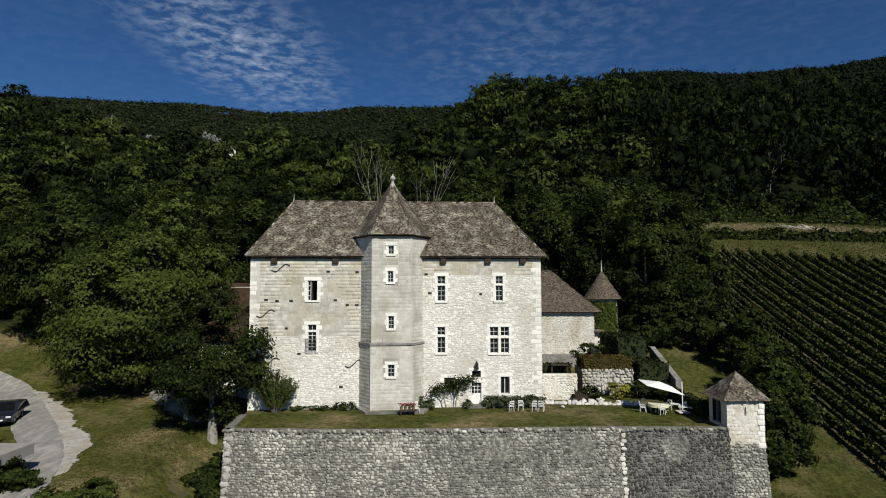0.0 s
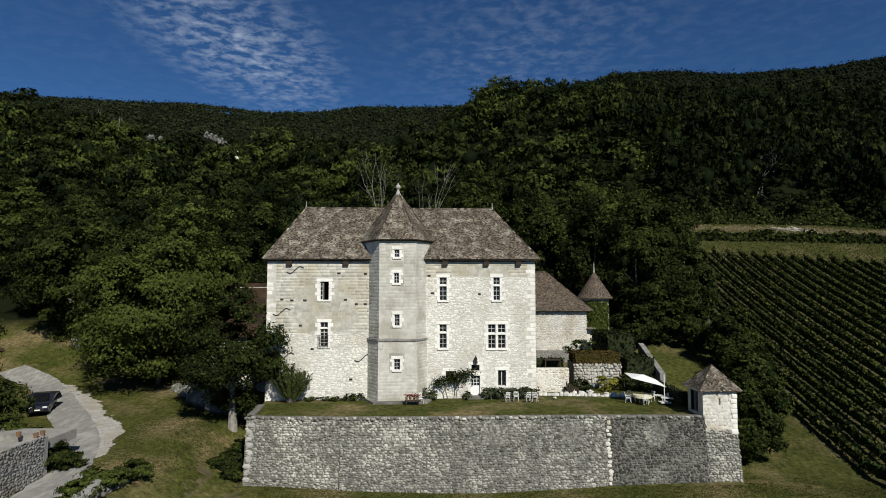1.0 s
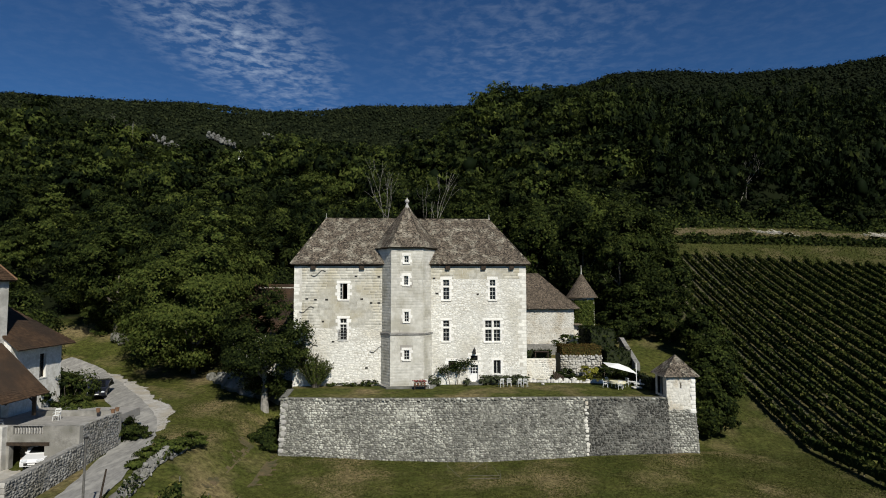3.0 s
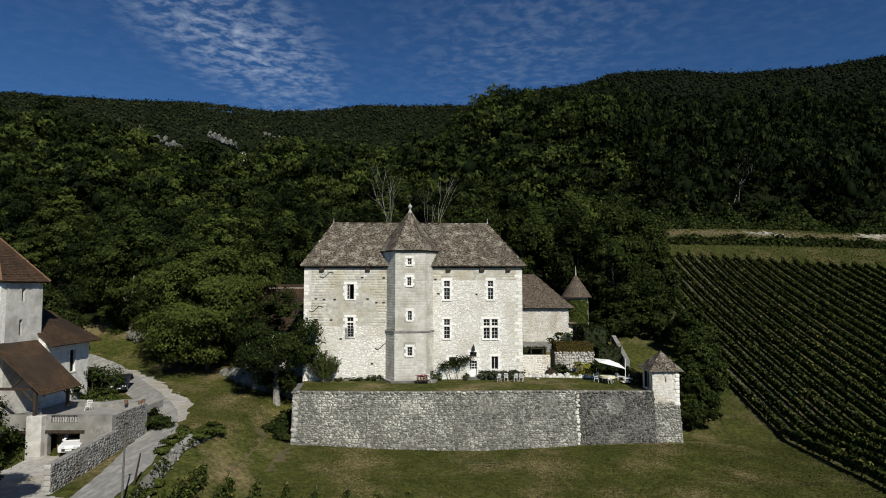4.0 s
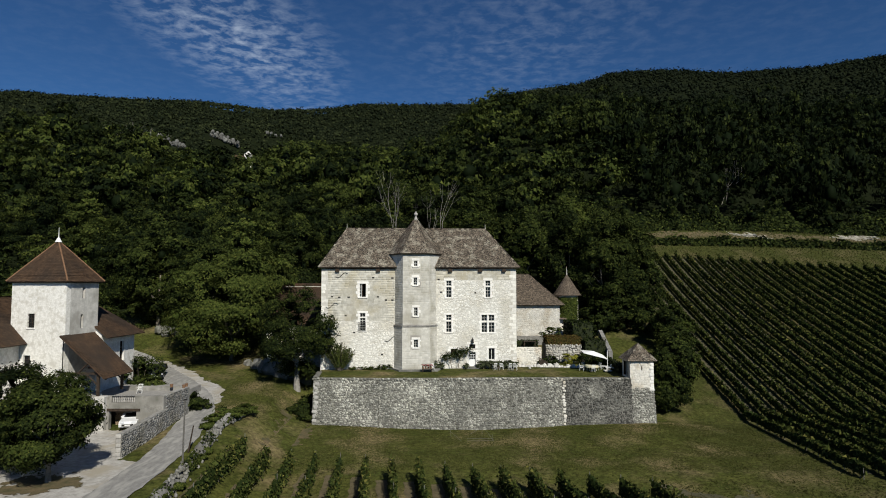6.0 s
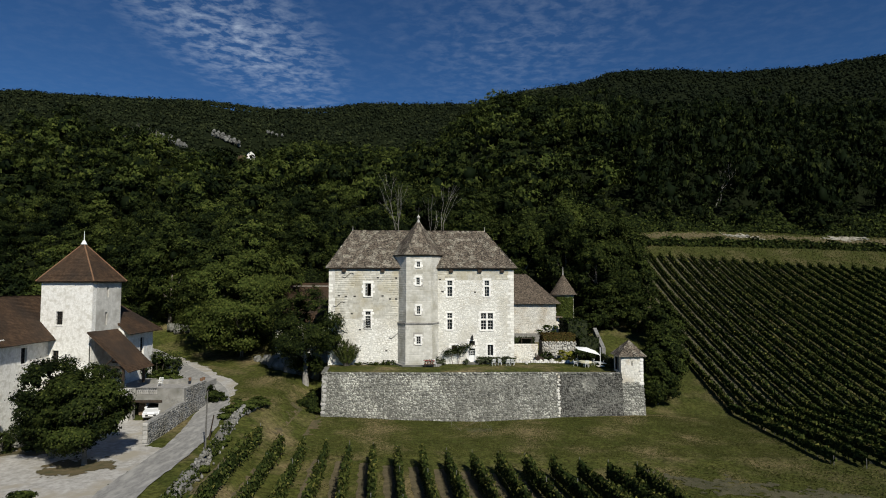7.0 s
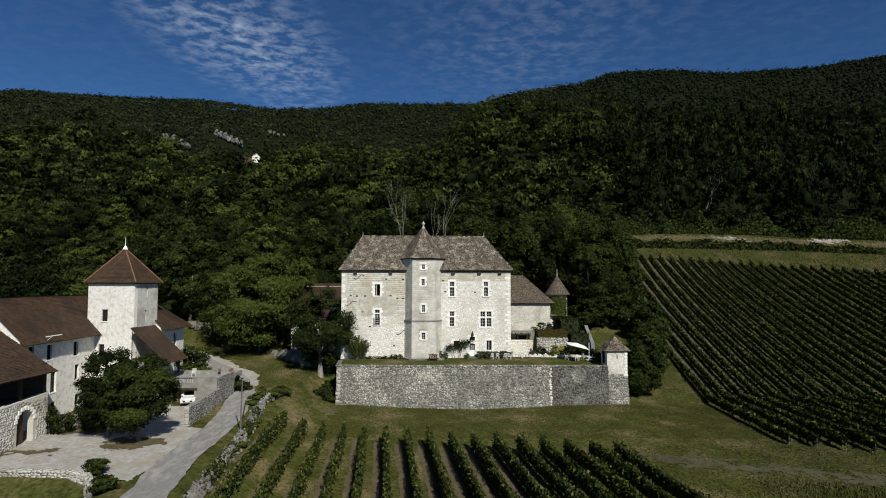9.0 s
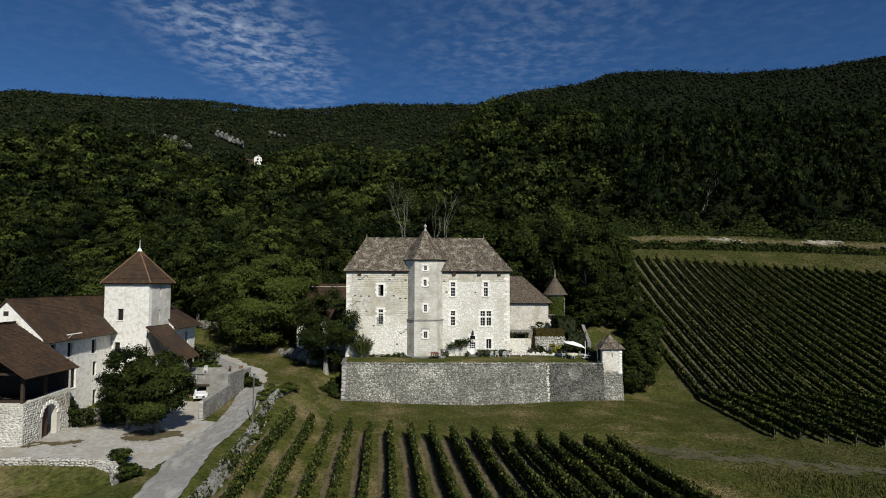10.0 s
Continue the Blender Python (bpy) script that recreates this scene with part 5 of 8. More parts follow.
def make_tufts():
    """Short grass tufts on the lawn and meadows, as one mass."""
    rng = np.random.default_rng(150)
    P = []
    for x0, x1, y0, y1, n, hh in ((-20, 38, 30, 47, 60000, 0.055), (20, 62, 6, 27, 22000, 0.07), (25, 64, -12, 21, 42000, 0.24), (-21, 38, -2, 31, 24000, 0.06), (-30, -18, 40, 66, 14000, 0.055), (26, 38, 27, 60, 12000, 0.05), (44, 165, 104, 141, 30000, 0.22)):
        x, y = x0 + (x1 - x0) * rng.random(n), y0 + (y1 - y0) * rng.random(n)
        keep = (ground_z(x, y) < 3) | ((y > 104) & (y > 122.5 - 0.155 * (x - 49)))
        P.append(np.stack([x, y, ground_z(x, y), np.full(n, hh)], 1)[keep])
    P = np.concatenate(P)
    edge = 1.5 * rng.normal(size=len(P))               # long grass below the worn track, thinning out at its edges
    P = P[~((P[:, 3] == 0.24) & ((P[:, 1] > 19.0 + 0.5 * edge - 0.37 * (P[:, 0] - 24)) | (P[:, 1] < -8 + 2 * edge) | (P[:, 0] < 29 + edge)))]
    P = P[~((P[:, 1] > 46.2) & (P[:, 0] > -18) & (P[:, 0] < 25.6))]
    n = len(P)
    a = rng.random(n) * 6.283
    w = np.minimum(P[:, 3], 0.10) * (0.8 + 1.2 * rng.random(n)) * np.where(P[:, 3] == 0.24, 0.5, 1)
    h = P[:, 3] * (0.6 + 0.9 * rng.random(n))
    c, s = np.cos(a) * w, np.sin(a) * w
    b = P[:, :3]
    v = np.stack([b + np.stack([-c, -s, 0 * c], 1), b + np.stack([c, s, 0 * c], 1), b + np.stack([0.4 * s, -0.4 * c, h], 1)], 1).reshape(-1, 3)
    ob = link_mesh("grass_tufts", np_mesh("grass_tufts", v, np.arange(3 * n).reshape(-1, 3), np.clip(0.5 + 0.3 * rng.normal(size=n), 0, 1)), M_TUFT)
    tagged(ob, "short tufts of dry and green grass", "grass", kind="stuff")


M_TUFT = leaf_mat("grass_blades", (0.040, 0.048, 0.012), (0.072, 0.076, 0.020), (0.12, 0.105, 0.045))

make_lane()
make_vines()
make_tufts()


# ---- farm
def gable_house(name, m, x0, x1, y0, y1, base, eave, ridge, label, holes_right=(), holes_front=(), overhang=0.55, wall=None, tile_seed=200, hip_back=0.0, hip_front=0.0, category="house"):
    """A house with its ridge along y: walls with openings to the right and front, two slopes."""
    wall = wall or M_PLASTER
    c = thing(name, m, label, category)
    xm = (x0 + x1) / 2
    th = 0.55
    bm = pierced(y0, y1, base, eave, 0, th, list(holes_right))
    bmesh.ops.transform(bm, matrix=Matrix.Translation((x1, 0, 0)) @ Matrix.Rotation(math.pi / 2, 4, "Z"), verts=bm.verts)
    part("wall", bm, wall, c)
    part("wall", boxes((x0, x0 + th, y0, y1, base, eave)), wall, c)
    front = part("wall", pierced(x0 + th, x1 - th, base, eave, y0, y0 + th, list(holes_front)), wall, c)
    part("wall", boxes((x0 + th, x1 - th, y1 - th, y1, base, eave)), wall, c)
    part("interior", boxes((x0 + th + 0.2, x1 - th - 0.5, y0 + th + 0.5, y1 - th - 0.2, base + 0.3, eave - 0.1)), M_DARK, c)
    if not hip_front:
        bm = bmesh.new()
        a = [(x0, y0, eave), (x1, y0, eave), (xm, y0, ridge - 0.12)]
        b = [(x, y + th, z) for x, y, z in a]
        poly(bm, a), poly(bm, b[::-1]), poly(bm, [a[1], b[1], b[2], a[2]]), poly(bm, [a[2], b[2], b[0], a[0]])
        part("gable", bm, wall, c)
    k = (ridge - eave) / (x1 - xm)
    ez = eave - overhang * k
    ya, yb = y0 - (0.25 if not hip_front else overhang), y1 + (0.25 if not hip_back else overhang)
    ra, rb = (xm, ya + hip_front, ridge), (xm, yb - hip_back, ridge)
    R0, R1, L0, L1 = (x1 + overhang, ya, ez), (x1 + overhang, yb, ez), (x0 - overhang, ya, ez), (x0 - overhang, yb, ez)
    tiled(c, [R0, R1, rb, ra], M_FTILE, tile_seed, 0.24, 0.22)
    tiled(c, [L1, L0, ra, rb], M_FTILE, tile_seed + 1, 0.4, 0.4)
    if hip_back:
        tiled(c, [R1, L1, rb], M_FTILE, tile_seed + 2, 0.3, 0.3)
    if hip_front:
        tiled(c, [L0, R0, ra], M_FTILE, tile_seed + 3, 0.24, 0.22)
    capping(c, ra, rb, M_FTILE, 0.12)
    return c, front


def side_window(c, x, y0, y1, z0, z1, rows=3, cols=2):
    """A casement in a wall that faces +x."""
    p = part("window", boxes((x - 0.02, x + 0.05, y0 - 0.12, y1 + 0.12, z0 - 0.12, z0)), M_LIMEW, c)
    bm = bmesh.new()
    for s in ((y0, y0 + 0.06), (y1 - 0.06, y1), ((y0 + y1) / 2 - 0.03, (y0 + y1) / 2 + 0.03)):
        box(bm, x - 0.30, x - 0.24, s[0], s[1], z0, z1)
    for i in range(rows + 1):
        z = z0 + (z1 - z0 - 0.05) * i / rows
        box(bm, x - 0.295, x - 0.245, y0 + 0.06, y1 - 0.06, z, z + 0.05)
    part("sash", bm, M_DARKWOOD, p)
    part("pane", boxes((x - 0.34, x - 0.32, y0, y1, z0, z1)), M_GLASS, p)


FARM = pose(-40.75, 34.5, 0, 0, 0, -9)


def make_farm_tower():
    c = thing("farm_tower", FARM, "white plastered square farm tower with brown pyramid roof", "tower")
    hs = [(-4.95, -4.1, 7.05, 8.55), (-5.3, -4.45, 2.7, 4.1)]
    part("wall", pierced(-7.0, -0.35, -5, 12.0, 0.35, 0.95, hs), M_PLASTER, c)
    bm = pierced(0.95, 5.0, -5, 12.0, 0, 0.6, [(2.6, 2.95, 10.15, 11.35), (2.45, 2.8, 6.9, 8.4)])
    bmesh.ops.transform(bm, matrix=Matrix.Translation((-0.35, 0, 0)) @ Matrix.Rotation(math.pi / 2, 4, "Z"), verts=bm.verts)
    part("wall", bm, M_ROUGHCAST, c, "rough grey plastered side wall")
    part("wall", boxes((-7.0, -6.4, 0.95, 5.0, -5, 12.0), (-6.4, -0.95, 4.4, 5.0, -5, 12.0)), M_PLASTER, c)
    part("interior", boxes((-6.3, -1.3, 1.5, 4.3, -4, 11.8)), M_DARK, c)
    for k, (a, b, z0, z1) in enumerate(hs):
        p = part("window", boxes((a - 0.1, b + 0.1, 0.28, 0.6, z0 - 0.14, z0)), M_LIMEW, c)
        glazing(p, a, b, z0, z1, 0.55, 2, 3, 0.05, M_DARKWOOD)
        if k == 0:
            bars(p, a, b, z0, z1, 0.42, 3, 4, 0.02)
    part("drain_pipe", tube(bmesh.new(), (-0.42, 0.26, -4), (-0.42, 0.26, 5.8), 0.05, 0.05, 8), M_IRON, c)
    k = [(-7.42, -0.05), (0.08, -0.05), (0.08, 5.4), (-7.42, 5.4)]
    k2 = [(-6.9, 0.35), (-0.45, 0.35), (-0.45, 5.0), (-6.9, 5.0)]
    apex = (-3.65, 2.65, 16.55)
    for i in range(4):
        j = (i + 1) % 4
        tiled(c, [(*k[i], 12.0), (*k[j], 12.0), (*k2[j], 12.62), (*k2[i], 12.62)], M_FTILE, 40 + i, 0.22, 0.2)
        tiled(c, [(*k2[i], 12.66), (*k2[j], 12.66), apex], M_FTILE, 44 + i, 0.22, 0.2)
        capping(c, (*k2[i], 12.7), apex, M_HIP, 0.085, "hip_tile")
        capping(c, (*k[i], 12.04), (*k2[i], 12.7), M_HIP, 0.085, "hip_tile")
    part("eaves_board", boxes((-7.3, -0.05, 0.05, 5.3, 11.86, 11.96)), M_DARKWOOD, c)
    bm = bmesh.new()
    x, y, z = apex
    tube(bm, (x, y, z - 0.15), (x, y, z + 0.35), 0.36, 0.10, 10)
    tube(bm, (x, y, z + 0.35), (x, y, z + 1.5), 0.05, 0.015, 6)
    part("finial", bm, M_WHITE, c, "pale zinc finial spike")


M_ROUGHCAST = mat("roughcast", (0.40, 0.385, 0.35), (0.60, 0.58, 0.535), 2.2, 0.95, 0.04, 9, c3=(0.34, 0.325, 0.29), scale3=0.6)
M_DIRTY = mat("stained_roughcast", (0.17, 0.163, 0.145), (0.36, 0.345, 0.315), 1.4, 0.95, 0.04, 9, c3=(0.14, 0.135, 0.115), scale3=0.7)
M_HIP = mat("orange_hip_tiles", (0.14, 0.075, 0.040), (0.22, 0.125, 0.07), 3, 0.85)


def make_farm():
    make_farm_tower()
    right = [(23.6, 24.5, 3.3, 5.0), (26.6, 27.5, 3.2, 4.9), (31.4, 32.3, 3.1, 4.8), (27.4, 28.4, -0.6, 1.9), (31.8, 32.6, 0.2, 2.0), (27.6, 28.4, -3.7, -1.7), (32.0, 32.8, -3.6, -1.6)]
    c, _ = gable_house("farmhouse", Matrix.Identity(4), -54.6, -46.4, 22.2, 44.0, -5, 6.2, 10.2, "white plastered farmhouse wing with long brown tiled roof", right, (), 0.9, tile_seed=210)
    for y0, y1, z0, z1 in right:
        side_window(c, -46.4, y0, y1, z0, z1)
    # vent drawn as a near-black box, the hole's shade put into colour
    part("vent_hole", boxes((-50.9, -50.35, 22.16, 22.25, 8.35, 8.85)), M_DARK, c)
    bm = bmesh.new()
    tube(bm, (-46.2, 25.6, 5.2), (-45.2, 25.6, 6.0), 0.03, 0.03, 6)
    tube(bm, (-45.2, 24.6, 6.0), (-45.2, 27.2, 6.1), 0.035, 0.035, 6)
    for k in range(5):
        tube(bm, (-45.5, 24.9 + 0.5 * k, 6.05), (-44.9, 24.9 + 0.5 * k, 6.05), 0.015, 0.015, 5)
    part("aerial", bm, M_WHITE, c, "pale metal television aerial")
    hr = [(40.2, 40.9, 3.0, 4.2), (43.2, 44.1, 2.6, 4.9)]
    c, _ = gable_house("rear_farmhouse", Matrix.Identity(4), -48.6, -39.7, 39.3, 46.4, -4, 6.4, 10.1, "white plastered rear farm building under a brown hipped roof", hr, (), 0.9, tile_seed=230, hip_back=4.2)
    for y0, y1, z0, z1 in hr:
        side_window(c, -39.7, y0, y1, z0, z1)
    # open-fronted barn with the arched cellar door
    b = thing("barn", Matrix.Identity(4), "open timber barn with brown roof on a rubble stone cellar", "barn")
    X1, X0, Y0, Y1 = -42.9, -56.0, 14.6, 21.8
    # right wall with the arch, as a ring of stones cut out of the slab
    ay, ar, az = 18.6, 1.15, -1.75
    bm = bmesh.new()
    outline = [(Y0, -5), (ay - ar, -5), (ay - ar, az)] + [(ay - ar * math.cos(t), az + ar * math.sin(t)) for t in np.linspace(0.2, math.pi - 0.2, 9)] + [(ay + ar, az), (ay + ar, -5), (Y1, -5), (Y1, 0.55), (Y0, 0.15)]
    f0 = bm.faces.new([bm.verts.new((X1, y, z)) for y, z in outline])
    ex = bmesh.ops.extrude_face_region(bm, geom=[f0])
    bmesh.ops.translate(bm, verts=[v for v in ex["geom"] if isinstance(v, bmesh.types.BMVert)], vec=(-0.6, 0, 0))
    bmesh.ops.recalc_face_normals(bm, faces=bm.faces)
    w = part("wall", bm, M_MORTAR_PALE, b, "pale rubble stone cellar wall with an arch")
    rng = np.random.default_rng(240)
    rects = [r for r in courses(rng, 0.1, Y1 - Y0 - 0.05, -4.4, 0.15, (0.15, 0.27), (0.18, 0.42)) if not (abs(r[0] + Y0 - ay) < ar + 0.45 and r[1] < az + 0.2) and (r[0] + Y0 - ay) ** 2 + (r[1] - az) ** 2 > (ar + 0.42) ** 2]
    lay(w, rects, line_place((X1, Y0), (X1, Y1)), M_FARMSTONE, "rubble", 0.03, 0, seed=241)
    for k in range(9):
        t = math.pi * (k + 0.5) / 9
        yy, zz = ay - (ar + 0.2) * math.cos(t), az + (ar + 0.2) * math.sin(t)
        part("arch_stone", boxes((X1 - 0.1, X1 + 0.08, yy - 0.2, yy + 0.2, zz - 0.2, zz + 0.2), bevel=0.03), M_LIMEW, w)
    part("cellar_door", boxes((X1 - 0.5, X1 - 0.42, ay - ar, ay + ar * 0.25, -4.2, az + ar * 0.9)), M_REDWOOD, b, "reddish brown wooden cellar door")
    part("wall", boxes((X0, X1 - 0.6, Y0, Y0 + 0.6, -5, 0.15)), M_FARMSTONE, b)
    lay(b, courses(rng, X0, X1, -4.4, 0.1, (0.15, 0.28), (0.18, 0.45)), flat_place(Y0), M_FARMSTONE, "rubble", 0.03, 0, seed=242)
    part("floor", boxes((X0, X1 - 0.6, Y0 + 0.6, Y1, -0.4, -0.1)), M_DARKWOOD, b)
    part("back_wall", boxes((X0, X1 - 0.2, Y1 - 0.4, Y1, -0.4, 3.6), (X0, X0 + 0.3, Y0 + 0.6, Y1 - 0.4, -0.4, 3.4)), M_DARKWOOD, b)
    for y in (14.9, 18.2, 21.4):
        part("post", boxes((X1 - 0.45, X1 - 0.18, y - 0.13, y + 0.13, 0.1, 3.1)), M_DARKWOOD, b)
    for x in (-46.5, -50.0, -53.5):
        part("post", boxes((x - 0.13, x + 0.13, 14.77, 15.03, 0.15, 3.4 + (x + 43) * -0.35)), M_DARKWOOD, b)
    part("tie_beam", boxes((X0, X1, 14.8, 15.0, 2.9, 3.12)), M_DARKWOOD, b)
    part("wall_plate", boxes((X1 - 0.4, X1 - 0.2, 14.7, 21.7, 3.1, 3.3)), M_DARKWOOD, b)
    xm = -49.4
    tiled(b, [(X1 + 0.85, 13.7, 2.75), (X1 + 0.85, 21.95, 2.75), (xm, 21.95, 7.6), (xm, 13.7, 7.6)], M_FTILE, 250, 0.24, 0.22)
    tiled(b, [(-56.8, 21.95, 2.75), (-56.8, 13.7, 2.75), (xm, 13.7, 7.6), (xm, 21.95, 7.6)], M_FTILE, 251, 0.4, 0.4)
    capping(b, (xm, 13.7, 7.62), (xm, 21.95, 7.62), M_FTILE, 0.12)
    # porch on the tower's side
    p = thing("porch", Matrix.Identity(4), "timber lean-to porch with brown tiled roof against the tower", "porch")
    tiled(p, [(-35.7, 33.2, 2.0), (-35.7, 38.8, 2.0), (-40.2, 38.8, 6.35), (-40.6, 33.4, 6.35)], M_FTILE, 260, 0.24, 0.22)
    for y in (33.7, 38.2):
        part("post", boxes((-36.75, -36.5, y - 0.12, y + 0.12, 0.1, 2.5)), M_DARKWOOD, p)
        part("beam", boxes((-40.4, -36.3, y - 0.1, y + 0.1, 2.35, 2.58)), M_DARKWOOD, p)
        part("brace", tube(bmesh.new(), (-36.6, y, 1.2), (-37.9, y, 2.4), 0.09, 0.09, 6), M_DARKWOOD, p)
        part("strut", tube(bmesh.new(), (-38.8, y, 2.5), (-37.6, y, 3.6), 0.09, 0.09, 6), M_DARKWOOD, p)
        part("rafter", tube(bmesh.new(), (-40.4, y, 6.05), (-35.8, y, 1.85), 0.09, 0.09, 6), M_DARKWOOD, p)
    # garden terrace over the garage
    g = thing("garage_terrace", Matrix.Identity(4), "stone terrace with parapet above an open garage", "terrace")
    part("deck", boxes((-40.4, -30.2, 34.3, 44.0, -1.1, -0.35)), M_TERR, g, "pale gravelled terrace deck")
    part("wall", pierced(-40.0, -29.9, -5, 0.12, 33.9, 34.4, [(-39.2, -37.4, -5, -1.45), (-35.55, -32.7, -5, -1.4), (-35.3, -32.9, -0.55, 0.12)]), M_DIRTY, g)
    part("lintel", boxes((-36.0, -32.3, 33.85, 34.45, -1.42, -1.15)), M_DARKWOOD, g)
    part("lintel", boxes((-39.5, -37.2, 33.85, 34.45, -1.47, -1.2)), M_DARKWOOD, g)
    part("pier", boxes((-37.1, -35.75, 33.3, 34.0, -5, 0.16), bevel=0.04), M_ROUGHCAST, g)
    part("wall", boxes((-30.3, -29.85, 34.4, 39.6, -5, 0.12)), M_FARMSTONE2, g)
    lay(g, courses(rng, 0, 5.2, -3.9, 0.1, (0.14, 0.25), (0.18, 0.42)), line_place((-29.85, 34.3), (-29.85, 39.6)), M_FARMSTONE2, "rubble", 0.04, 0, seed=262)
    part("parapet", boxes((-30.3, -29.85, 39.6, 40.0, -5, 0.0), (-38.0, -30.3, 39.9, 40.3, -3, 0.12)), M_DIRTY, g)
    for x in np.arange(-35.2, -32.9, 0.22):
        part("baluster", boxes((x - 0.05, x + 0.05, 34.08, 34.2, -0.52, 0.05)), M_SEAM, g)
    part("handrail", boxes((-35.3, -32.9, 34.02, 34.26, 0.05, 0.13)), M_SEAM, g)
    # back wall coloured near-black as the garage's inner shade
    part("garage_back", boxes((-40.0, -30.4, 38.6, 38.9, -5, -1.1)), M_DARK, g)
    for x, y in ((-31.6, 39.3), (-30.05, 38.9), (-30.1, 39.7)):
        pt = thing("flower_pot", pose(x, y, 0.12), "small terracotta pot on the stone parapet", "pot")
        part("pot", tube(bmesh.new(), (0, 0, 0), (0, 0, 0.34), 0.13, 0.19, 10), M_HIP, pt)
    # sloping wall between the lane and the yard
    s = new("lane_wall")
    tagged(s, "grey rubble stone wall sloping down along the lane", "wall")
    bm = bmesh.new()
    a = [(-30.25, 25.7, -4.6), (-29.75, 25.7, -4.6), (-29.75, 34.3, -4.6), (-30.25, 34.3, -4.6)]
    t = [(x, y, -1.75 + 0.055 * (y - 25.7)) for x, y, z in a]
    for i in range(4):
        poly(bm, [a[i], a[(i + 1) % 4], t[(i + 1) % 4], t[i]])
    poly(bm, t)
    part("wall_core", bm, M_FARMSTONE2, s)
    rects = [r for r in courses(rng, 0, 8.6, -4.2, -1.2, (0.14, 0.25), (0.18, 0.42)) if r[1] + r[3] / 2 < -1.72 + 0.055 * r[0]]
    lay(s, rects, line_place((-29.75, 25.7), (-29.75, 34.3)), M_FARMSTONE2, "rubble", 0.04, 40, (4, -2.5), seed=270)
    lay(s, [(0.25, z, 0.46, 0.36) for z in np.arange(-3.9, -1.8, 0.4)], lambda u, v: ((-30.25 + u, 25.7, v), (1, 0, 0), (0, 0, 1), (0, -1, 0)), M_SEAM, "block", 0.05, 6, (0, 0), name="end_stone")
    # low wall across the yard, and the planted bank under the farmhouse
    for nm, pts, top, lab, m in (("yard_wall", [(-46.0, 9.4), (-32.6, 9.0), (-30.6, 8.2), (-28.9, 5.6)], -3.55, "low dry-stone wall along the yard's edge", M_FARMSTONE), ("bank_wall", [(-44.0, 24.6), (-37.2, 26.0)], -2.5, "low pale rock wall under the farmhouse", M_ROCK)):
        s = new(nm)
        tagged(s, lab, "wall")
        for (x0, y0), (x1, y1) in zip(pts, pts[1:]):
            L = math.hypot(x1 - x0, y1 - y0)
            d = Vector((x1 - x0, y1 - y0, 0)) / L
            n = Vector((d.y, -d.x, 0))
            q = [Vector((x0, y0, 0)), Vector((x1, y1, 0)), Vector((x1, y1, 0)) - n * 0.5, Vector((x0, y0, 0)) - n * 0.5]
            part("wall_core", prism(bmesh.new(), [(v.x, v.y) for v in q], -5.5, top - 0.05), M_MORTAR, s)
            lay(s, courses(rng, 0, L, -5.0, top, (0.14, 0.26), (0.18, 0.42)), line_place((x0, y0), (x1, y1)), m, "rubble", 0.06, 30, (L / 2, top), seed=int(L * 10))
            lay(s, courses(rng, 0, L, 0, 0.5, (0.25, 0.25), (0.3, 0.6)), (lambda u, v, q=q, d=d, n=n, top=top: (tuple(q[0] + d * u - n * v + Vector((0, 0, top - 0.06))), tuple(d), tuple(-n), (0, 0, 1))), m, "rubble", 0.10, 0, seed=7)


M_FARMSTONE = mat("farm_rubble", (0.36, 0.345, 0.305), (0.52, 0.50, 0.455), 2.2, 0.95, 0.04, 8, c3=(0.32, 0.29, 0.235), scale3=0.4, rnd=0.12, island=0.22)
M_FARMSTONE2 = mat("grey_rubble", (0.15, 0.146, 0.135), (0.29, 0.28, 0.26), 2.2, 0.95, 0.04, 8, c3=(0.15, 0.14, 0.115), scale3=0.4, rnd=0.18, island=0.32)
M_REDWOOD = mat("red_brown_wood", (0.045, 0.022, 0.015), (0.085, 0.042, 0.028), 4, 0.8)
M_TERR = mat("terrace_gravel", (0.22, 0.21, 0.195), (0.31, 0.295, 0.27), 2, 0.95, 0.01, 15)

make_farm()


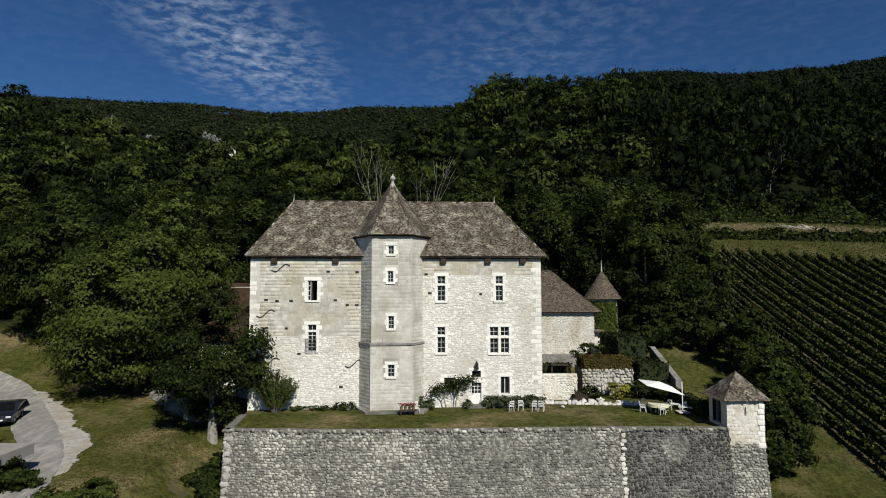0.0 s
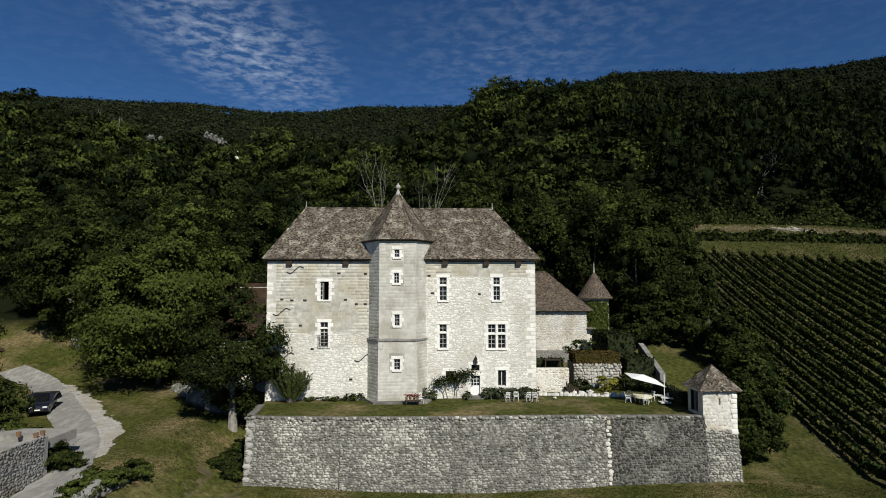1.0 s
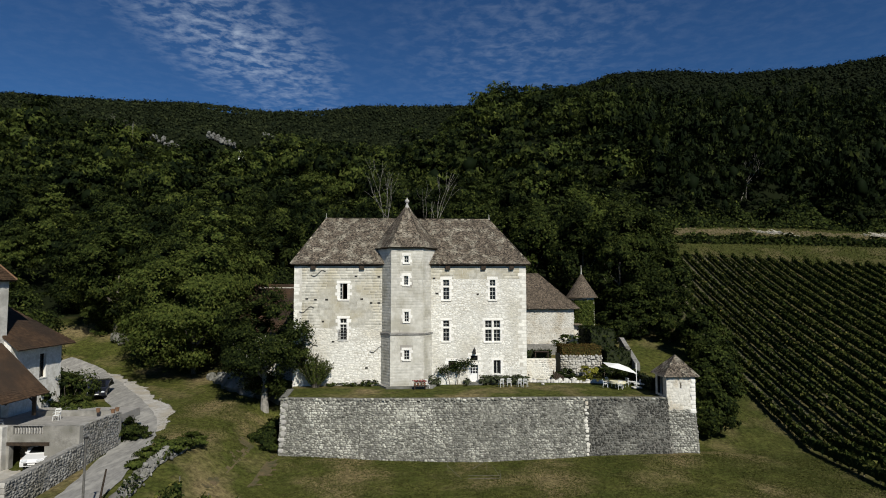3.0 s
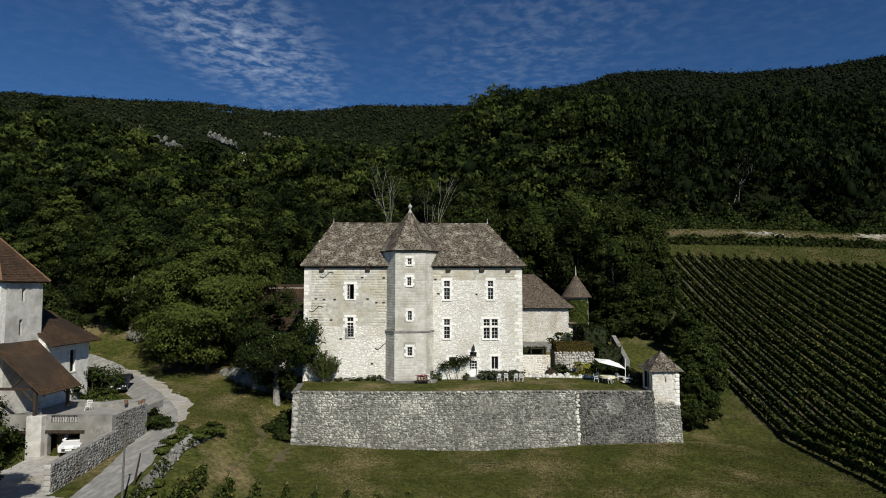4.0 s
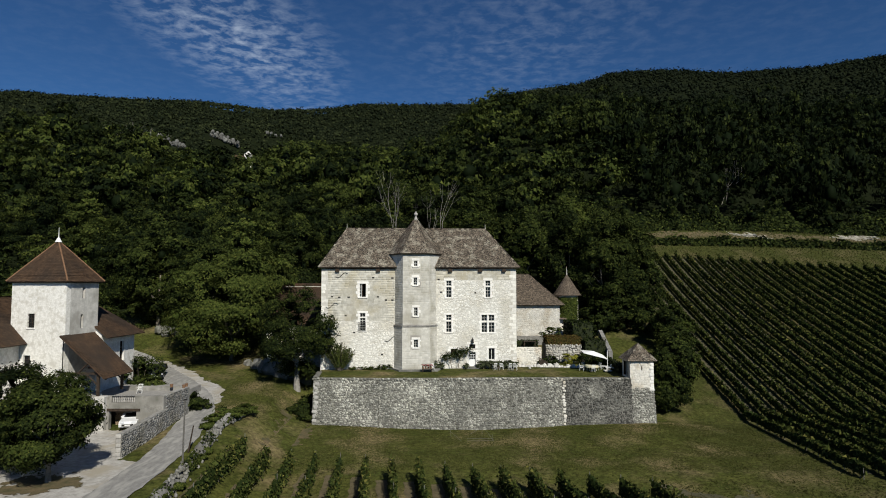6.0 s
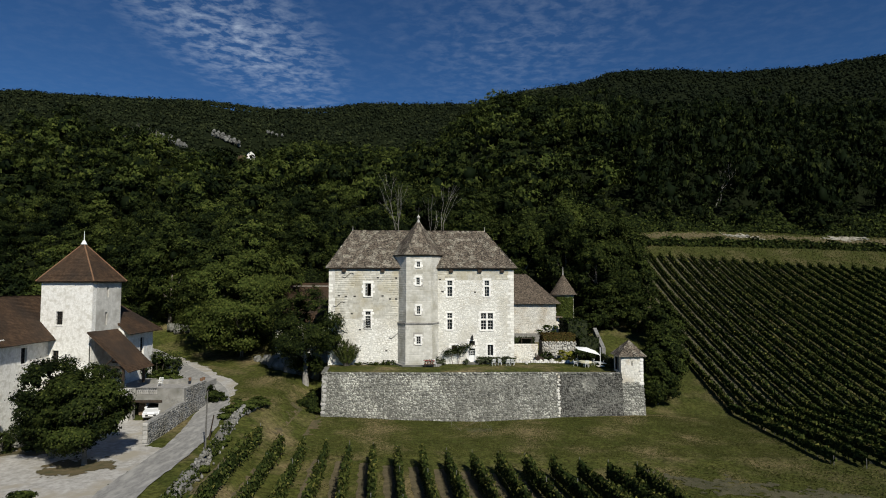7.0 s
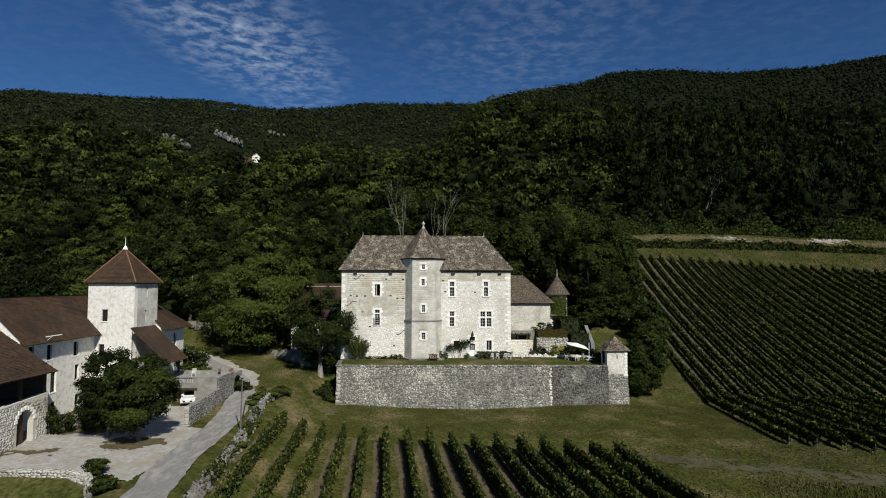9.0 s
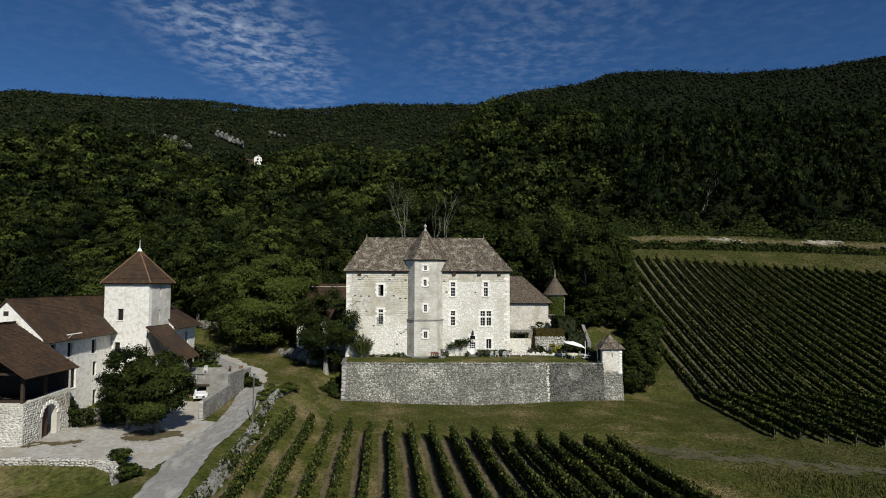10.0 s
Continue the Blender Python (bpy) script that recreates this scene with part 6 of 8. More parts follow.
# ---- single trees and shrubs that stand apart
def make_trees():
    T = [  # x, y, radius, height, bare trunk, leaves, leaf, tint, label
        (-21.4, 55.2, 5.6, 15.0, 2.0, 21000, 0.13, 0.24, "dense dark green tree with pale trunk beside the terrace"),
        (-35.4, 68.5, 9.6, 20.3, 0.0, 30000, 0.17, 0.85, "broad spreading green tree at the meadow's edge"),
        (-42.5, 77.0, 8.0, 18.0, 0.0, 16000, 0.19, 0.45, "large spreading green tree beside the lane"),
        (-28.0, 82.0, 6.8, 20.0, 0.0, 12000, 0.19, 0.34, "tall dark green tree behind the terrace tree"),
        (-54.5, 83.0, 7.5, 19.0, 0.6, 11000, 0.21, 0.40, "large green tree at the edge of the wood"),
        (-19.5, 84.0, 5.6, 19.0, 1.0, 9000, 0.21, 0.22, "dark green tree behind the castle"),
        (-46.0, 50.5, 3.2, 9.5, 0.3, 7000, 0.15, 0.28, "dark bushy tree behind the farm buildings"),
        (-53.0, 57.0, 5.0, 13.5, 0.3, 9000, 0.17, 0.30, "dark bushy tree behind the farm buildings"),
        (-61.0, 60.0, 5.5, 15.0, 0.3, 9000, 0.18, 0.36, "bushy green tree behind the farm buildings"),
        (29.4, 53.0, 3.4, 8.6, 0.0, 13000, 0.15, 0.36, "dense green tree beside the watch turret"),
        (33.5, 60.5, 3.2, 8.5, 0.2, 8000, 0.16, 0.36, "bushy green tree along the vineyard's edge"),
        (35.8, 66.0, 3.0, 7.0, 0.2, 8000, 0.17, 0.32, "bushy green tree along the vineyard's edge"),
        (38.2, 73.0, 3.3, 8.5, 0.2, 8000, 0.18, 0.36, "bushy green tree along the vineyard's edge"),
        (35.6, 83.0, 4.6, 14.0, 0.3, 8000, 0.18, 0.26, "dark green tree above the garden wall"),
        (29.5, 85.0, 6.6, 22.0, 0.6, 15000, 0.19, 0.38, "tall green tree above the garden wall"),
        (35.2, 88.5, 5.2, 17.5, 0.4, 13000, 0.19, 0.30, "tall dark green tree at the vineyard's edge"),
        (38.0, 96.0, 5.2, 16.5, 0.4, 11000, 0.20, 0.36, "rounded green tree at the vineyard's edge"),
        (24.5, 90.0, 5.8, 20.5, 1.0, 10000, 0.20, 0.20, "dark green tree behind the round tower"),
        (15.0, 93.0, 6.2, 20.0, 1.0, 9000, 0.21, 0.28, "dark green tree behind the outbuilding"),
        (6.5, 95.0, 6.2, 21.0, 1.0, 9000, 0.21, 0.40, "green tree behind the castle"),
        (27.2, 80.0, 3.0, 7.0, 0.0, 4500, 0.17, 0.22, "dark bushy undergrowth tree above the garden wall"),
        (31.2, 81.5, 3.2, 7.5, 0.0, 4500, 0.17, 0.30, "dark bushy undergrowth tree above the garden wall"),
        (35.4, 80.0, 3.0, 7.0, 0.0, 4500, 0.17, 0.26, "dark bushy undergrowth tree above the garden wall"),
        (-36.2, 21.5, 3.0, 9.3, 0.6, 17000, 0.11, 0.12, "dense dark green tree in the farm yard"),
        (-32.1, 19.6, 3.4, 8.6, 0.6, 21000, 0.11, 0.36, "dense round green tree in the farm yard"),
    ]
    for k, (x, y, r, h, th, n, leaf, ti, lab) in enumerate(T):
        tree(x, y, gz(x, y) - (0.6 if th < 0.5 else 0), r, h, 300 + 7 * k, lab, th, 0.40 if k == 0 else 0.30 if r > 4 else 0.2, n, leaf, ti, n_lobes=34 if k == 0 else 60 if h < 10 and x < -28 else 44, bark=M_PALEBARK if k == 0 else None)


def shrub(x, y, z, r, h, seed, label, n=1500, leaf=0.12, tint=0.4, name="shrub", material=None, lobes=14):
    s = thing(name, pose(x, y, z), label, "shrub")
    me = crown_mesh("foliage", seed, r, h, lobes, n, leaf, tint)
    o = link_mesh("foliage", me, material or M_LEAF, s)
    o.location = (0, 0, h * 0.46)
    bm = bmesh.new()
    rng = np.random.default_rng(seed)
    for k in range(6):
        a = rng.random() * 6.28
        tube(bm, (0, 0, -0.1), (math.cos(a) * r * 0.5, math.sin(a) * r * 0.5, h * 0.6), 0.04, 0.015, 5)
    part("stem", bm, M_BARK, s)["kind"] = "stuff"
    return s


def broom_bush(x, y, z, seed, label):
    """An upright bush of thin rods with small leaves."""
    s = thing("shrub", pose(x, y, z), label, "shrub")
    rng = np.random.default_rng(seed)
    V, T = [], []
    bm = bmesh.new()
    for k in range(110):
        a, rr = rng.random() * 6.28, rng.random() ** 0.5
        top = np.array([math.cos(a) * rr * 2.2, math.sin(a) * rr * 1.6, 3.7 - 1.5 * rr + 0.5 * rng.random()])
        base = np.array([math.cos(a) * 0.35 * rr, math.sin(a) * 0.35 * rr, 0])
        tube(bm, base, top, 0.018, 0.006, 4)
        n = 60
        t = 0.2 + 0.8 * rng.random(n)
        p = base + (top - base) * t[:, None] + rng.normal(size=(n, 3)) * 0.07
        d = rng.normal(size=(n, 3)) * 0.5 + np.array([math.cos(a), math.sin(a), 0.6])
        d /= np.linalg.norm(d, axis=1)[:, None]
        e = np.cross(d, rng.normal(size=(n, 3)))
        e /= np.linalg.norm(e, axis=1)[:, None]
        b = np.cross(d, e)
        V.append(np.stack([p - e * 0.10, p - b * 0.05, p + e * 0.10, p + b * 0.05], 1).reshape(-1, 3))
        T.append(np.clip(0.6 + 0.3 * rng.normal(size=n), 0, 1))
    part("stem", bm, M_BARK, s)
    v = np.concatenate(V)
    link_mesh("foliage", np_mesh("foliage", v, np.arange(len(v)).reshape(-1, 4), np.concatenate(T)), M_LEAF, s)


def bare_tree(x, y, z, h, seed, label="pale leafless tree among the green woods"):
    t = thing("bare_tree", pose(x, y, z), label, "tree")
    rng = np.random.default_rng(seed)
    bm = bmesh.new()

    def grow(p, d, length, r, depth):
        q = p + d * length
        m = p.lerp(q, 0.5) + Vector(rng.normal(size=3)) * length * 0.05
        tube(bm, p, m, r, r * 0.8, 5)
        tube(bm, m, q, r * 0.8, r * 0.6, 5)
        if depth:
            for k in range(2 if depth > 1 else 3):
                nd = (d + Vector(rng.normal(size=3)) * 0.30 + Vector((0, 0, 0.15))).normalized()
                grow(q, nd, length * (0.62 + 0.2 * rng.random()), r * 0.55, depth - 1)
    grow(Vector((0, 0, -1)), Vector((0.10 * rng.normal(), 0.08 * rng.normal(), 1)).normalized(), h * 0.42, 0.10, 3)
    part("trunk", bm, M_PALEBARK, t)


M_PALEBARK = mat("pale_bark", (0.17, 0.16, 0.14), (0.32, 0.30, 0.27), 3, 0.95)


# ---- buildings and garden to the right of the castle
def make_wing():
    c = thing("side_wing", Matrix.Identity(4), "pale rubble outbuilding with brown hipped tiled roof", "outbuilding")
    part("wall", boxes((8.0, 19.4, 76.0, 84.0, -2, 8.1)), M_MORTAR_PALE, c)
    rng = np.random.default_rng(400)
    lay(c, courses(rng, 10.5, 19.4, 1.0, 8.0, (0.15, 0.26), (0.2, 0.46)), flat_place(76.0), M_GUARD, "rubble", 0.010, 0, seed=401)
    e = [(7.4, 75.4, 8.1), (20.2, 75.4, 8.1), (20.2, 84.6, 8.1), (7.4, 84.6, 8.1)]
    r = [(10.5, 80.0, 13.5), (14.6, 80.0, 13.5)]
    tiled(c, [e[0], e[1], r[1], r[0]], M_TILE2, 410, 0.24, 0.2)
    tiled(c, [e[1], e[2], r[1]], M_TILE2, 411, 0.24, 0.2)
    tiled(c, [e[2], e[3], r[0], r[1]], M_TILE2, 412, 0.4, 0.4)
    capping(c, (*r[0][:2], 13.52), (*r[1][:2], 13.52), M_TILE2)
    capping(c, e[1], r[1], M_TILE2, 0.09, "hip_tile")
    part("lean_roof", boxes((19.4, 20.6, 75.8, 78.5, 5.6, 5.75)), M_TILE2, c)
    part("side_wall", boxes((19.4, 20.3, 76.6, 78.4, 0, 5.6)), M_GUARD, c)
    part("low_ledge", boxes((9.0, 19.6, 75.2, 76.0, -1, 2.75)), M_RUBBLE, c, "shaded stone ledge along the foot")
    t = thing("round_tower", pose(21.6, 80.2, 0), "small round tower clad in ivy with a conical tiled roof", "tower")
    bm = bmesh.new()
    bmesh.ops.create_cone(bm, cap_ends=True, segments=24, radius1=2.0, radius2=1.95, depth=10.0, matrix=Matrix.Translation((0, 0, 4.8)))
    part("wall", bm, M_GUARD, t)
    n = 16
    ring = [(2.55 * math.cos(2 * math.pi * i / n), 2.55 * math.sin(2 * math.pi * i / n), 9.75) for i in range(n)]
    for i in range(n):
        tiled(t, [ring[i], ring[(i + 1) % n], (0, 0, 13.6)], M_TILE2, 420 + i, 0.22, 0.2)
    part("finial", tube(bmesh.new(), (0, 0, 13.4), (0, 0, 15.0), 0.12, 0.02, 8), M_SEAM, t)
    rng = np.random.default_rng(431)
    k = 5200
    a = -math.pi / 2 + (rng.random(k) - 0.62) * 2.2
    z = 1.0 + 8.3 * rng.random(k)
    p = np.stack([2.1 * np.cos(a), 2.1 * np.sin(a), z], 1) + rng.normal(size=(k, 3)) * 0.08
    d = np.stack([np.cos(a), np.sin(a), 0.3 * np.ones(k)], 1) + rng.normal(size=(k, 3)) * 0.4
    link_mesh("ivy", leaf_cloud(p, d, 0.16, rng, 0.8), M_LEAF, t)


def make_shed():
    """A lean-to outbuilding beside the castle, half hidden by the trees."""
    c = thing("outbuilding", Matrix.Identity(4), "low pale outbuilding with a brown tiled lean-to roof behind trees", "outbuilding")
    part("wall", boxes((-29.0, -18.6, 66.0, 66.6, -3.5, 5.4)), M_MORTAR_PALE, c)
    for x in (-29.0, -19.2):
        bm = bmesh.new()
        f0 = poly(bm, [(x, 66.6, -3.5), (x, 75.4, -3.5), (x, 75.4, 11.4), (x, 66.6, 5.8)])
        ex = bmesh.ops.extrude_face_region(bm, geom=[f0])
        bmesh.ops.translate(bm, verts=[v for v in ex["geom"] if isinstance(v, bmesh.types.BMVert)], vec=(0.6, 0, 0))
        bmesh.ops.recalc_face_normals(bm, faces=bm.faces)
        part("wall", bm, M_MORTAR_PALE, c)
    part("wall", boxes((-28.4, -19.2, 74.8, 75.4, -3.5, 11.4)), M_MORTAR_PALE, c)
    lay(c, courses(np.random.default_rng(640), -29.0, -18.6, -2.5, 5.2, (0.16, 0.26), (0.2, 0.5)), flat_place(66.0), M_GUARD, "rubble", 0.02, 0, seed=641)
    tiled(c, [(-29.5, 65.5, 5.35), (-18.3, 65.5, 5.35), (-18.3, 75.8, 11.9), (-29.5, 75.8, 11.9)], M_FTILE, 642, 0.2, 0.17)


make_shed()


def leaf_cloud(p, d, size, rng, tint):
    """Leaf cards at the points p, facing about d."""
    d = d / np.linalg.norm(d, axis=1)[:, None]
    e = np.cross(d, rng.normal(size=d.shape))
    e /= np.linalg.norm(e, axis=1)[:, None]
    b = np.cross(d, e)
    s = size * (0.6 + 0.8 * rng.random((len(p), 1)))
    v = np.stack([p - e * s, p - b * s * 0.7, p + e * s, p + b * s * 0.7], 1).reshape(-1, 3)
    return np_mesh("leaves", v, np.arange(len(v)).reshape(-1, 4), np.clip(tint + 0.25 * rng.normal(size=len(p)), 0, 1))


def hedge(name, x0, x1, y0, y1, z0, z1, seed, label, density=26, leaf=0.12, tint=0.3, material=None):
    """A clipped hedge: a body with leaves all over it."""
    rng = np.random.default_rng(seed)
    h = thing(name, Matrix.Identity(4), label, "hedge")
    part("body", boxes((x0 + 0.08, x1 - 0.08, y0 + 0.08, y1 - 0.08, z0, z1 - 0.08)), material or M_LEAFDARK, h)
    P, D = [], []
    for ax, at, sgn in ((0, x0, -1), (0, x1, 1), (1, y0, -1), (1, y1, 1), (2, z1, 1)):
        span = [(x0, x1), (y0, y1), (z0, z1)]
        area = np.prod([b - a for i, (a, b) in enumerate(span) if i != ax])
        n = int(area * density)
        q = np.stack([a + (b - a) * rng.random(n) for a, b in span], 1)
        q[:, ax] = at + rng.normal(size=n) * 0.07
        dd = rng.normal(size=(n, 3)) * 0.5
        dd[:, ax] += sgn
        P.append(q)
        D.append(dd)
    link_mesh("foliage", leaf_cloud(np.concatenate(P), np.concatenate(D), leaf, rng, tint), material or M_LEAF, h)
    return h


# near-black hedge body: the shade behind the leaves put into colour
M_LEAFDARK = mat("hedge_core", (0.012, 0.016, 0.006), (0.025, 0.032, 0.010), 3, 0.95)
M_TILE2 = mat("plain_brown_tiles", (0.035, 0.025, 0.018), (0.17, 0.135, 0.10), 7, 0.9, 0.02, 9, island=0.55)
M_RED_LEAF = leaf_mat("reddish_plants", (0.045, 0.040, 0.012), (0.10, 0.055, 0.020), (0.08, 0.085, 0.02))
M_LAV = leaf_mat("lavender_leaves", (0.040, 0.048, 0.026), (0.075, 0.085, 0.045), (0.06, 0.075, 0.03))
M_FLOWER = mat("red_flowers", (0.28, 0.02, 0.03), (0.45, 0.05, 0.06), 8, 0.7)
M_YELLOW = leaf_mat("yellow_shrub_leaves", (0.10, 0.10, 0.018), (0.20, 0.19, 0.03), (0.22, 0.22, 0.04))
M_CLOTH = mat("white_canvas", (0.70, 0.70, 0.68), (0.80, 0.80, 0.78), 2, 0.9)
M_METAL = mat("white_metal", (0.66, 0.66, 0.64), (0.78, 0.78, 0.76), 5, 0.5)
M_CREAM = mat("cream_tablecloth", (0.52, 0.49, 0.34), (0.62, 0.58, 0.42), 3, 0.9)
M_STONEW = mat("garden_stone", (0.36, 0.35, 0.32), (0.55, 0.53, 0.49), 3, 0.95, 0.03, 8, rnd=0.2, island=0.2)


def garden_chair(x, y, turn, label="white painted metal garden chair on the lawn"):
    c = thing("garden_chair", pose(x, y, -0.09, 0, 0, turn), label, "chair", "white garden chairs")
    part("seat", boxes((-0.23, 0.23, -0.22, 0.22, 0.43, 0.46), bevel=0.01), M_METAL, c)
    for sx in (-1, 1):
        part("leg", tube(bmesh.new(), (sx * 0.20, -0.20, 0.44), (sx * 0.24, -0.26, 0), 0.022, 0.018, 6), M_METAL, c)
        part("leg", tube(bmesh.new(), (sx * 0.20, 0.20, 0.44), (sx * 0.22, 0.28, 0), 0.022, 0.018, 6), M_METAL, c)
        part("back_post", tube(bmesh.new(), (sx * 0.21, 0.20, 0.44), (sx * 0.22, 0.32, 0.95), 0.022, 0.018, 6), M_METAL, c)
        part("armrest", boxes((sx * 0.24 - 0.025, sx * 0.24 + 0.025, -0.20, 0.26, 0.64, 0.67)), M_METAL, c)
    for z in (0.58, 0.72, 0.86, 0.94):
        part("back_slat", tube(bmesh.new(), (-0.21, 0.20 + (z - 0.44) * 0.235, z), (0.21, 0.20 + (z - 0.44) * 0.235, z), 0.028, 0.028, 6), M_METAL, c)
    return c


def lounger(x, y, turn):
    c = thing("sun_lounger", pose(x, y, -0.09, 0, 0, turn), "white slatted sun lounger in the shade of the parasol", "lounger", "sun loungers")
    for sy in (-0.3, 0.3):
        part("rail", boxes((-0.95, 0.95, sy - 0.03, sy + 0.03, 0.30, 0.36)), M_METAL, c)
    for k in range(7):
        xx = -0.85 + 0.2 * k
        part("slat", boxes((xx - 0.07, xx + 0.07, -0.28, 0.28, 0.365, 0.385)), M_METAL, c)
    part("backrest", tube(bmesh.new(), (0.45, 0, 0.38), (1.0, 0, 0.85), 0.26, 0.26, 4), M_METAL, c)
    for px, py in ((-0.8, -0.3), (-0.8, 0.3), (0.7, -0.3), (0.7, 0.3)):
        part("leg", boxes((px - 0.025, px + 0.025, py - 0.025, py + 0.025, 0, 0.31)), M_METAL, c)


def make_garden():
    rng = np.random.default_rng(500)
    # low white wall beside the castle corner, with the planted beds
    w = new("garden_low_wall")
    tagged(w, "low whitewashed rubble wall beside the castle", "wall")
    part("wall_core", boxes((9.7, 13.5, 60.0, 60.5, -0.5, 2.4)), M_GUARD, w)
    lay(w, courses(rng, 9.7, 13.5, 0, 2.35, (0.16, 0.26), (0.2, 0.4)), flat_place(60.0), M_GUARD, "rubble", 0.025, 40, (11, 1), seed=501)
    hedge("trained_hedge", 9.9, 13.2, 61.4, 62.2, -0.1, 3.3, 502, "dark shaded hedge behind the low white wall", 22, 0.13, 0.15)
    shelf = thing("wood_store", pose(11.9, 61.0, 2.4), "dark roofed firewood shelf on the wall", "shelf")
    part("roof_board", boxes((-0.9, 0.9, -0.4, 0.3, 0.75, 0.83)), M_DARKWOOD, shelf)
    for x in (-0.8, 0.8):
        part("post", boxes((x - 0.06, x + 0.06, -0.3, -0.18, 0, 0.75)), M_DARKWOOD, shelf)
    bed = new("raised_bed_wall")
    tagged(bed, "rough pale rock wall of a raised flower bed", "wall")
    part("wall_core", boxes((14.6, 20.0, 62.6, 66.0, -0.5, 2.6)), M_MORTAR, bed)
    lay(bed, courses(rng, 14.6, 20.0, -0.1, 2.6, (0.22, 0.5), (0.2, 0.45)), flat_place(62.6), M_FARMSTONE, "rubble", 0.09, 60, (17, 1), seed=503)
    hedge("flowering_plants", 14.7, 19.9, 62.5, 65.8, 2.5, 3.7, 504, "reddish green plants spilling over the raised bed", 40, 0.11, 0.55, M_RED_LEAF)
    shrub(16.2, 66.5, 3.0, 1.6, 2.2, 505, "pale flowering shrub against the outbuilding", 1400, 0.10, 0.7)
    shrub(17.9, 60.8, -0.1, 1.15, 1.7, 506, "yellow-green shrub below the raised bed", 1400, 0.10, 0.8, material=M_YELLOW)
    for k, (x, y, r, h) in enumerate(((19.8, 60.8, 1.3, 1.8), (21.3, 61.2, 1.5, 2.2), (22.4, 59.5, 1.2, 1.8), (15.0, 60.6, 0.9, 1.3), (13.9, 59.6, 0.7, 0.9))):
        shrub(x, y, -0.1, r, h, 510 + k, "dark green clipped shrub at the lawn's edge", 1100, 0.11, 0.15)
    # low leaf tint: the banks' shadow side put into colour
    hedge("ivy_bank", 19.6, 22.9, 66.5, 74.5, -0.1, 5.6, 520, "tall dark ivy-covered bank above the garden", 14, 0.17, 0.10)
    hedge("ivy_bank", 20.4, 23.6, 61.8, 66.5, -0.1, 3.2, 521, "dark ivy-covered bank beside the garden wall", 16, 0.15, 0.10)
    # garden wall running up the slope with a sloped coping
    g = new("garden_wall")
    tagged(g, "stone garden wall with pale sloping coping", "wall")
    bm = bmesh.new()
    A, B = Vector((23.3, 59.6, 0)), Vector((25.2, 72.5, 0))
    n = Vector((B.y - A.y, A.x - B.x, 0)).normalized()
    base = [A, A + n * 0.6, B + n * 0.6, B]
    zt = [1.75, 1.75, 4.0, 4.0]
    for i in range(4):
        j = (i + 1) % 4
        poly(bm, [base[i] - Vector((0, 0, 4)), base[j] - Vector((0, 0, 4)), base[j] + Vector((0, 0, zt[j])), base[i] + Vector((0, 0, zt[i]))])
    poly(bm, [base[i] + Vector((0, 0, zt[i])) for i in range(4)])
    bmesh.ops.recalc_face_normals(bm, faces=bm.faces)
    part("wall_core", bm, M_FARMSTONE2, g)
    d = (B - A).normalized()
    L = (B - A).length
    for k in range(int(L / 0.9)):
        u = 0.45 + k * 0.9
        c0 = A + d * u + n * 0.3 + Vector((0, 0, 1.8 + 2.25 * u / L))
        b = boxes((-0.42, 0.42, -0.30, 0.30, -0.06, 0.06), bevel=0.02)
        ob = part("coping_stone", b, M_FARMSTONE2, g)
        ob.matrix_local = Matrix.Translation(c0) @ Matrix.Rotation(math.atan2(d.y, d.x), 4, "Z") @ Matrix.Rotation(-math.atan2(2.25, L), 4, "Y")
    r = new("terrace_side_wall")
    tagged(r, "low grey dry-stone wall along the terrace side", "wall")
    part("wall_core", boxes((23.1, 23.6, 50.2, 59.6, -5, 0.55)), M_FARMSTONE2, r)
    lay(r, [(u, 0.62, 0.5, 0.5) for u in np.arange(0.3, 9.4, 0.48)], lambda u, v: ((23.35, 50.2 + u, 0.52), (0, 1, 0), (-1, 0, 0), (0, 0, 1)), M_STONEW, "rubble", 0.16, 20, (0, 0), seed=530)
    hedge("side_hedge", 22.3, 23.0, 51.5, 58.5, -0.1, 1.2, 531, "low dark hedge along the terrace side", 26, 0.12, 0.12)
    # border stones along the beds
    b = new("stone_border")
    tagged(b, "low border of rough stones at the lawn's edge", "border")
    for k, x in enumerate(np.arange(9.6, 18.4, 0.42)):
        lay(b, [(0, 0, 0.40 + 0.1 * (k % 3), 0.36)], lambda u, v, x=x, k=k: ((x, 57.6 - 0.10 * (x - 10) + 0.08 * (k % 2), -0.12), (1, 0, 0), (0, 1, 0), (0, 0, 1)), M_STONEW, "rubble", 0.30, 1, (0, 0), seed=k)
    for k, (x, y, s) in enumerate(((12.7, 57.9, 0.5), (13.6, 58.2, 0.65), (14.6, 57.6, 0.45), (15.4, 58.4, 0.6), (16.9, 57.4, 0.45), (18.4, 57.0, 0.5), (11.2, 56.0, 0.22))):
        rock("garden_boulder", x, y, -0.15, s, 540 + k, "pale rough boulder in the garden border", M_STONEW)
    # lavender, climbing tree and bench by the front
    C = CASTLE
    def at(s, y, z=0.0):
        v = C @ Vector((s, y, z))
        return v.x, v.y, v.z
    for k in range(11):
        x, y, z = at(8.15 + 0.50 * k, -0.75)
        shrub(x, y, -0.12, 0.52, 1.15, 560 + k, "grey-green lavender bush below the castle wall", 500, 0.09, 0.4, "lavender", M_LAV, 8)
    for s, r, h in ((6.15, 0.4, 0.9), (1.9, 0.7, 1.2), (2.6, 0.55, 0.9)):
        x, y, z = at(s, -0.7)
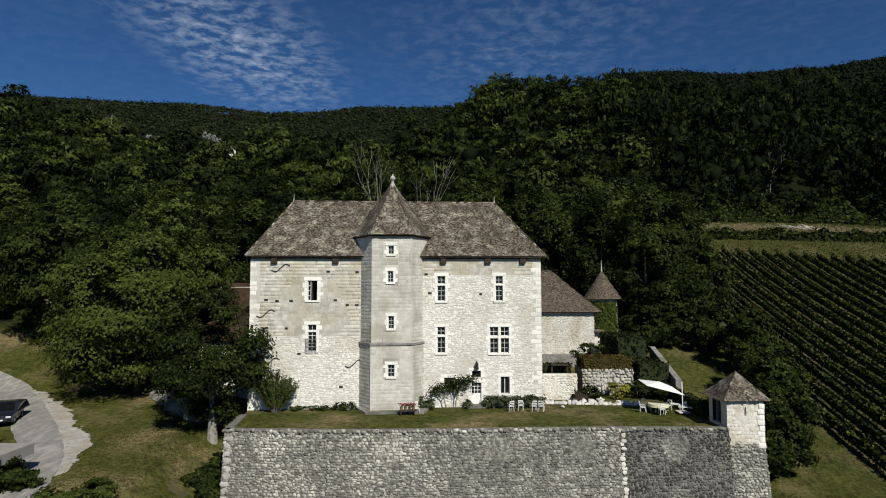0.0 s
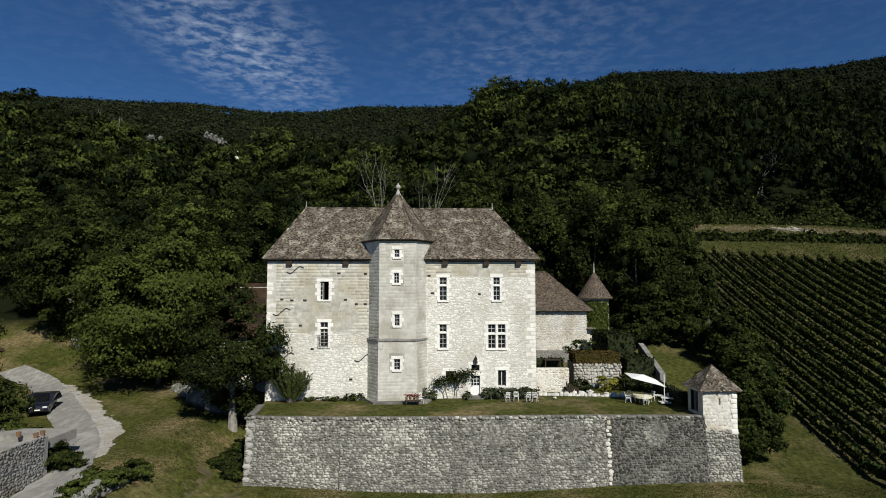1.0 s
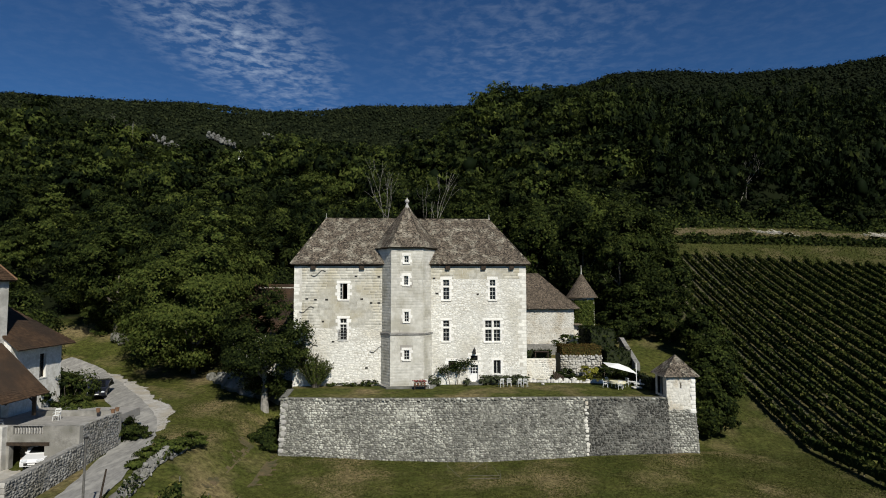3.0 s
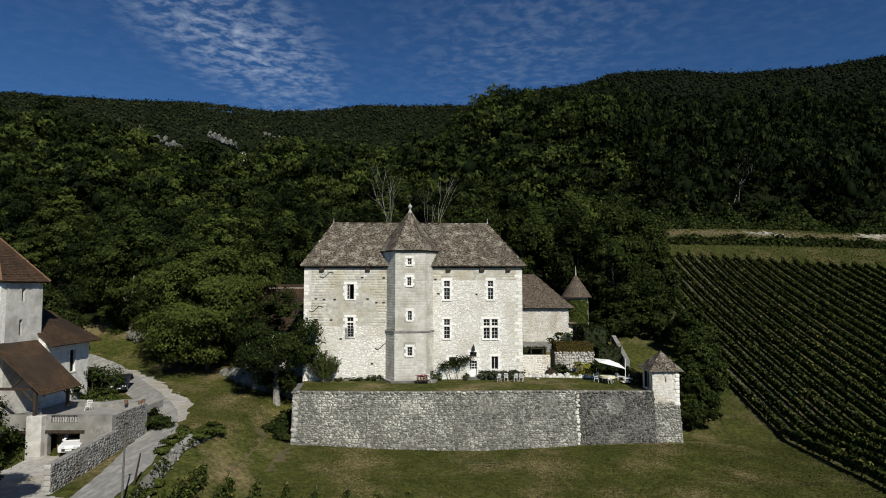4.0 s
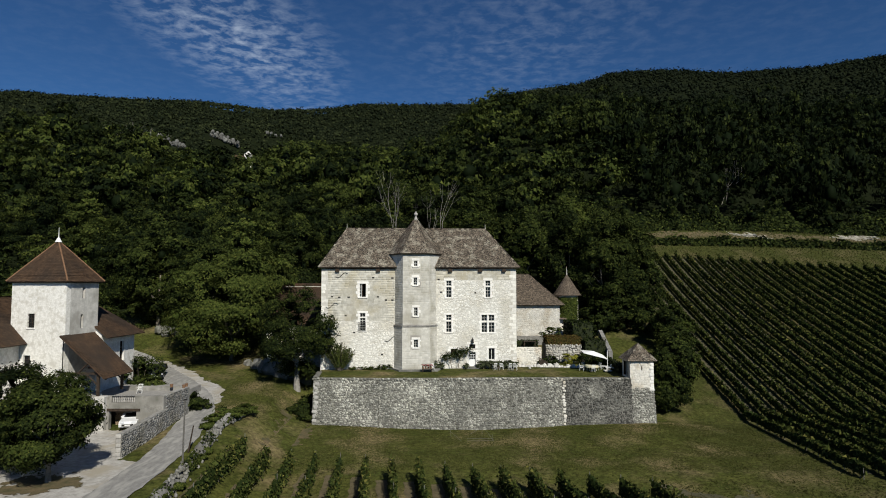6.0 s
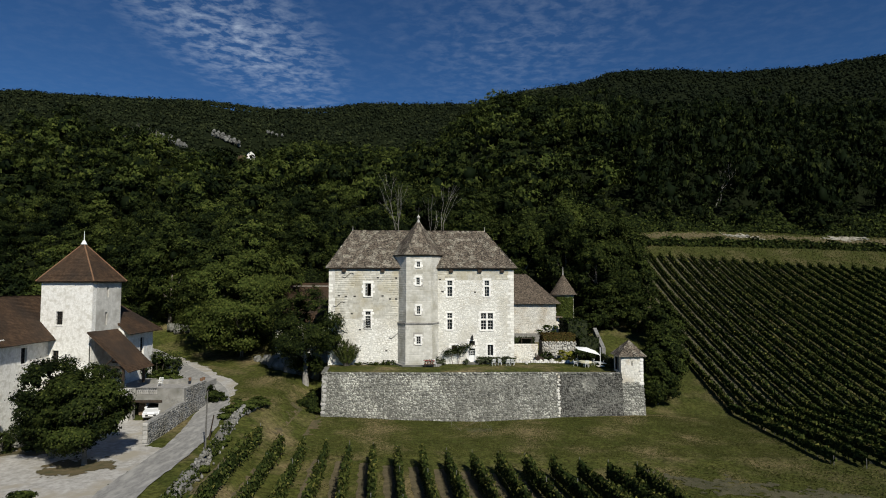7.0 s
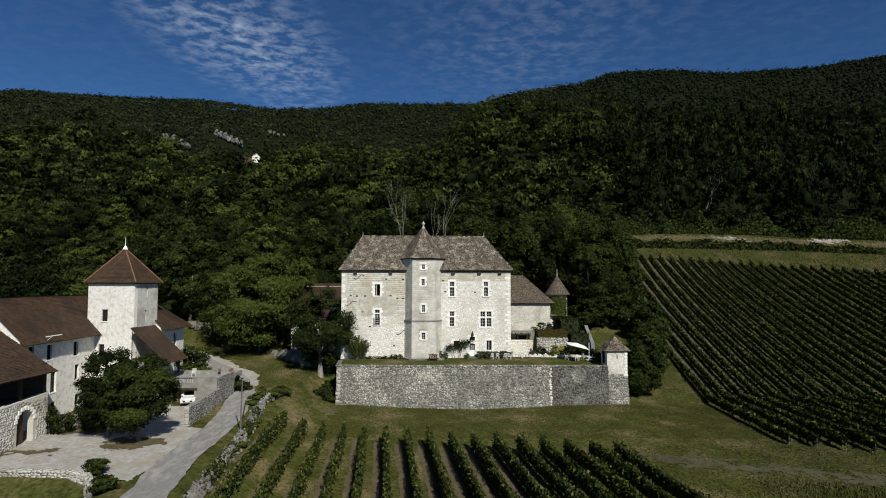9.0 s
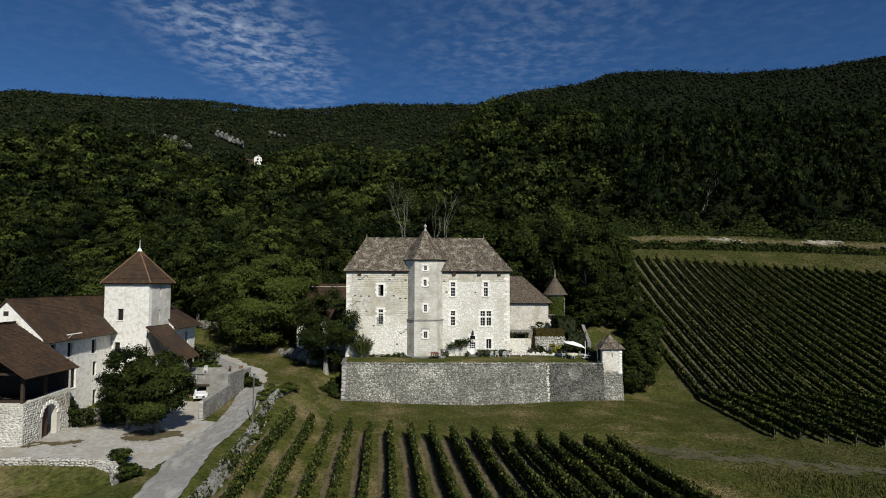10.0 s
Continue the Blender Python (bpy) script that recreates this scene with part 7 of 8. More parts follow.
        shrub(x, y, -0.12, r, h, int(580 + s * 10), "grey-green herb bush beside the doorstep", 500, 0.08, 0.4, material=M_LAV)
    x, y, z = at(4.7, -0.6)
    t = thing("climbing_tree", pose(x, y, -0.1, 0, 0, 4.5), "small gnarled climbing tree trained against the wall", "tree")
    bm = bmesh.new()
    for p, q, r0, r1 in (((-0.5, 0, 0), (-0.75, 0, 1.0), 0.06, 0.05), ((-0.75, 0, 1.0), (-1.5, 0, 1.8), 0.05, 0.02), ((-0.75, 0, 1.0), (-0.2, 0, 1.9), 0.05, 0.03), ((0.35, 0, 0), (0.5, 0, 1.3), 0.05, 0.04), ((0.5, 0, 1.3), (0.2, 0, 2.3), 0.04, 0.02), ((0.5, 0, 1.3), (1.3, 0, 2.2), 0.04, 0.02)):
        tube(bm, p, q, r0, r1, 6)
    part("trunk", bm, M_BARK, t)
    P = np.concatenate([np.array(c) + rng.normal(size=(170, 3)) * np.array([0.34, 0.16, 0.24]) for c in ((-1.5, 0, 1.6), (-1.0, 0, 1.9), (-0.3, 0, 1.9), (0.1, 0, 2.3), (0.7, 0, 2.5), (1.3, 0, 2.4), (1.8, 0, 2.6), (0.5, 0, 1.8))])
    link_mesh("crown", leaf_cloud(P, rng.normal(size=P.shape) + np.array([0, -0.6, 0.4]), 0.085, rng, 0.2), M_LEAF, t)
    for s, y, turn in ((9.9, -2.6, 200), (10.9, -2.3, 170), (12.0, -2.7, 190), (12.7, -2.8, 160), (1.35, -2.75, 20)):
        px, py, pz = at(s, y)
        garden_chair(px, py, turn)
    px, py, pz = at(0.55, -3.3)
    bn = thing("flower_stand", pose(px, py, -0.1, 0, 0, 10), "small stand with red flowering pots by the turret", "flower stand")
    part("stand", boxes((-0.7, 0.7, -0.25, 0.25, 0.35, 0.42), (-0.65, -0.55, -0.2, 0.2, 0, 0.35), (0.55, 0.65, -0.2, 0.2, 0, 0.35)), M_DARKWOOD, bn)
    for k in range(4):
        xx = -0.55 + 0.36 * k
        pt = part("pot", tube(bmesh.new(), (xx, 0, 0.42), (xx, 0, 0.66), 0.10, 0.14, 9), M_HIP, bn)
        q = np.array([xx, 0, 0.82]) + rng.normal(size=(90, 3)) * np.array([0.14, 0.13, 0.10])
        link_mesh("plant", leaf_cloud(q, rng.normal(size=q.shape) + np.array([0, 0, 0.8]), 0.05, rng, 0.4), M_LEAF, pt)
        q = np.array([xx, 0, 0.90]) + rng.normal(size=(40, 3)) * np.array([0.15, 0.14, 0.08])
        link_mesh("blossom", leaf_cloud(q, rng.normal(size=q.shape) + np.array([0, -0.5, 0.8]), 0.05, rng, 0.4), M_FLOWER, pt)
    broom_bush(-15.2, 53.8, -0.1, 600, "upright yellow-green bush of thin rods on the lawn")
    for k, s in enumerate((-9.6, -8.2, -7.0, -5.6, -4.9)):
        x, y, z = at(s, -0.45)
        shrub(x, y, -0.15, 0.6, 0.5 + 0.25 * (k > 2), 610 + k, "low weeds along the foot of the wall", 260, 0.09, 0.45)
    # table under the parasol
    t = thing("garden_table", pose(19.3, 53.5, -0.09, 0, 0, 8), "round garden table with a cream cloth", "table")
    bm = bmesh.new()
    tube(bm, (0, 0, 0.72), (0, 0, 0.75), 0.85, 0.85, 20)
    part("tabletop", bm, M_METAL, t)
    for a in (0.8, 2.35, 3.9, 5.5):
        part("leg", tube(bmesh.new(), (0.6 * math.cos(a), 0.6 * math.sin(a), 0.72), (0.68 * math.cos(a), 0.68 * math.sin(a), 0), 0.025, 0.02, 6), M_METAL, t)
    cl = bmesh.new()
    tube(cl, (0, 0, 0.50), (0, 0, 0.757), 0.93, 0.88, 24)
    ob = part("tablecloth", cl, M_CREAM)
    ob.matrix_world = pose(19.3, 53.5, -0.09, 0, 0, 8)
    tagged(ob, "cream cloth hanging over the round table", "tablecloth")
    for x, y, turn in ((17.9, 53.5, 80), (18.5, 54.4, 30), (19.2, 52.4, 180), (20.4, 54.2, -60)):
        garden_chair(x, y, turn, "white painted garden chair round the table")
    u = thing("parasol", pose(21.4, 53.3, -0.09), "white square cantilever parasol on a side post", "parasol")
    part("pole", tube(bmesh.new(), (0, 0, 0), (0, 0, 2.75), 0.05, 0.045, 8), M_METAL, u)
    part("base_plate", boxes((-0.5, 0.5, -0.5, 0.5, 0.0, 0.10), bevel=0.02), M_STONEW, u)
    part("arm", tube(bmesh.new(), (0, 0, 1.5), (-1.6, 0.8, 2.45), 0.03, 0.03, 6), M_METAL, u)
    bm = bmesh.new()
    q = [(-3.3, -0.4, 2.45), (-0.3, -1.3, 1.75), (-0.2, 1.9, 2.0), (-3.1, 2.6, 2.55)]
    top = Vector((-1.75, 0.75, 2.62))
    for i in range(4):
        poly(bm, [q[i], q[(i + 1) % 4], top])
    bmesh.ops.remove_doubles(bm, verts=bm.verts, dist=0.001)
    bmesh.ops.solidify(bm, geom=bm.faces[:], thickness=0.03)
    part("canopy", bm, M_CLOTH, u)
    for i in range(4):
        part("rib", tube(bmesh.new(), Vector(q[i]) - Vector((0, 0, 0.05)), top - Vector((0, 0, 0.07)), 0.015, 0.015, 5), M_METAL, u)
    lounger(22.0, 55.2, -35)
    lounger(22.3, 53.9, -30)
    s = thing("sculpture", pose(13.6, 57.9, -0.1), "dark weathered root sculpture in the border", "sculpture")
    for k in range(6):
        bm = bmesh.new()
        tube(bm, (0.25 * k - 0.6, 0, 0), (0.22 * k - 0.8, 0.1, 1.3 - 0.12 * k), 0.13, 0.08, 6)
        part("root", bm, M_DARKWOOD, s)


def rock(name, x, y, z, size, seed, label, material, flat=0.7):
    rng = np.random.default_rng(seed)
    bm = bmesh.new()
    bmesh.ops.create_icosphere(bm, subdivisions=2, radius=size)
    o = Vector(rng.normal(size=3) * 10)
    for v in bm.verts:
        v.co *= 0.8 + 0.45 * noise.noise(v.co * (1.6 / size) + o)
        v.co.z *= flat
    ob = part(name, bm, material)
    ob.matrix_world = pose(x, y, z + size * 0.25, 0, 0, rng.random() * 360)
    return tagged(ob, label, "rock")


make_trees()
make_wing()
make_garden()


# ---- lane side: dry-stone wall, bushes, poles, cars
def rough_stones(seed, n):
    """A few angular stones: boxes with shifted corners and cut-in faces."""
    rng = np.random.default_rng(seed)
    iv, jf = ico()
    return [(iv * (0.75 + 0.5 * rng.random((len(iv), 1))), jf) for k in range(n)]


BOULDERS = rough_stones(55, 6)


def make_lane_side():
    rng = np.random.default_rng(700)
    w = new("dry_stone_wall")
    tagged(w, "tumbled pale dry-stone wall between lane and vineyard", "wall")
    line = [(-23.6, 39.4), (-24.2, 35.2), (-23.6, 30.0), (-22.3, 23.0), (-21.6, 17.2), (-20.7, 8.4), (-20.3, 1.5), (-19.3, -20)]
    # a ragged stone bank with loose stones laid on and against it
    pts = []
    for (ax, ay), (bx, by) in zip(line, line[1:]):
        k = int(math.hypot(bx - ax, by - ay) / 0.5)
        pts += [(ax + (bx - ax) * j / k, ay + (by - ay) * j / k) for j in range(k)]
    V, rows = [], len(pts)
    for i, (px, py) in enumerate(pts):
        hgt = 0.52 + 0.22 * math.sin(i * 0.31) + 0.10 * rng.normal()
        for off, z in ((-0.62, -0.1), (-0.42, 0.55), (-0.12, 0.95), (0.18, 0.9), (0.5, -0.1)):
            qx = px - 0.3 + off + 0.08 * rng.normal()
            V.append((qx, py, gz(qx, py) + z * hgt + 0.03 * rng.normal()))
    i = (np.arange(rows - 1) * 5)[:, None]
    F = np.concatenate([i + np.array([[a, a + 5, a + 6, a + 1]]) for a in range(4)])
    link_mesh("wall_core", np_mesh("wall_core", np.array(V), F), M_FARMSTONE2, w)
    n = 0
    near, rest = [], []
    for i in range(rows - 1):
        for _ in range(11):
            px, py = pts[i][0] - 0.3, pts[i][1] + 0.5 * (rng.random() - 0.5)
            off = rng.normal() * 0.33
            zz = gz(px + off, py) + max(0.05, 0.58 - 1.0 * abs(off)) * (0.55 + 0.6 * rng.random())
            (near if 21 < py < 36 and len(near) < 300 and rng.random() < 0.9 else rest).append((px + off, py, zz, 0.08 + 0.14 * rng.random() ** 1.5))
    V, F, o = [], [], 0
    for k, (px, py, pz, sz) in enumerate(near + rest):
        m = np.array(pose(px, py, pz, *(rng.random(3) * 360)) @ Matrix.Diagonal((sz * (1.0 + 0.5 * rng.random()), sz, sz * 0.8, 1)))
        v, f = BOULDERS[int(rng.integers(6))]
        if k < len(near):
            key = ("boulder", k % 6, "rock")
            if key not in UNIT_MESH:
                UNIT_MESH[key] = np_mesh("stone", *BOULDERS[k % 6])
                UNIT_MESH[key].materials.append(M_ROCK)
            ob = new("stone", UNIT_MESH[key])
            ob.parent = w
            ob.matrix_local = Matrix(m.tolist())
        else:
            V.append(v @ m[:3, :3].T + m[:3, 3])
            F.append(f + o)
            o += len(v)
    ob = link_mesh("loose_stones", np_mesh("loose_stones", np.concatenate(V), np.concatenate(F)), M_ROCK, w)
    ob["kind"] = "stuff"
    # brambles and grass grown over the wall
    P = []
    for i in range(0, rows - 1):
        for _ in range(int(62 * max(0, 0.42 + math.sin(i * 0.37) * math.sin(i * 0.11 + 1)))):
            off = 0.9 * (rng.random() - 0.35)
            px, py = pts[i][0] - 0.3 + off, pts[i][1] + 0.5 * rng.random()
            P.append((px, py, gz(px, py) + (0.15 + 0.75 * rng.random()) * max(0.25, 1 - abs(off))))
    P = np.array(P)
    br = link_mesh("brambles", leaf_cloud(P, rng.normal(size=P.shape) + np.array([0.2, -0.4, 0.7]), 0.13, rng, 0.4), M_LEAF)
    tagged(br, "brambles and weeds growing over the dry-stone wall", "brambles", kind="stuff")
    for k, (x, y, r, h) in enumerate(((-24.6, 38.6, 1.5, 1.3), (-25.4, 36.8, 1.1, 1.0), (-23.4, 40.6, 1.3, 1.0), (-25.4, 34.4, 0.7, 0.6), (-23.0, 28.0, 0.5, 0.4), (-21.4, 12.0, 0.5, 0.5), (-22.8, 26.0, 0.5, 0.4), (-21.6, 19.0, 0.5, 0.4))):
        shrub(x, y, gz(x, y), r, h, 710 + k, "low green bush growing over the dry-stone wall", 1600, 0.11, 0.85)
    for k, (x, y, r, h, ti) in enumerate(((-39.0, 46.6, 2.9, 6.4, 0.40), (-36.9, 44.6, 2.0, 3.8, 0.50), (-29.2, 41.4, 1.1, 1.5, 0.3), (-31.0, 41.6, 1.5, 2.5, 0.25), (-30.0, 40.9, 1.1, 1.9, 0.3), (-32.6, 42.0, 1.0, 1.6, 0.3), (-40.6, 48.6, 2.0, 3.6, 0.25), (-18.5, 46.6, 0.8, 1.3, 0.3), (-18.9, 48.0, 1.0, 2.0, 0.25), (-19.4, 49.6, 1.1, 1.8, 0.25), (-18.9, 51.4, 1.0, 2.4, 0.3), (-19.9, 47.6, 0.7, 0.9, 0.4), (-41.6, 22.6, 0.9, 2.2, 0.3), (-43.0, 22.2, 0.8, 3.2, 0.25), (-39.8, 24.4, 1.0, 1.8, 0.3), (-37.8, 25.4, 0.8, 1.4, 0.3), (-30.6, 9.6, 0.9, 1.5, 0.3), (-27.9, 6.4, 0.9, 1.2, 0.35))):
        shrub(x, y, gz(x, y), r, h, 730 + k, "dense green bush beside the stone walls", int(900 + 900 * r), 0.12, ti)
    # rock face and boulders under the trees beside the lane
    for k, (x, y, z, s) in enumerate(((-24.0, 58.6, 0.2, 2.3), (-25.8, 60.0, 0.0, 2.2), (-27.6, 61.6, -0.2, 1.8), (-29.6, 63.6, 0.0, 1.3), (-22.8, 58.2, 0.8, 1.7), (-31.6, 65.4, 0, 0.8), (-21.0, 58.6, 0.6, 1.6), (-51.0, 79.0, 0.5, 1.2), (-49.4, 79.6, 0.5, 1.0), (-52.6, 79.8, 0.6, 1.0))):
        rock("boulder", x, y, gz(x, y) + z, s, 760 + k, "grey weathered rock under the trees beside the lane", M_OUTCROP, 1.15)
    # poles
    for x, y, h, lean, lab in ((-23.3, 23.6, 5.6, 0.10, "weathered grey wooden pole beside the lane"), (-24.6, 27.6, 2.4, 0.5, "short dark leaning wooden post")):
        t = thing("pole", pose(x, y, gz(x, y)), lab, "pole")
        part("shaft", tube(bmesh.new(), (0, 0, -0.4), (lean, 0, h), 0.09, 0.06, 8), M_GREYWOOD if h > 3 else M_DARKWOOD, t)
        if h > 3:
            part("cap", tube(bmesh.new(), (lean - 0.12, 0, h - 0.05), (lean + 0.12, 0, h + 0.06), 0.07, 0.07, 6), M_IRON, t)


M_GREYWOOD = mat("weathered_pole_wood", (0.07, 0.066, 0.058), (0.15, 0.142, 0.128), 5, 0.9)
M_OUTCROP = mat("grey_outcrop", (0.10, 0.098, 0.085), (0.30, 0.29, 0.26), 1.1, 0.95, 0.10, 3, c3=(0.05, 0.055, 0.03), scale3=0.5)
M_CARW = mat("white_car_paint", (0.66, 0.66, 0.66), (0.72, 0.72, 0.72), 1, 0.25, spec=0.5)
M_CARD = mat("black_car_paint", (0.010, 0.012, 0.020), (0.016, 0.018, 0.028), 1, 0.2, spec=0.5)
M_TYRE = mat("tyre_rubber", (0.015, 0.015, 0.015), (0.03, 0.03, 0.03), 6, 0.9)
M_LAMP = mat("headlamp_glass", (0.55, 0.57, 0.60), (0.68, 0.70, 0.72), 5, 0.15, spec=0.6)


def car(x, y, z, turn, paint, label, length=4.4, width=1.8, height=1.65, suv=True):
    """A parked car with its nose towards -y before turning."""
    c = thing("car", pose(x, y, z, 0, 0, turn), label, "car")
    l, w = length / 2, width / 2
    prof = [(-l, 0.32), (-l - 0.05, 0.62), (-l + 0.12, 0.86), (-l * 0.45, 1.02), (-l * 0.12, height - 0.06), (l * 0.10, height), (l * 0.72, height - 0.08), (l * 0.96, 1.05), (l, 0.75), (l, 0.32)]
    bm = bmesh.new()
    rows = []
    for sx, inset in ((-1, 0.16), (-1, 0.0), (1, 0.0), (1, 0.16)):
        row = []
        for i, (py, pz) in enumerate(prof):
            k = inset if pz > 1.03 else inset * 0.25
            row.append(bm.verts.new((sx * (w - k - (0.10 if pz > 1.1 else 0)), py, pz if inset == 0 or pz < 1 else pz + 0.02)))
        rows.append(row)
    m = len(prof)
    for a, b in zip(rows, rows[1:]):
        for i in range(m - 1):
            try:
                bm.faces.new((a[i], b[i], b[i + 1], a[i + 1]))
            except ValueError:
                pass
        bm.faces.new((a[m - 1], b[m - 1], b[0], a[0]))
    bm.faces.new(rows[1][::-1]), bm.faces.new(rows[2])
    bmesh.ops.recalc_face_normals(bm, faces=bm.faces)
    bmesh.ops.bevel(bm, geom=bm.edges[:], offset=0.03, segments=1, affect="EDGES")
    part("body", bm, paint, c)
    ws = bmesh.new()
    a, b = prof[3], prof[4]
    t0, t1 = 0.12, 0.92
    y0, z0, y1, z1 = a[0] + (b[0] - a[0]) * t0, a[1] + (b[1] - a[1]) * t0, a[0] + (b[0] - a[0]) * t1, a[1] + (b[1] - a[1]) * t1
    poly(ws, [(-w + 0.16, y0 - 0.035, z0 + 0.03), (w - 0.16, y0 - 0.035, z0 + 0.03), (w - 0.26, y1 - 0.035, z1 + 0.03), (-w + 0.26, y1 - 0.035, z1 + 0.03)])
    bmesh.ops.solidify(ws, geom=ws.faces[:], thickness=0.012)
    part("windscreen", ws, M_GLASS, c)
    for sx in (-1, 1):
        part("side_window", boxes((sx * (w - 0.09) - 0.02, sx * (w - 0.09) + 0.02, -l * 0.12, l * 0.62, 1.08, height - 0.2)), M_GLASS, c)
        part("headlight", boxes((sx * (w - 0.32) - 0.2, sx * (w - 0.32) + 0.2, -l - 0.075, -l + 0.1, 0.68, 0.84), bevel=0.03), M_LAMP, c)
        part("mirror", boxes((sx * (w + 0.08) - 0.08, sx * (w + 0.08) + 0.08, -l * 0.38, -l * 0.32, 1.02, 1.16), bevel=0.02), paint, c)
        for py in (-l * 0.62, l * 0.60):
            wh = part("wheel", tube(bmesh.new(), (sx * (w - 0.2), py, 0.33), (sx * (w + 0.01), py, 0.33), 0.34, 0.34, 16), M_TYRE, c)
            part("rim", tube(bmesh.new(), (sx * (w + 0.005), py, 0.33), (sx * (w + 0.025), py, 0.33), 0.21, 0.2, 12), M_SEAM, wh)
    part("grille", boxes((-0.55, 0.55, -l - 0.07, -l, 0.42, 0.62)), M_DARK, c)
    part("number_plate", boxes((-0.26, 0.26, -l - 0.085, -l - 0.07, 0.46, 0.57)), M_WHITE, c)
    return c


def make_cars():
    car(-33.6, 35.2, gz(-33.6, 35.2) + 0.06, 12, M_CARW, "white car parked in the open garage", 4.2, 1.75, 1.5)
    car(-41.9, 57.0, gz(-41.9, 57.0) + 0.10, 24, M_CARD, "black car parked beside the lane", 4.7, 1.95, 1.85)
    # firewood stacked in the garage
    s = thing("firewood_stack", pose(-35.1, 35.6, gz(-35, 35.5) + 0.05), "stack of split firewood in the garage", "firewood")
    rng = np.random.default_rng(800)
    for i in range(8):
        for j in range(9):
            x, z = -0.45 + 0.13 * i + 0.02 * rng.normal(), 0.08 + 0.15 * j
            part("log", tube(bmesh.new(), (x, -0.3 + 0.05 * rng.normal(), z), (x, 0.3, z), 0.07, 0.07, 6), M_LOG, s)
    # white garden furniture on the farm terrace
    garden = ((-34.6, 38.2, 10), (-37.4, 35.3, 120))
    for x, y, t in garden:
        ch = garden_chair(x, y, t, "white plastic chair on the farm terrace")
        ch.location.z = -0.35


M_LOG = mat("split_logs", (0.20, 0.14, 0.085), (0.36, 0.27, 0.18), 5, 0.9, rnd=0.3)


# ---- meadow below the wall: thin net frame
def make_net():
    t = thing("net_frame", pose(2.3, 42.6, 0), "thin pale fallen net frame on the grass", "frame")
    for p, q in (((-2.4, 0.4, 0.0), (-2.5, 0.3, 1.9)), ((-2.5, 0.3, 0.6), (-1.2, -1.9, 0.05)), ((1.3, 0.5, 0.0), (1.35, 0.4, 1.9)), ((1.35, 0.4, 1.1), (-0.1, -0.2, 0.4)), ((-0.6, -1.6, 0.25), (2.4, -1.7, 0.25)), ((-0.6, -2.0, 0.1), (2.4, -2.0, 0.1)), ((2.4, -2.3, 0.0), (2.35, -1.6, 0.7)), ((1.7, -0.6, 0.9), (2.4, -2.2, 0.2))):
        g = gz(2.3, 42.0)
        part("bar", tube(bmesh.new(), (p[0], p[1], p[2] + g), (q[0], q[1], q[2] + g), 0.012, 0.012, 5), M_POST, t)


M_CLIFF = mat("grey_cliff", (0.05, 0.049, 0.043), (0.19, 0.186, 0.172), 0.25, 0.95, 0.4, 0.6, rnd=0.25)


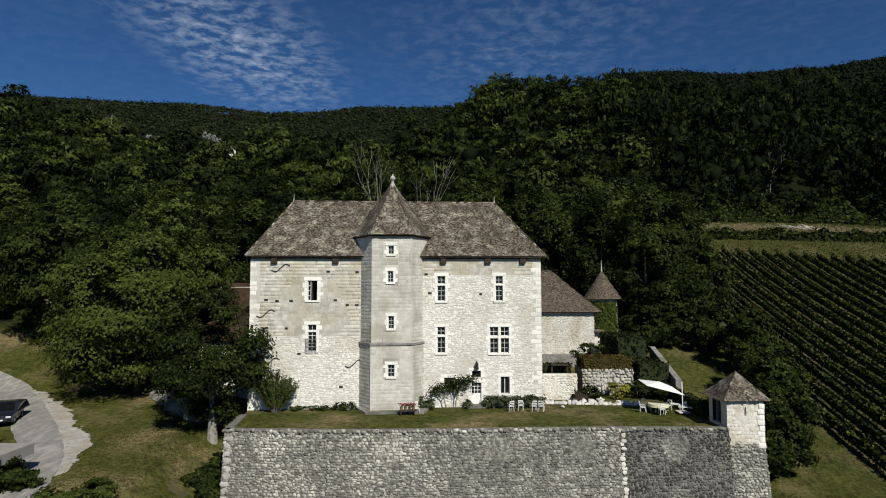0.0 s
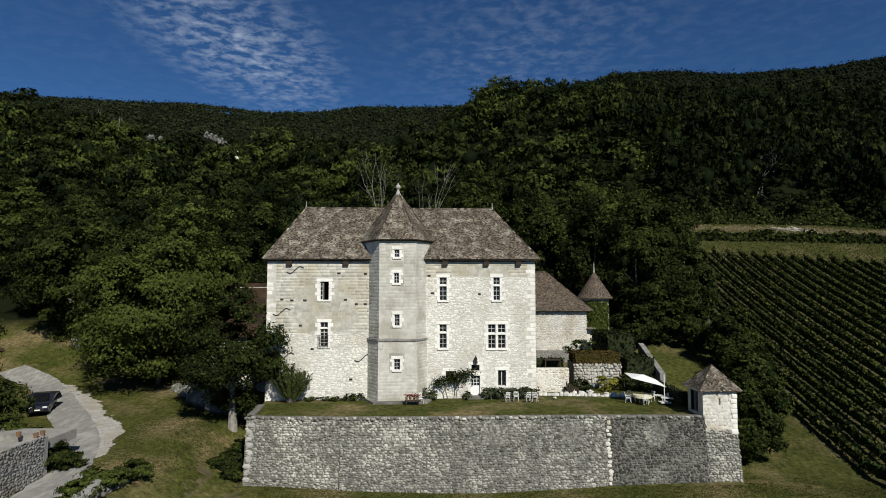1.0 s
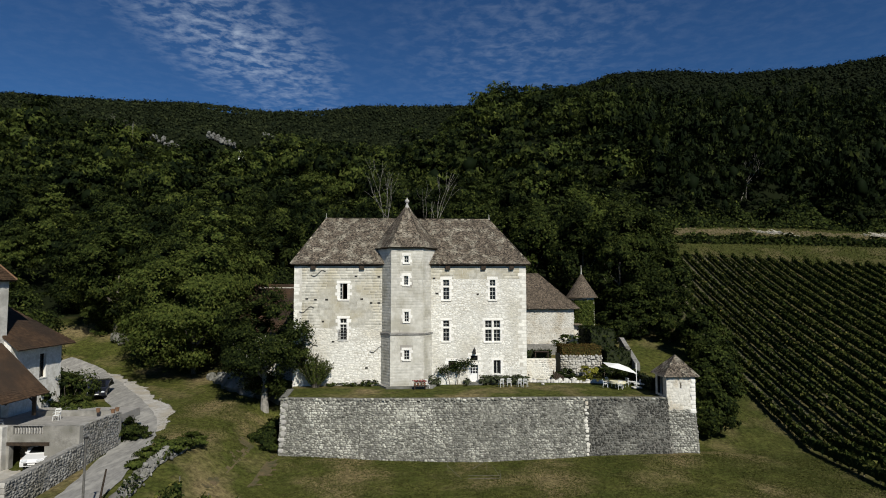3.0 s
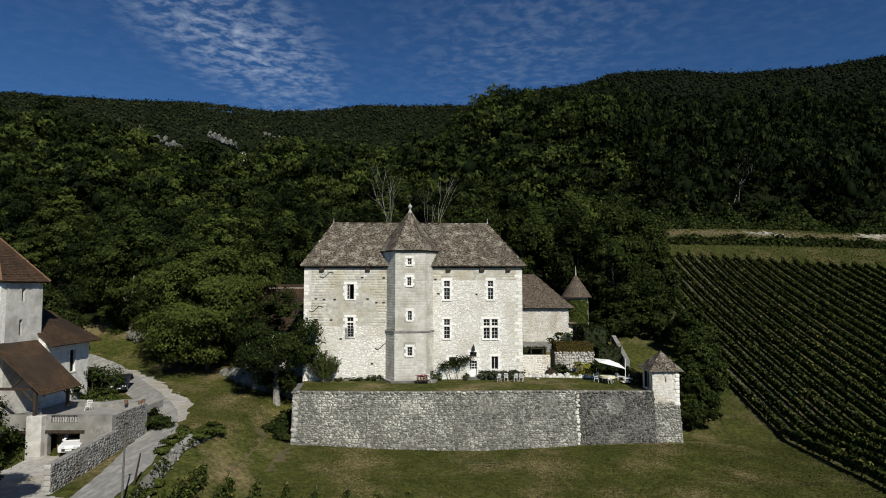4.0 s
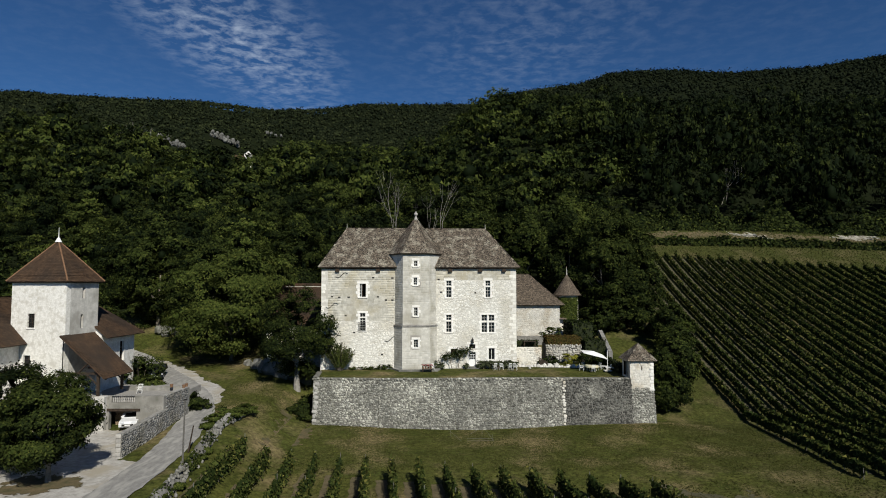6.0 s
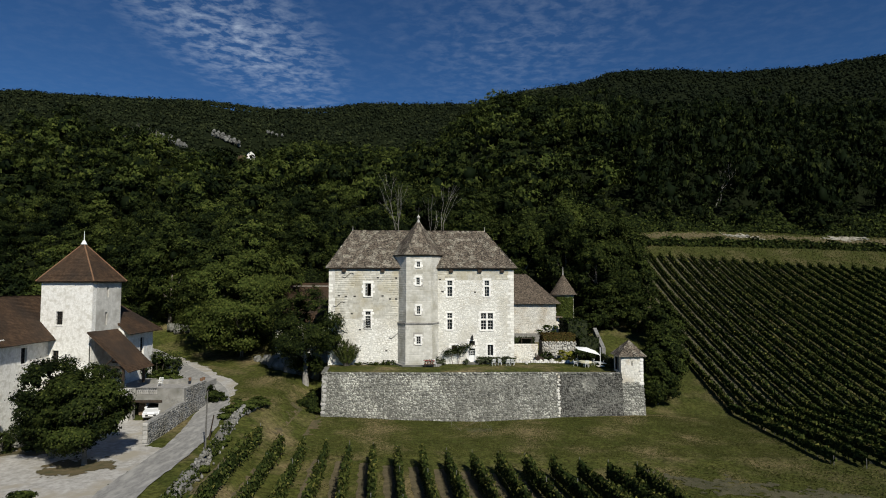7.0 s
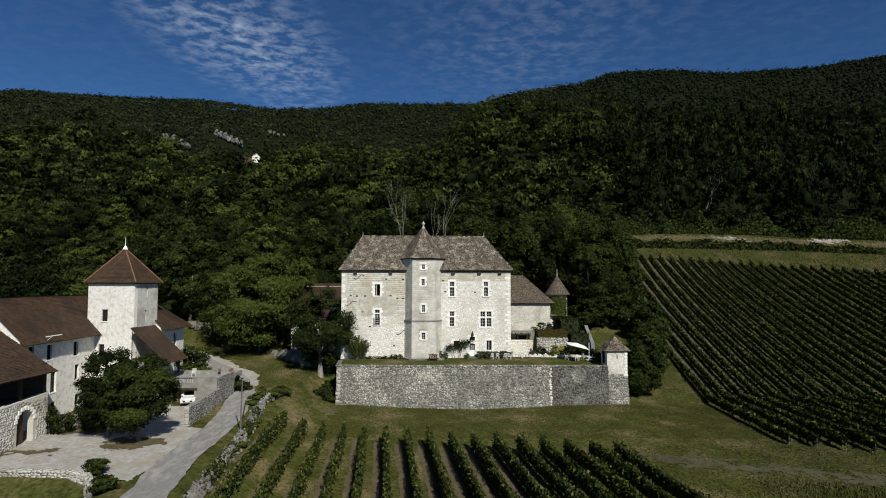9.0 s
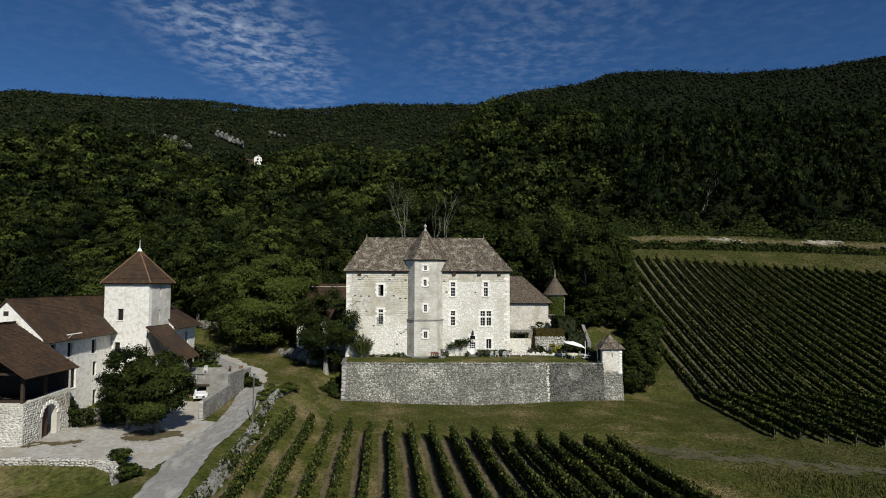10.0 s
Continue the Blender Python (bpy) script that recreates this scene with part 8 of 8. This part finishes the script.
# ---- upper bank, far slope
def make_far():
    rng = np.random.default_rng(900)
    V, D = [], []
    for x in np.arange(50, 168, 0.3):
        y0, y1 = np.interp(x, [50, 75, 95, 130, 168], [127.5, 128, 128.5, 127.0, 123]), np.interp(x, [50, 75, 95, 130, 168], [131.0, 132.6, 133.4, 131.6, 128])
        for _ in range(14):
            xx, yy = x + rng.random(), y0 + (y1 - y0) * rng.random()
            V.append((xx, yy, gz(xx, yy) + 1.5 * rng.random() * (0.6 + 0.4 * math.sin(xx * 0.7 + 2 * math.sin(xx * 0.13)))))
    P = np.array(V)
    h = link_mesh("bank_hedge", leaf_cloud(P, rng.normal(size=P.shape) + np.array([0, -0.8, 0.4]), 0.42, rng, 0.22), M_LEAF)
    tagged(h, "long dark scrub hedge along the bank above the vineyard", "hedge", kind="stuff")
    # bushes where the wood meets the bank
    n = 15000
    x = 50 + 120 * rng.random(n)
    d = 8 * rng.random(n)
    y = np.interp(x, [50, 75, 95, 130, 168], [135.5, 138.0, 139.6, 138.6, 136]) + d
    top = (0.6 + 0.5 * d) * (0.7 + 0.5 * np.sin(x * 0.55 + 3 * np.sin(x * 0.17)))
    P = np.stack([x, y, ground_z(x, y) + np.maximum(0.3, top) * rng.random(n) ** 0.6], 1)
    h = link_mesh("wood_edge_bushes", leaf_cloud(P, rng.normal(size=P.shape) * 0.6 + np.array([0.2, -0.8, 0.5]), 0.40, rng, 0.25), M_LEAF)
    tagged(h, "dark bushes along the edge of the wood", "bushes", kind="stuff")
    for k in range(26):
        big = k % 2
        x, y = (79 + 10 * rng.random(), 135.8 + rng.normal() * 0.4) if big else (108 + 13 * rng.random(), 137.6 + rng.normal() * 0.7)
        rock("bank_stone", x, y, gz(x, y) - 0.1, 0.3 + 0.4 * rng.random(), 910 + k, "pale scree stone on the dry bank", M_ROCK, 0.45)
    for k in range(70):
        u = rng.random()
        part_of = k % 10 < 6
        x, y = (-366 + 46 * u, 876 + 8 * rng.random()) if part_of else (-390 + 38 * u, 752 + 6 * rng.random()) if k % 10 < 9 else (-314 + 34 * u, 976 + 4 * rng.random())
        rock("cliff_rock", x, y, gz(x, y) + 2 + 12 * rng.random() ** 1.3 * (0.35 + 0.65 * abs(math.sin(5 * u))) * (1 if part_of else 0.6), 1.6 + 2.6 * rng.random(), 940 + k, "grey limestone cliff rock among the far woods", M_CLIFF, 1.3)
    for k, (x, y, h, dz) in enumerate(((-126, 211, 13, 6), (-123, 213, 11, 6), (-129, 212, 12, 6), (-131, 207, 11, 4), (-10.6, 99.5, 25, 0), (-8.6, 101.0, 24, 0), (-3.0, 100.0, 25, 0), (-5.6, 102.0, 20, 0), (86.5, 157.0, 15, 0), (88.8, 158.0, 13, 0), (-118, 250, 12, 4), (-97, 240, 12, 4))):
        bare_tree(x, y, gz(x, y) + dz, h, 980 + k)
    x, y = -125.0, 340.0
    f = thing("far_house", pose(x, y, gz(x, y) + 12.5, 0, 0, 25) @ Matrix.Scale(0.62, 4), "small white house with a brown roof high in the woods", "house")
    part("wall", boxes((-4, 4, -3, 3, -18, 3.5)), M_PLASTER, f)
    bm = bmesh.new()
    poly(bm, [(-4, -3, 3.5), (4, -3, 3.5), (0, -3, 7.0)])
    part("gable", bm, M_PLASTER, f)
    for a in ([(4.8, -4, 2.9), (4.8, 4, 2.9), (0, 4, 7.3), (0, -4, 7.3)], [(-4.8, 4, 2.9), (-4.8, -4, 2.9), (0, -4, 7.3), (0, 4, 7.3)]):
        bm = bmesh.new()
        poly(bm, a)
        bmesh.ops.solidify(bm, geom=bm.faces[:], thickness=0.3)
        part("roof_slope", bm, M_FTILE, f)
    part("window", boxes((-1, 1, -3.05, -2.95, 1.0, 2.6)), M_DARK, f)
    part("annex", boxes((-13, -4, -2.5, 2.5, -18, 1.5)), M_FTILE, f, "low brown-roofed annex")


make_lane_side()
make_cars()
make_net()
make_far()
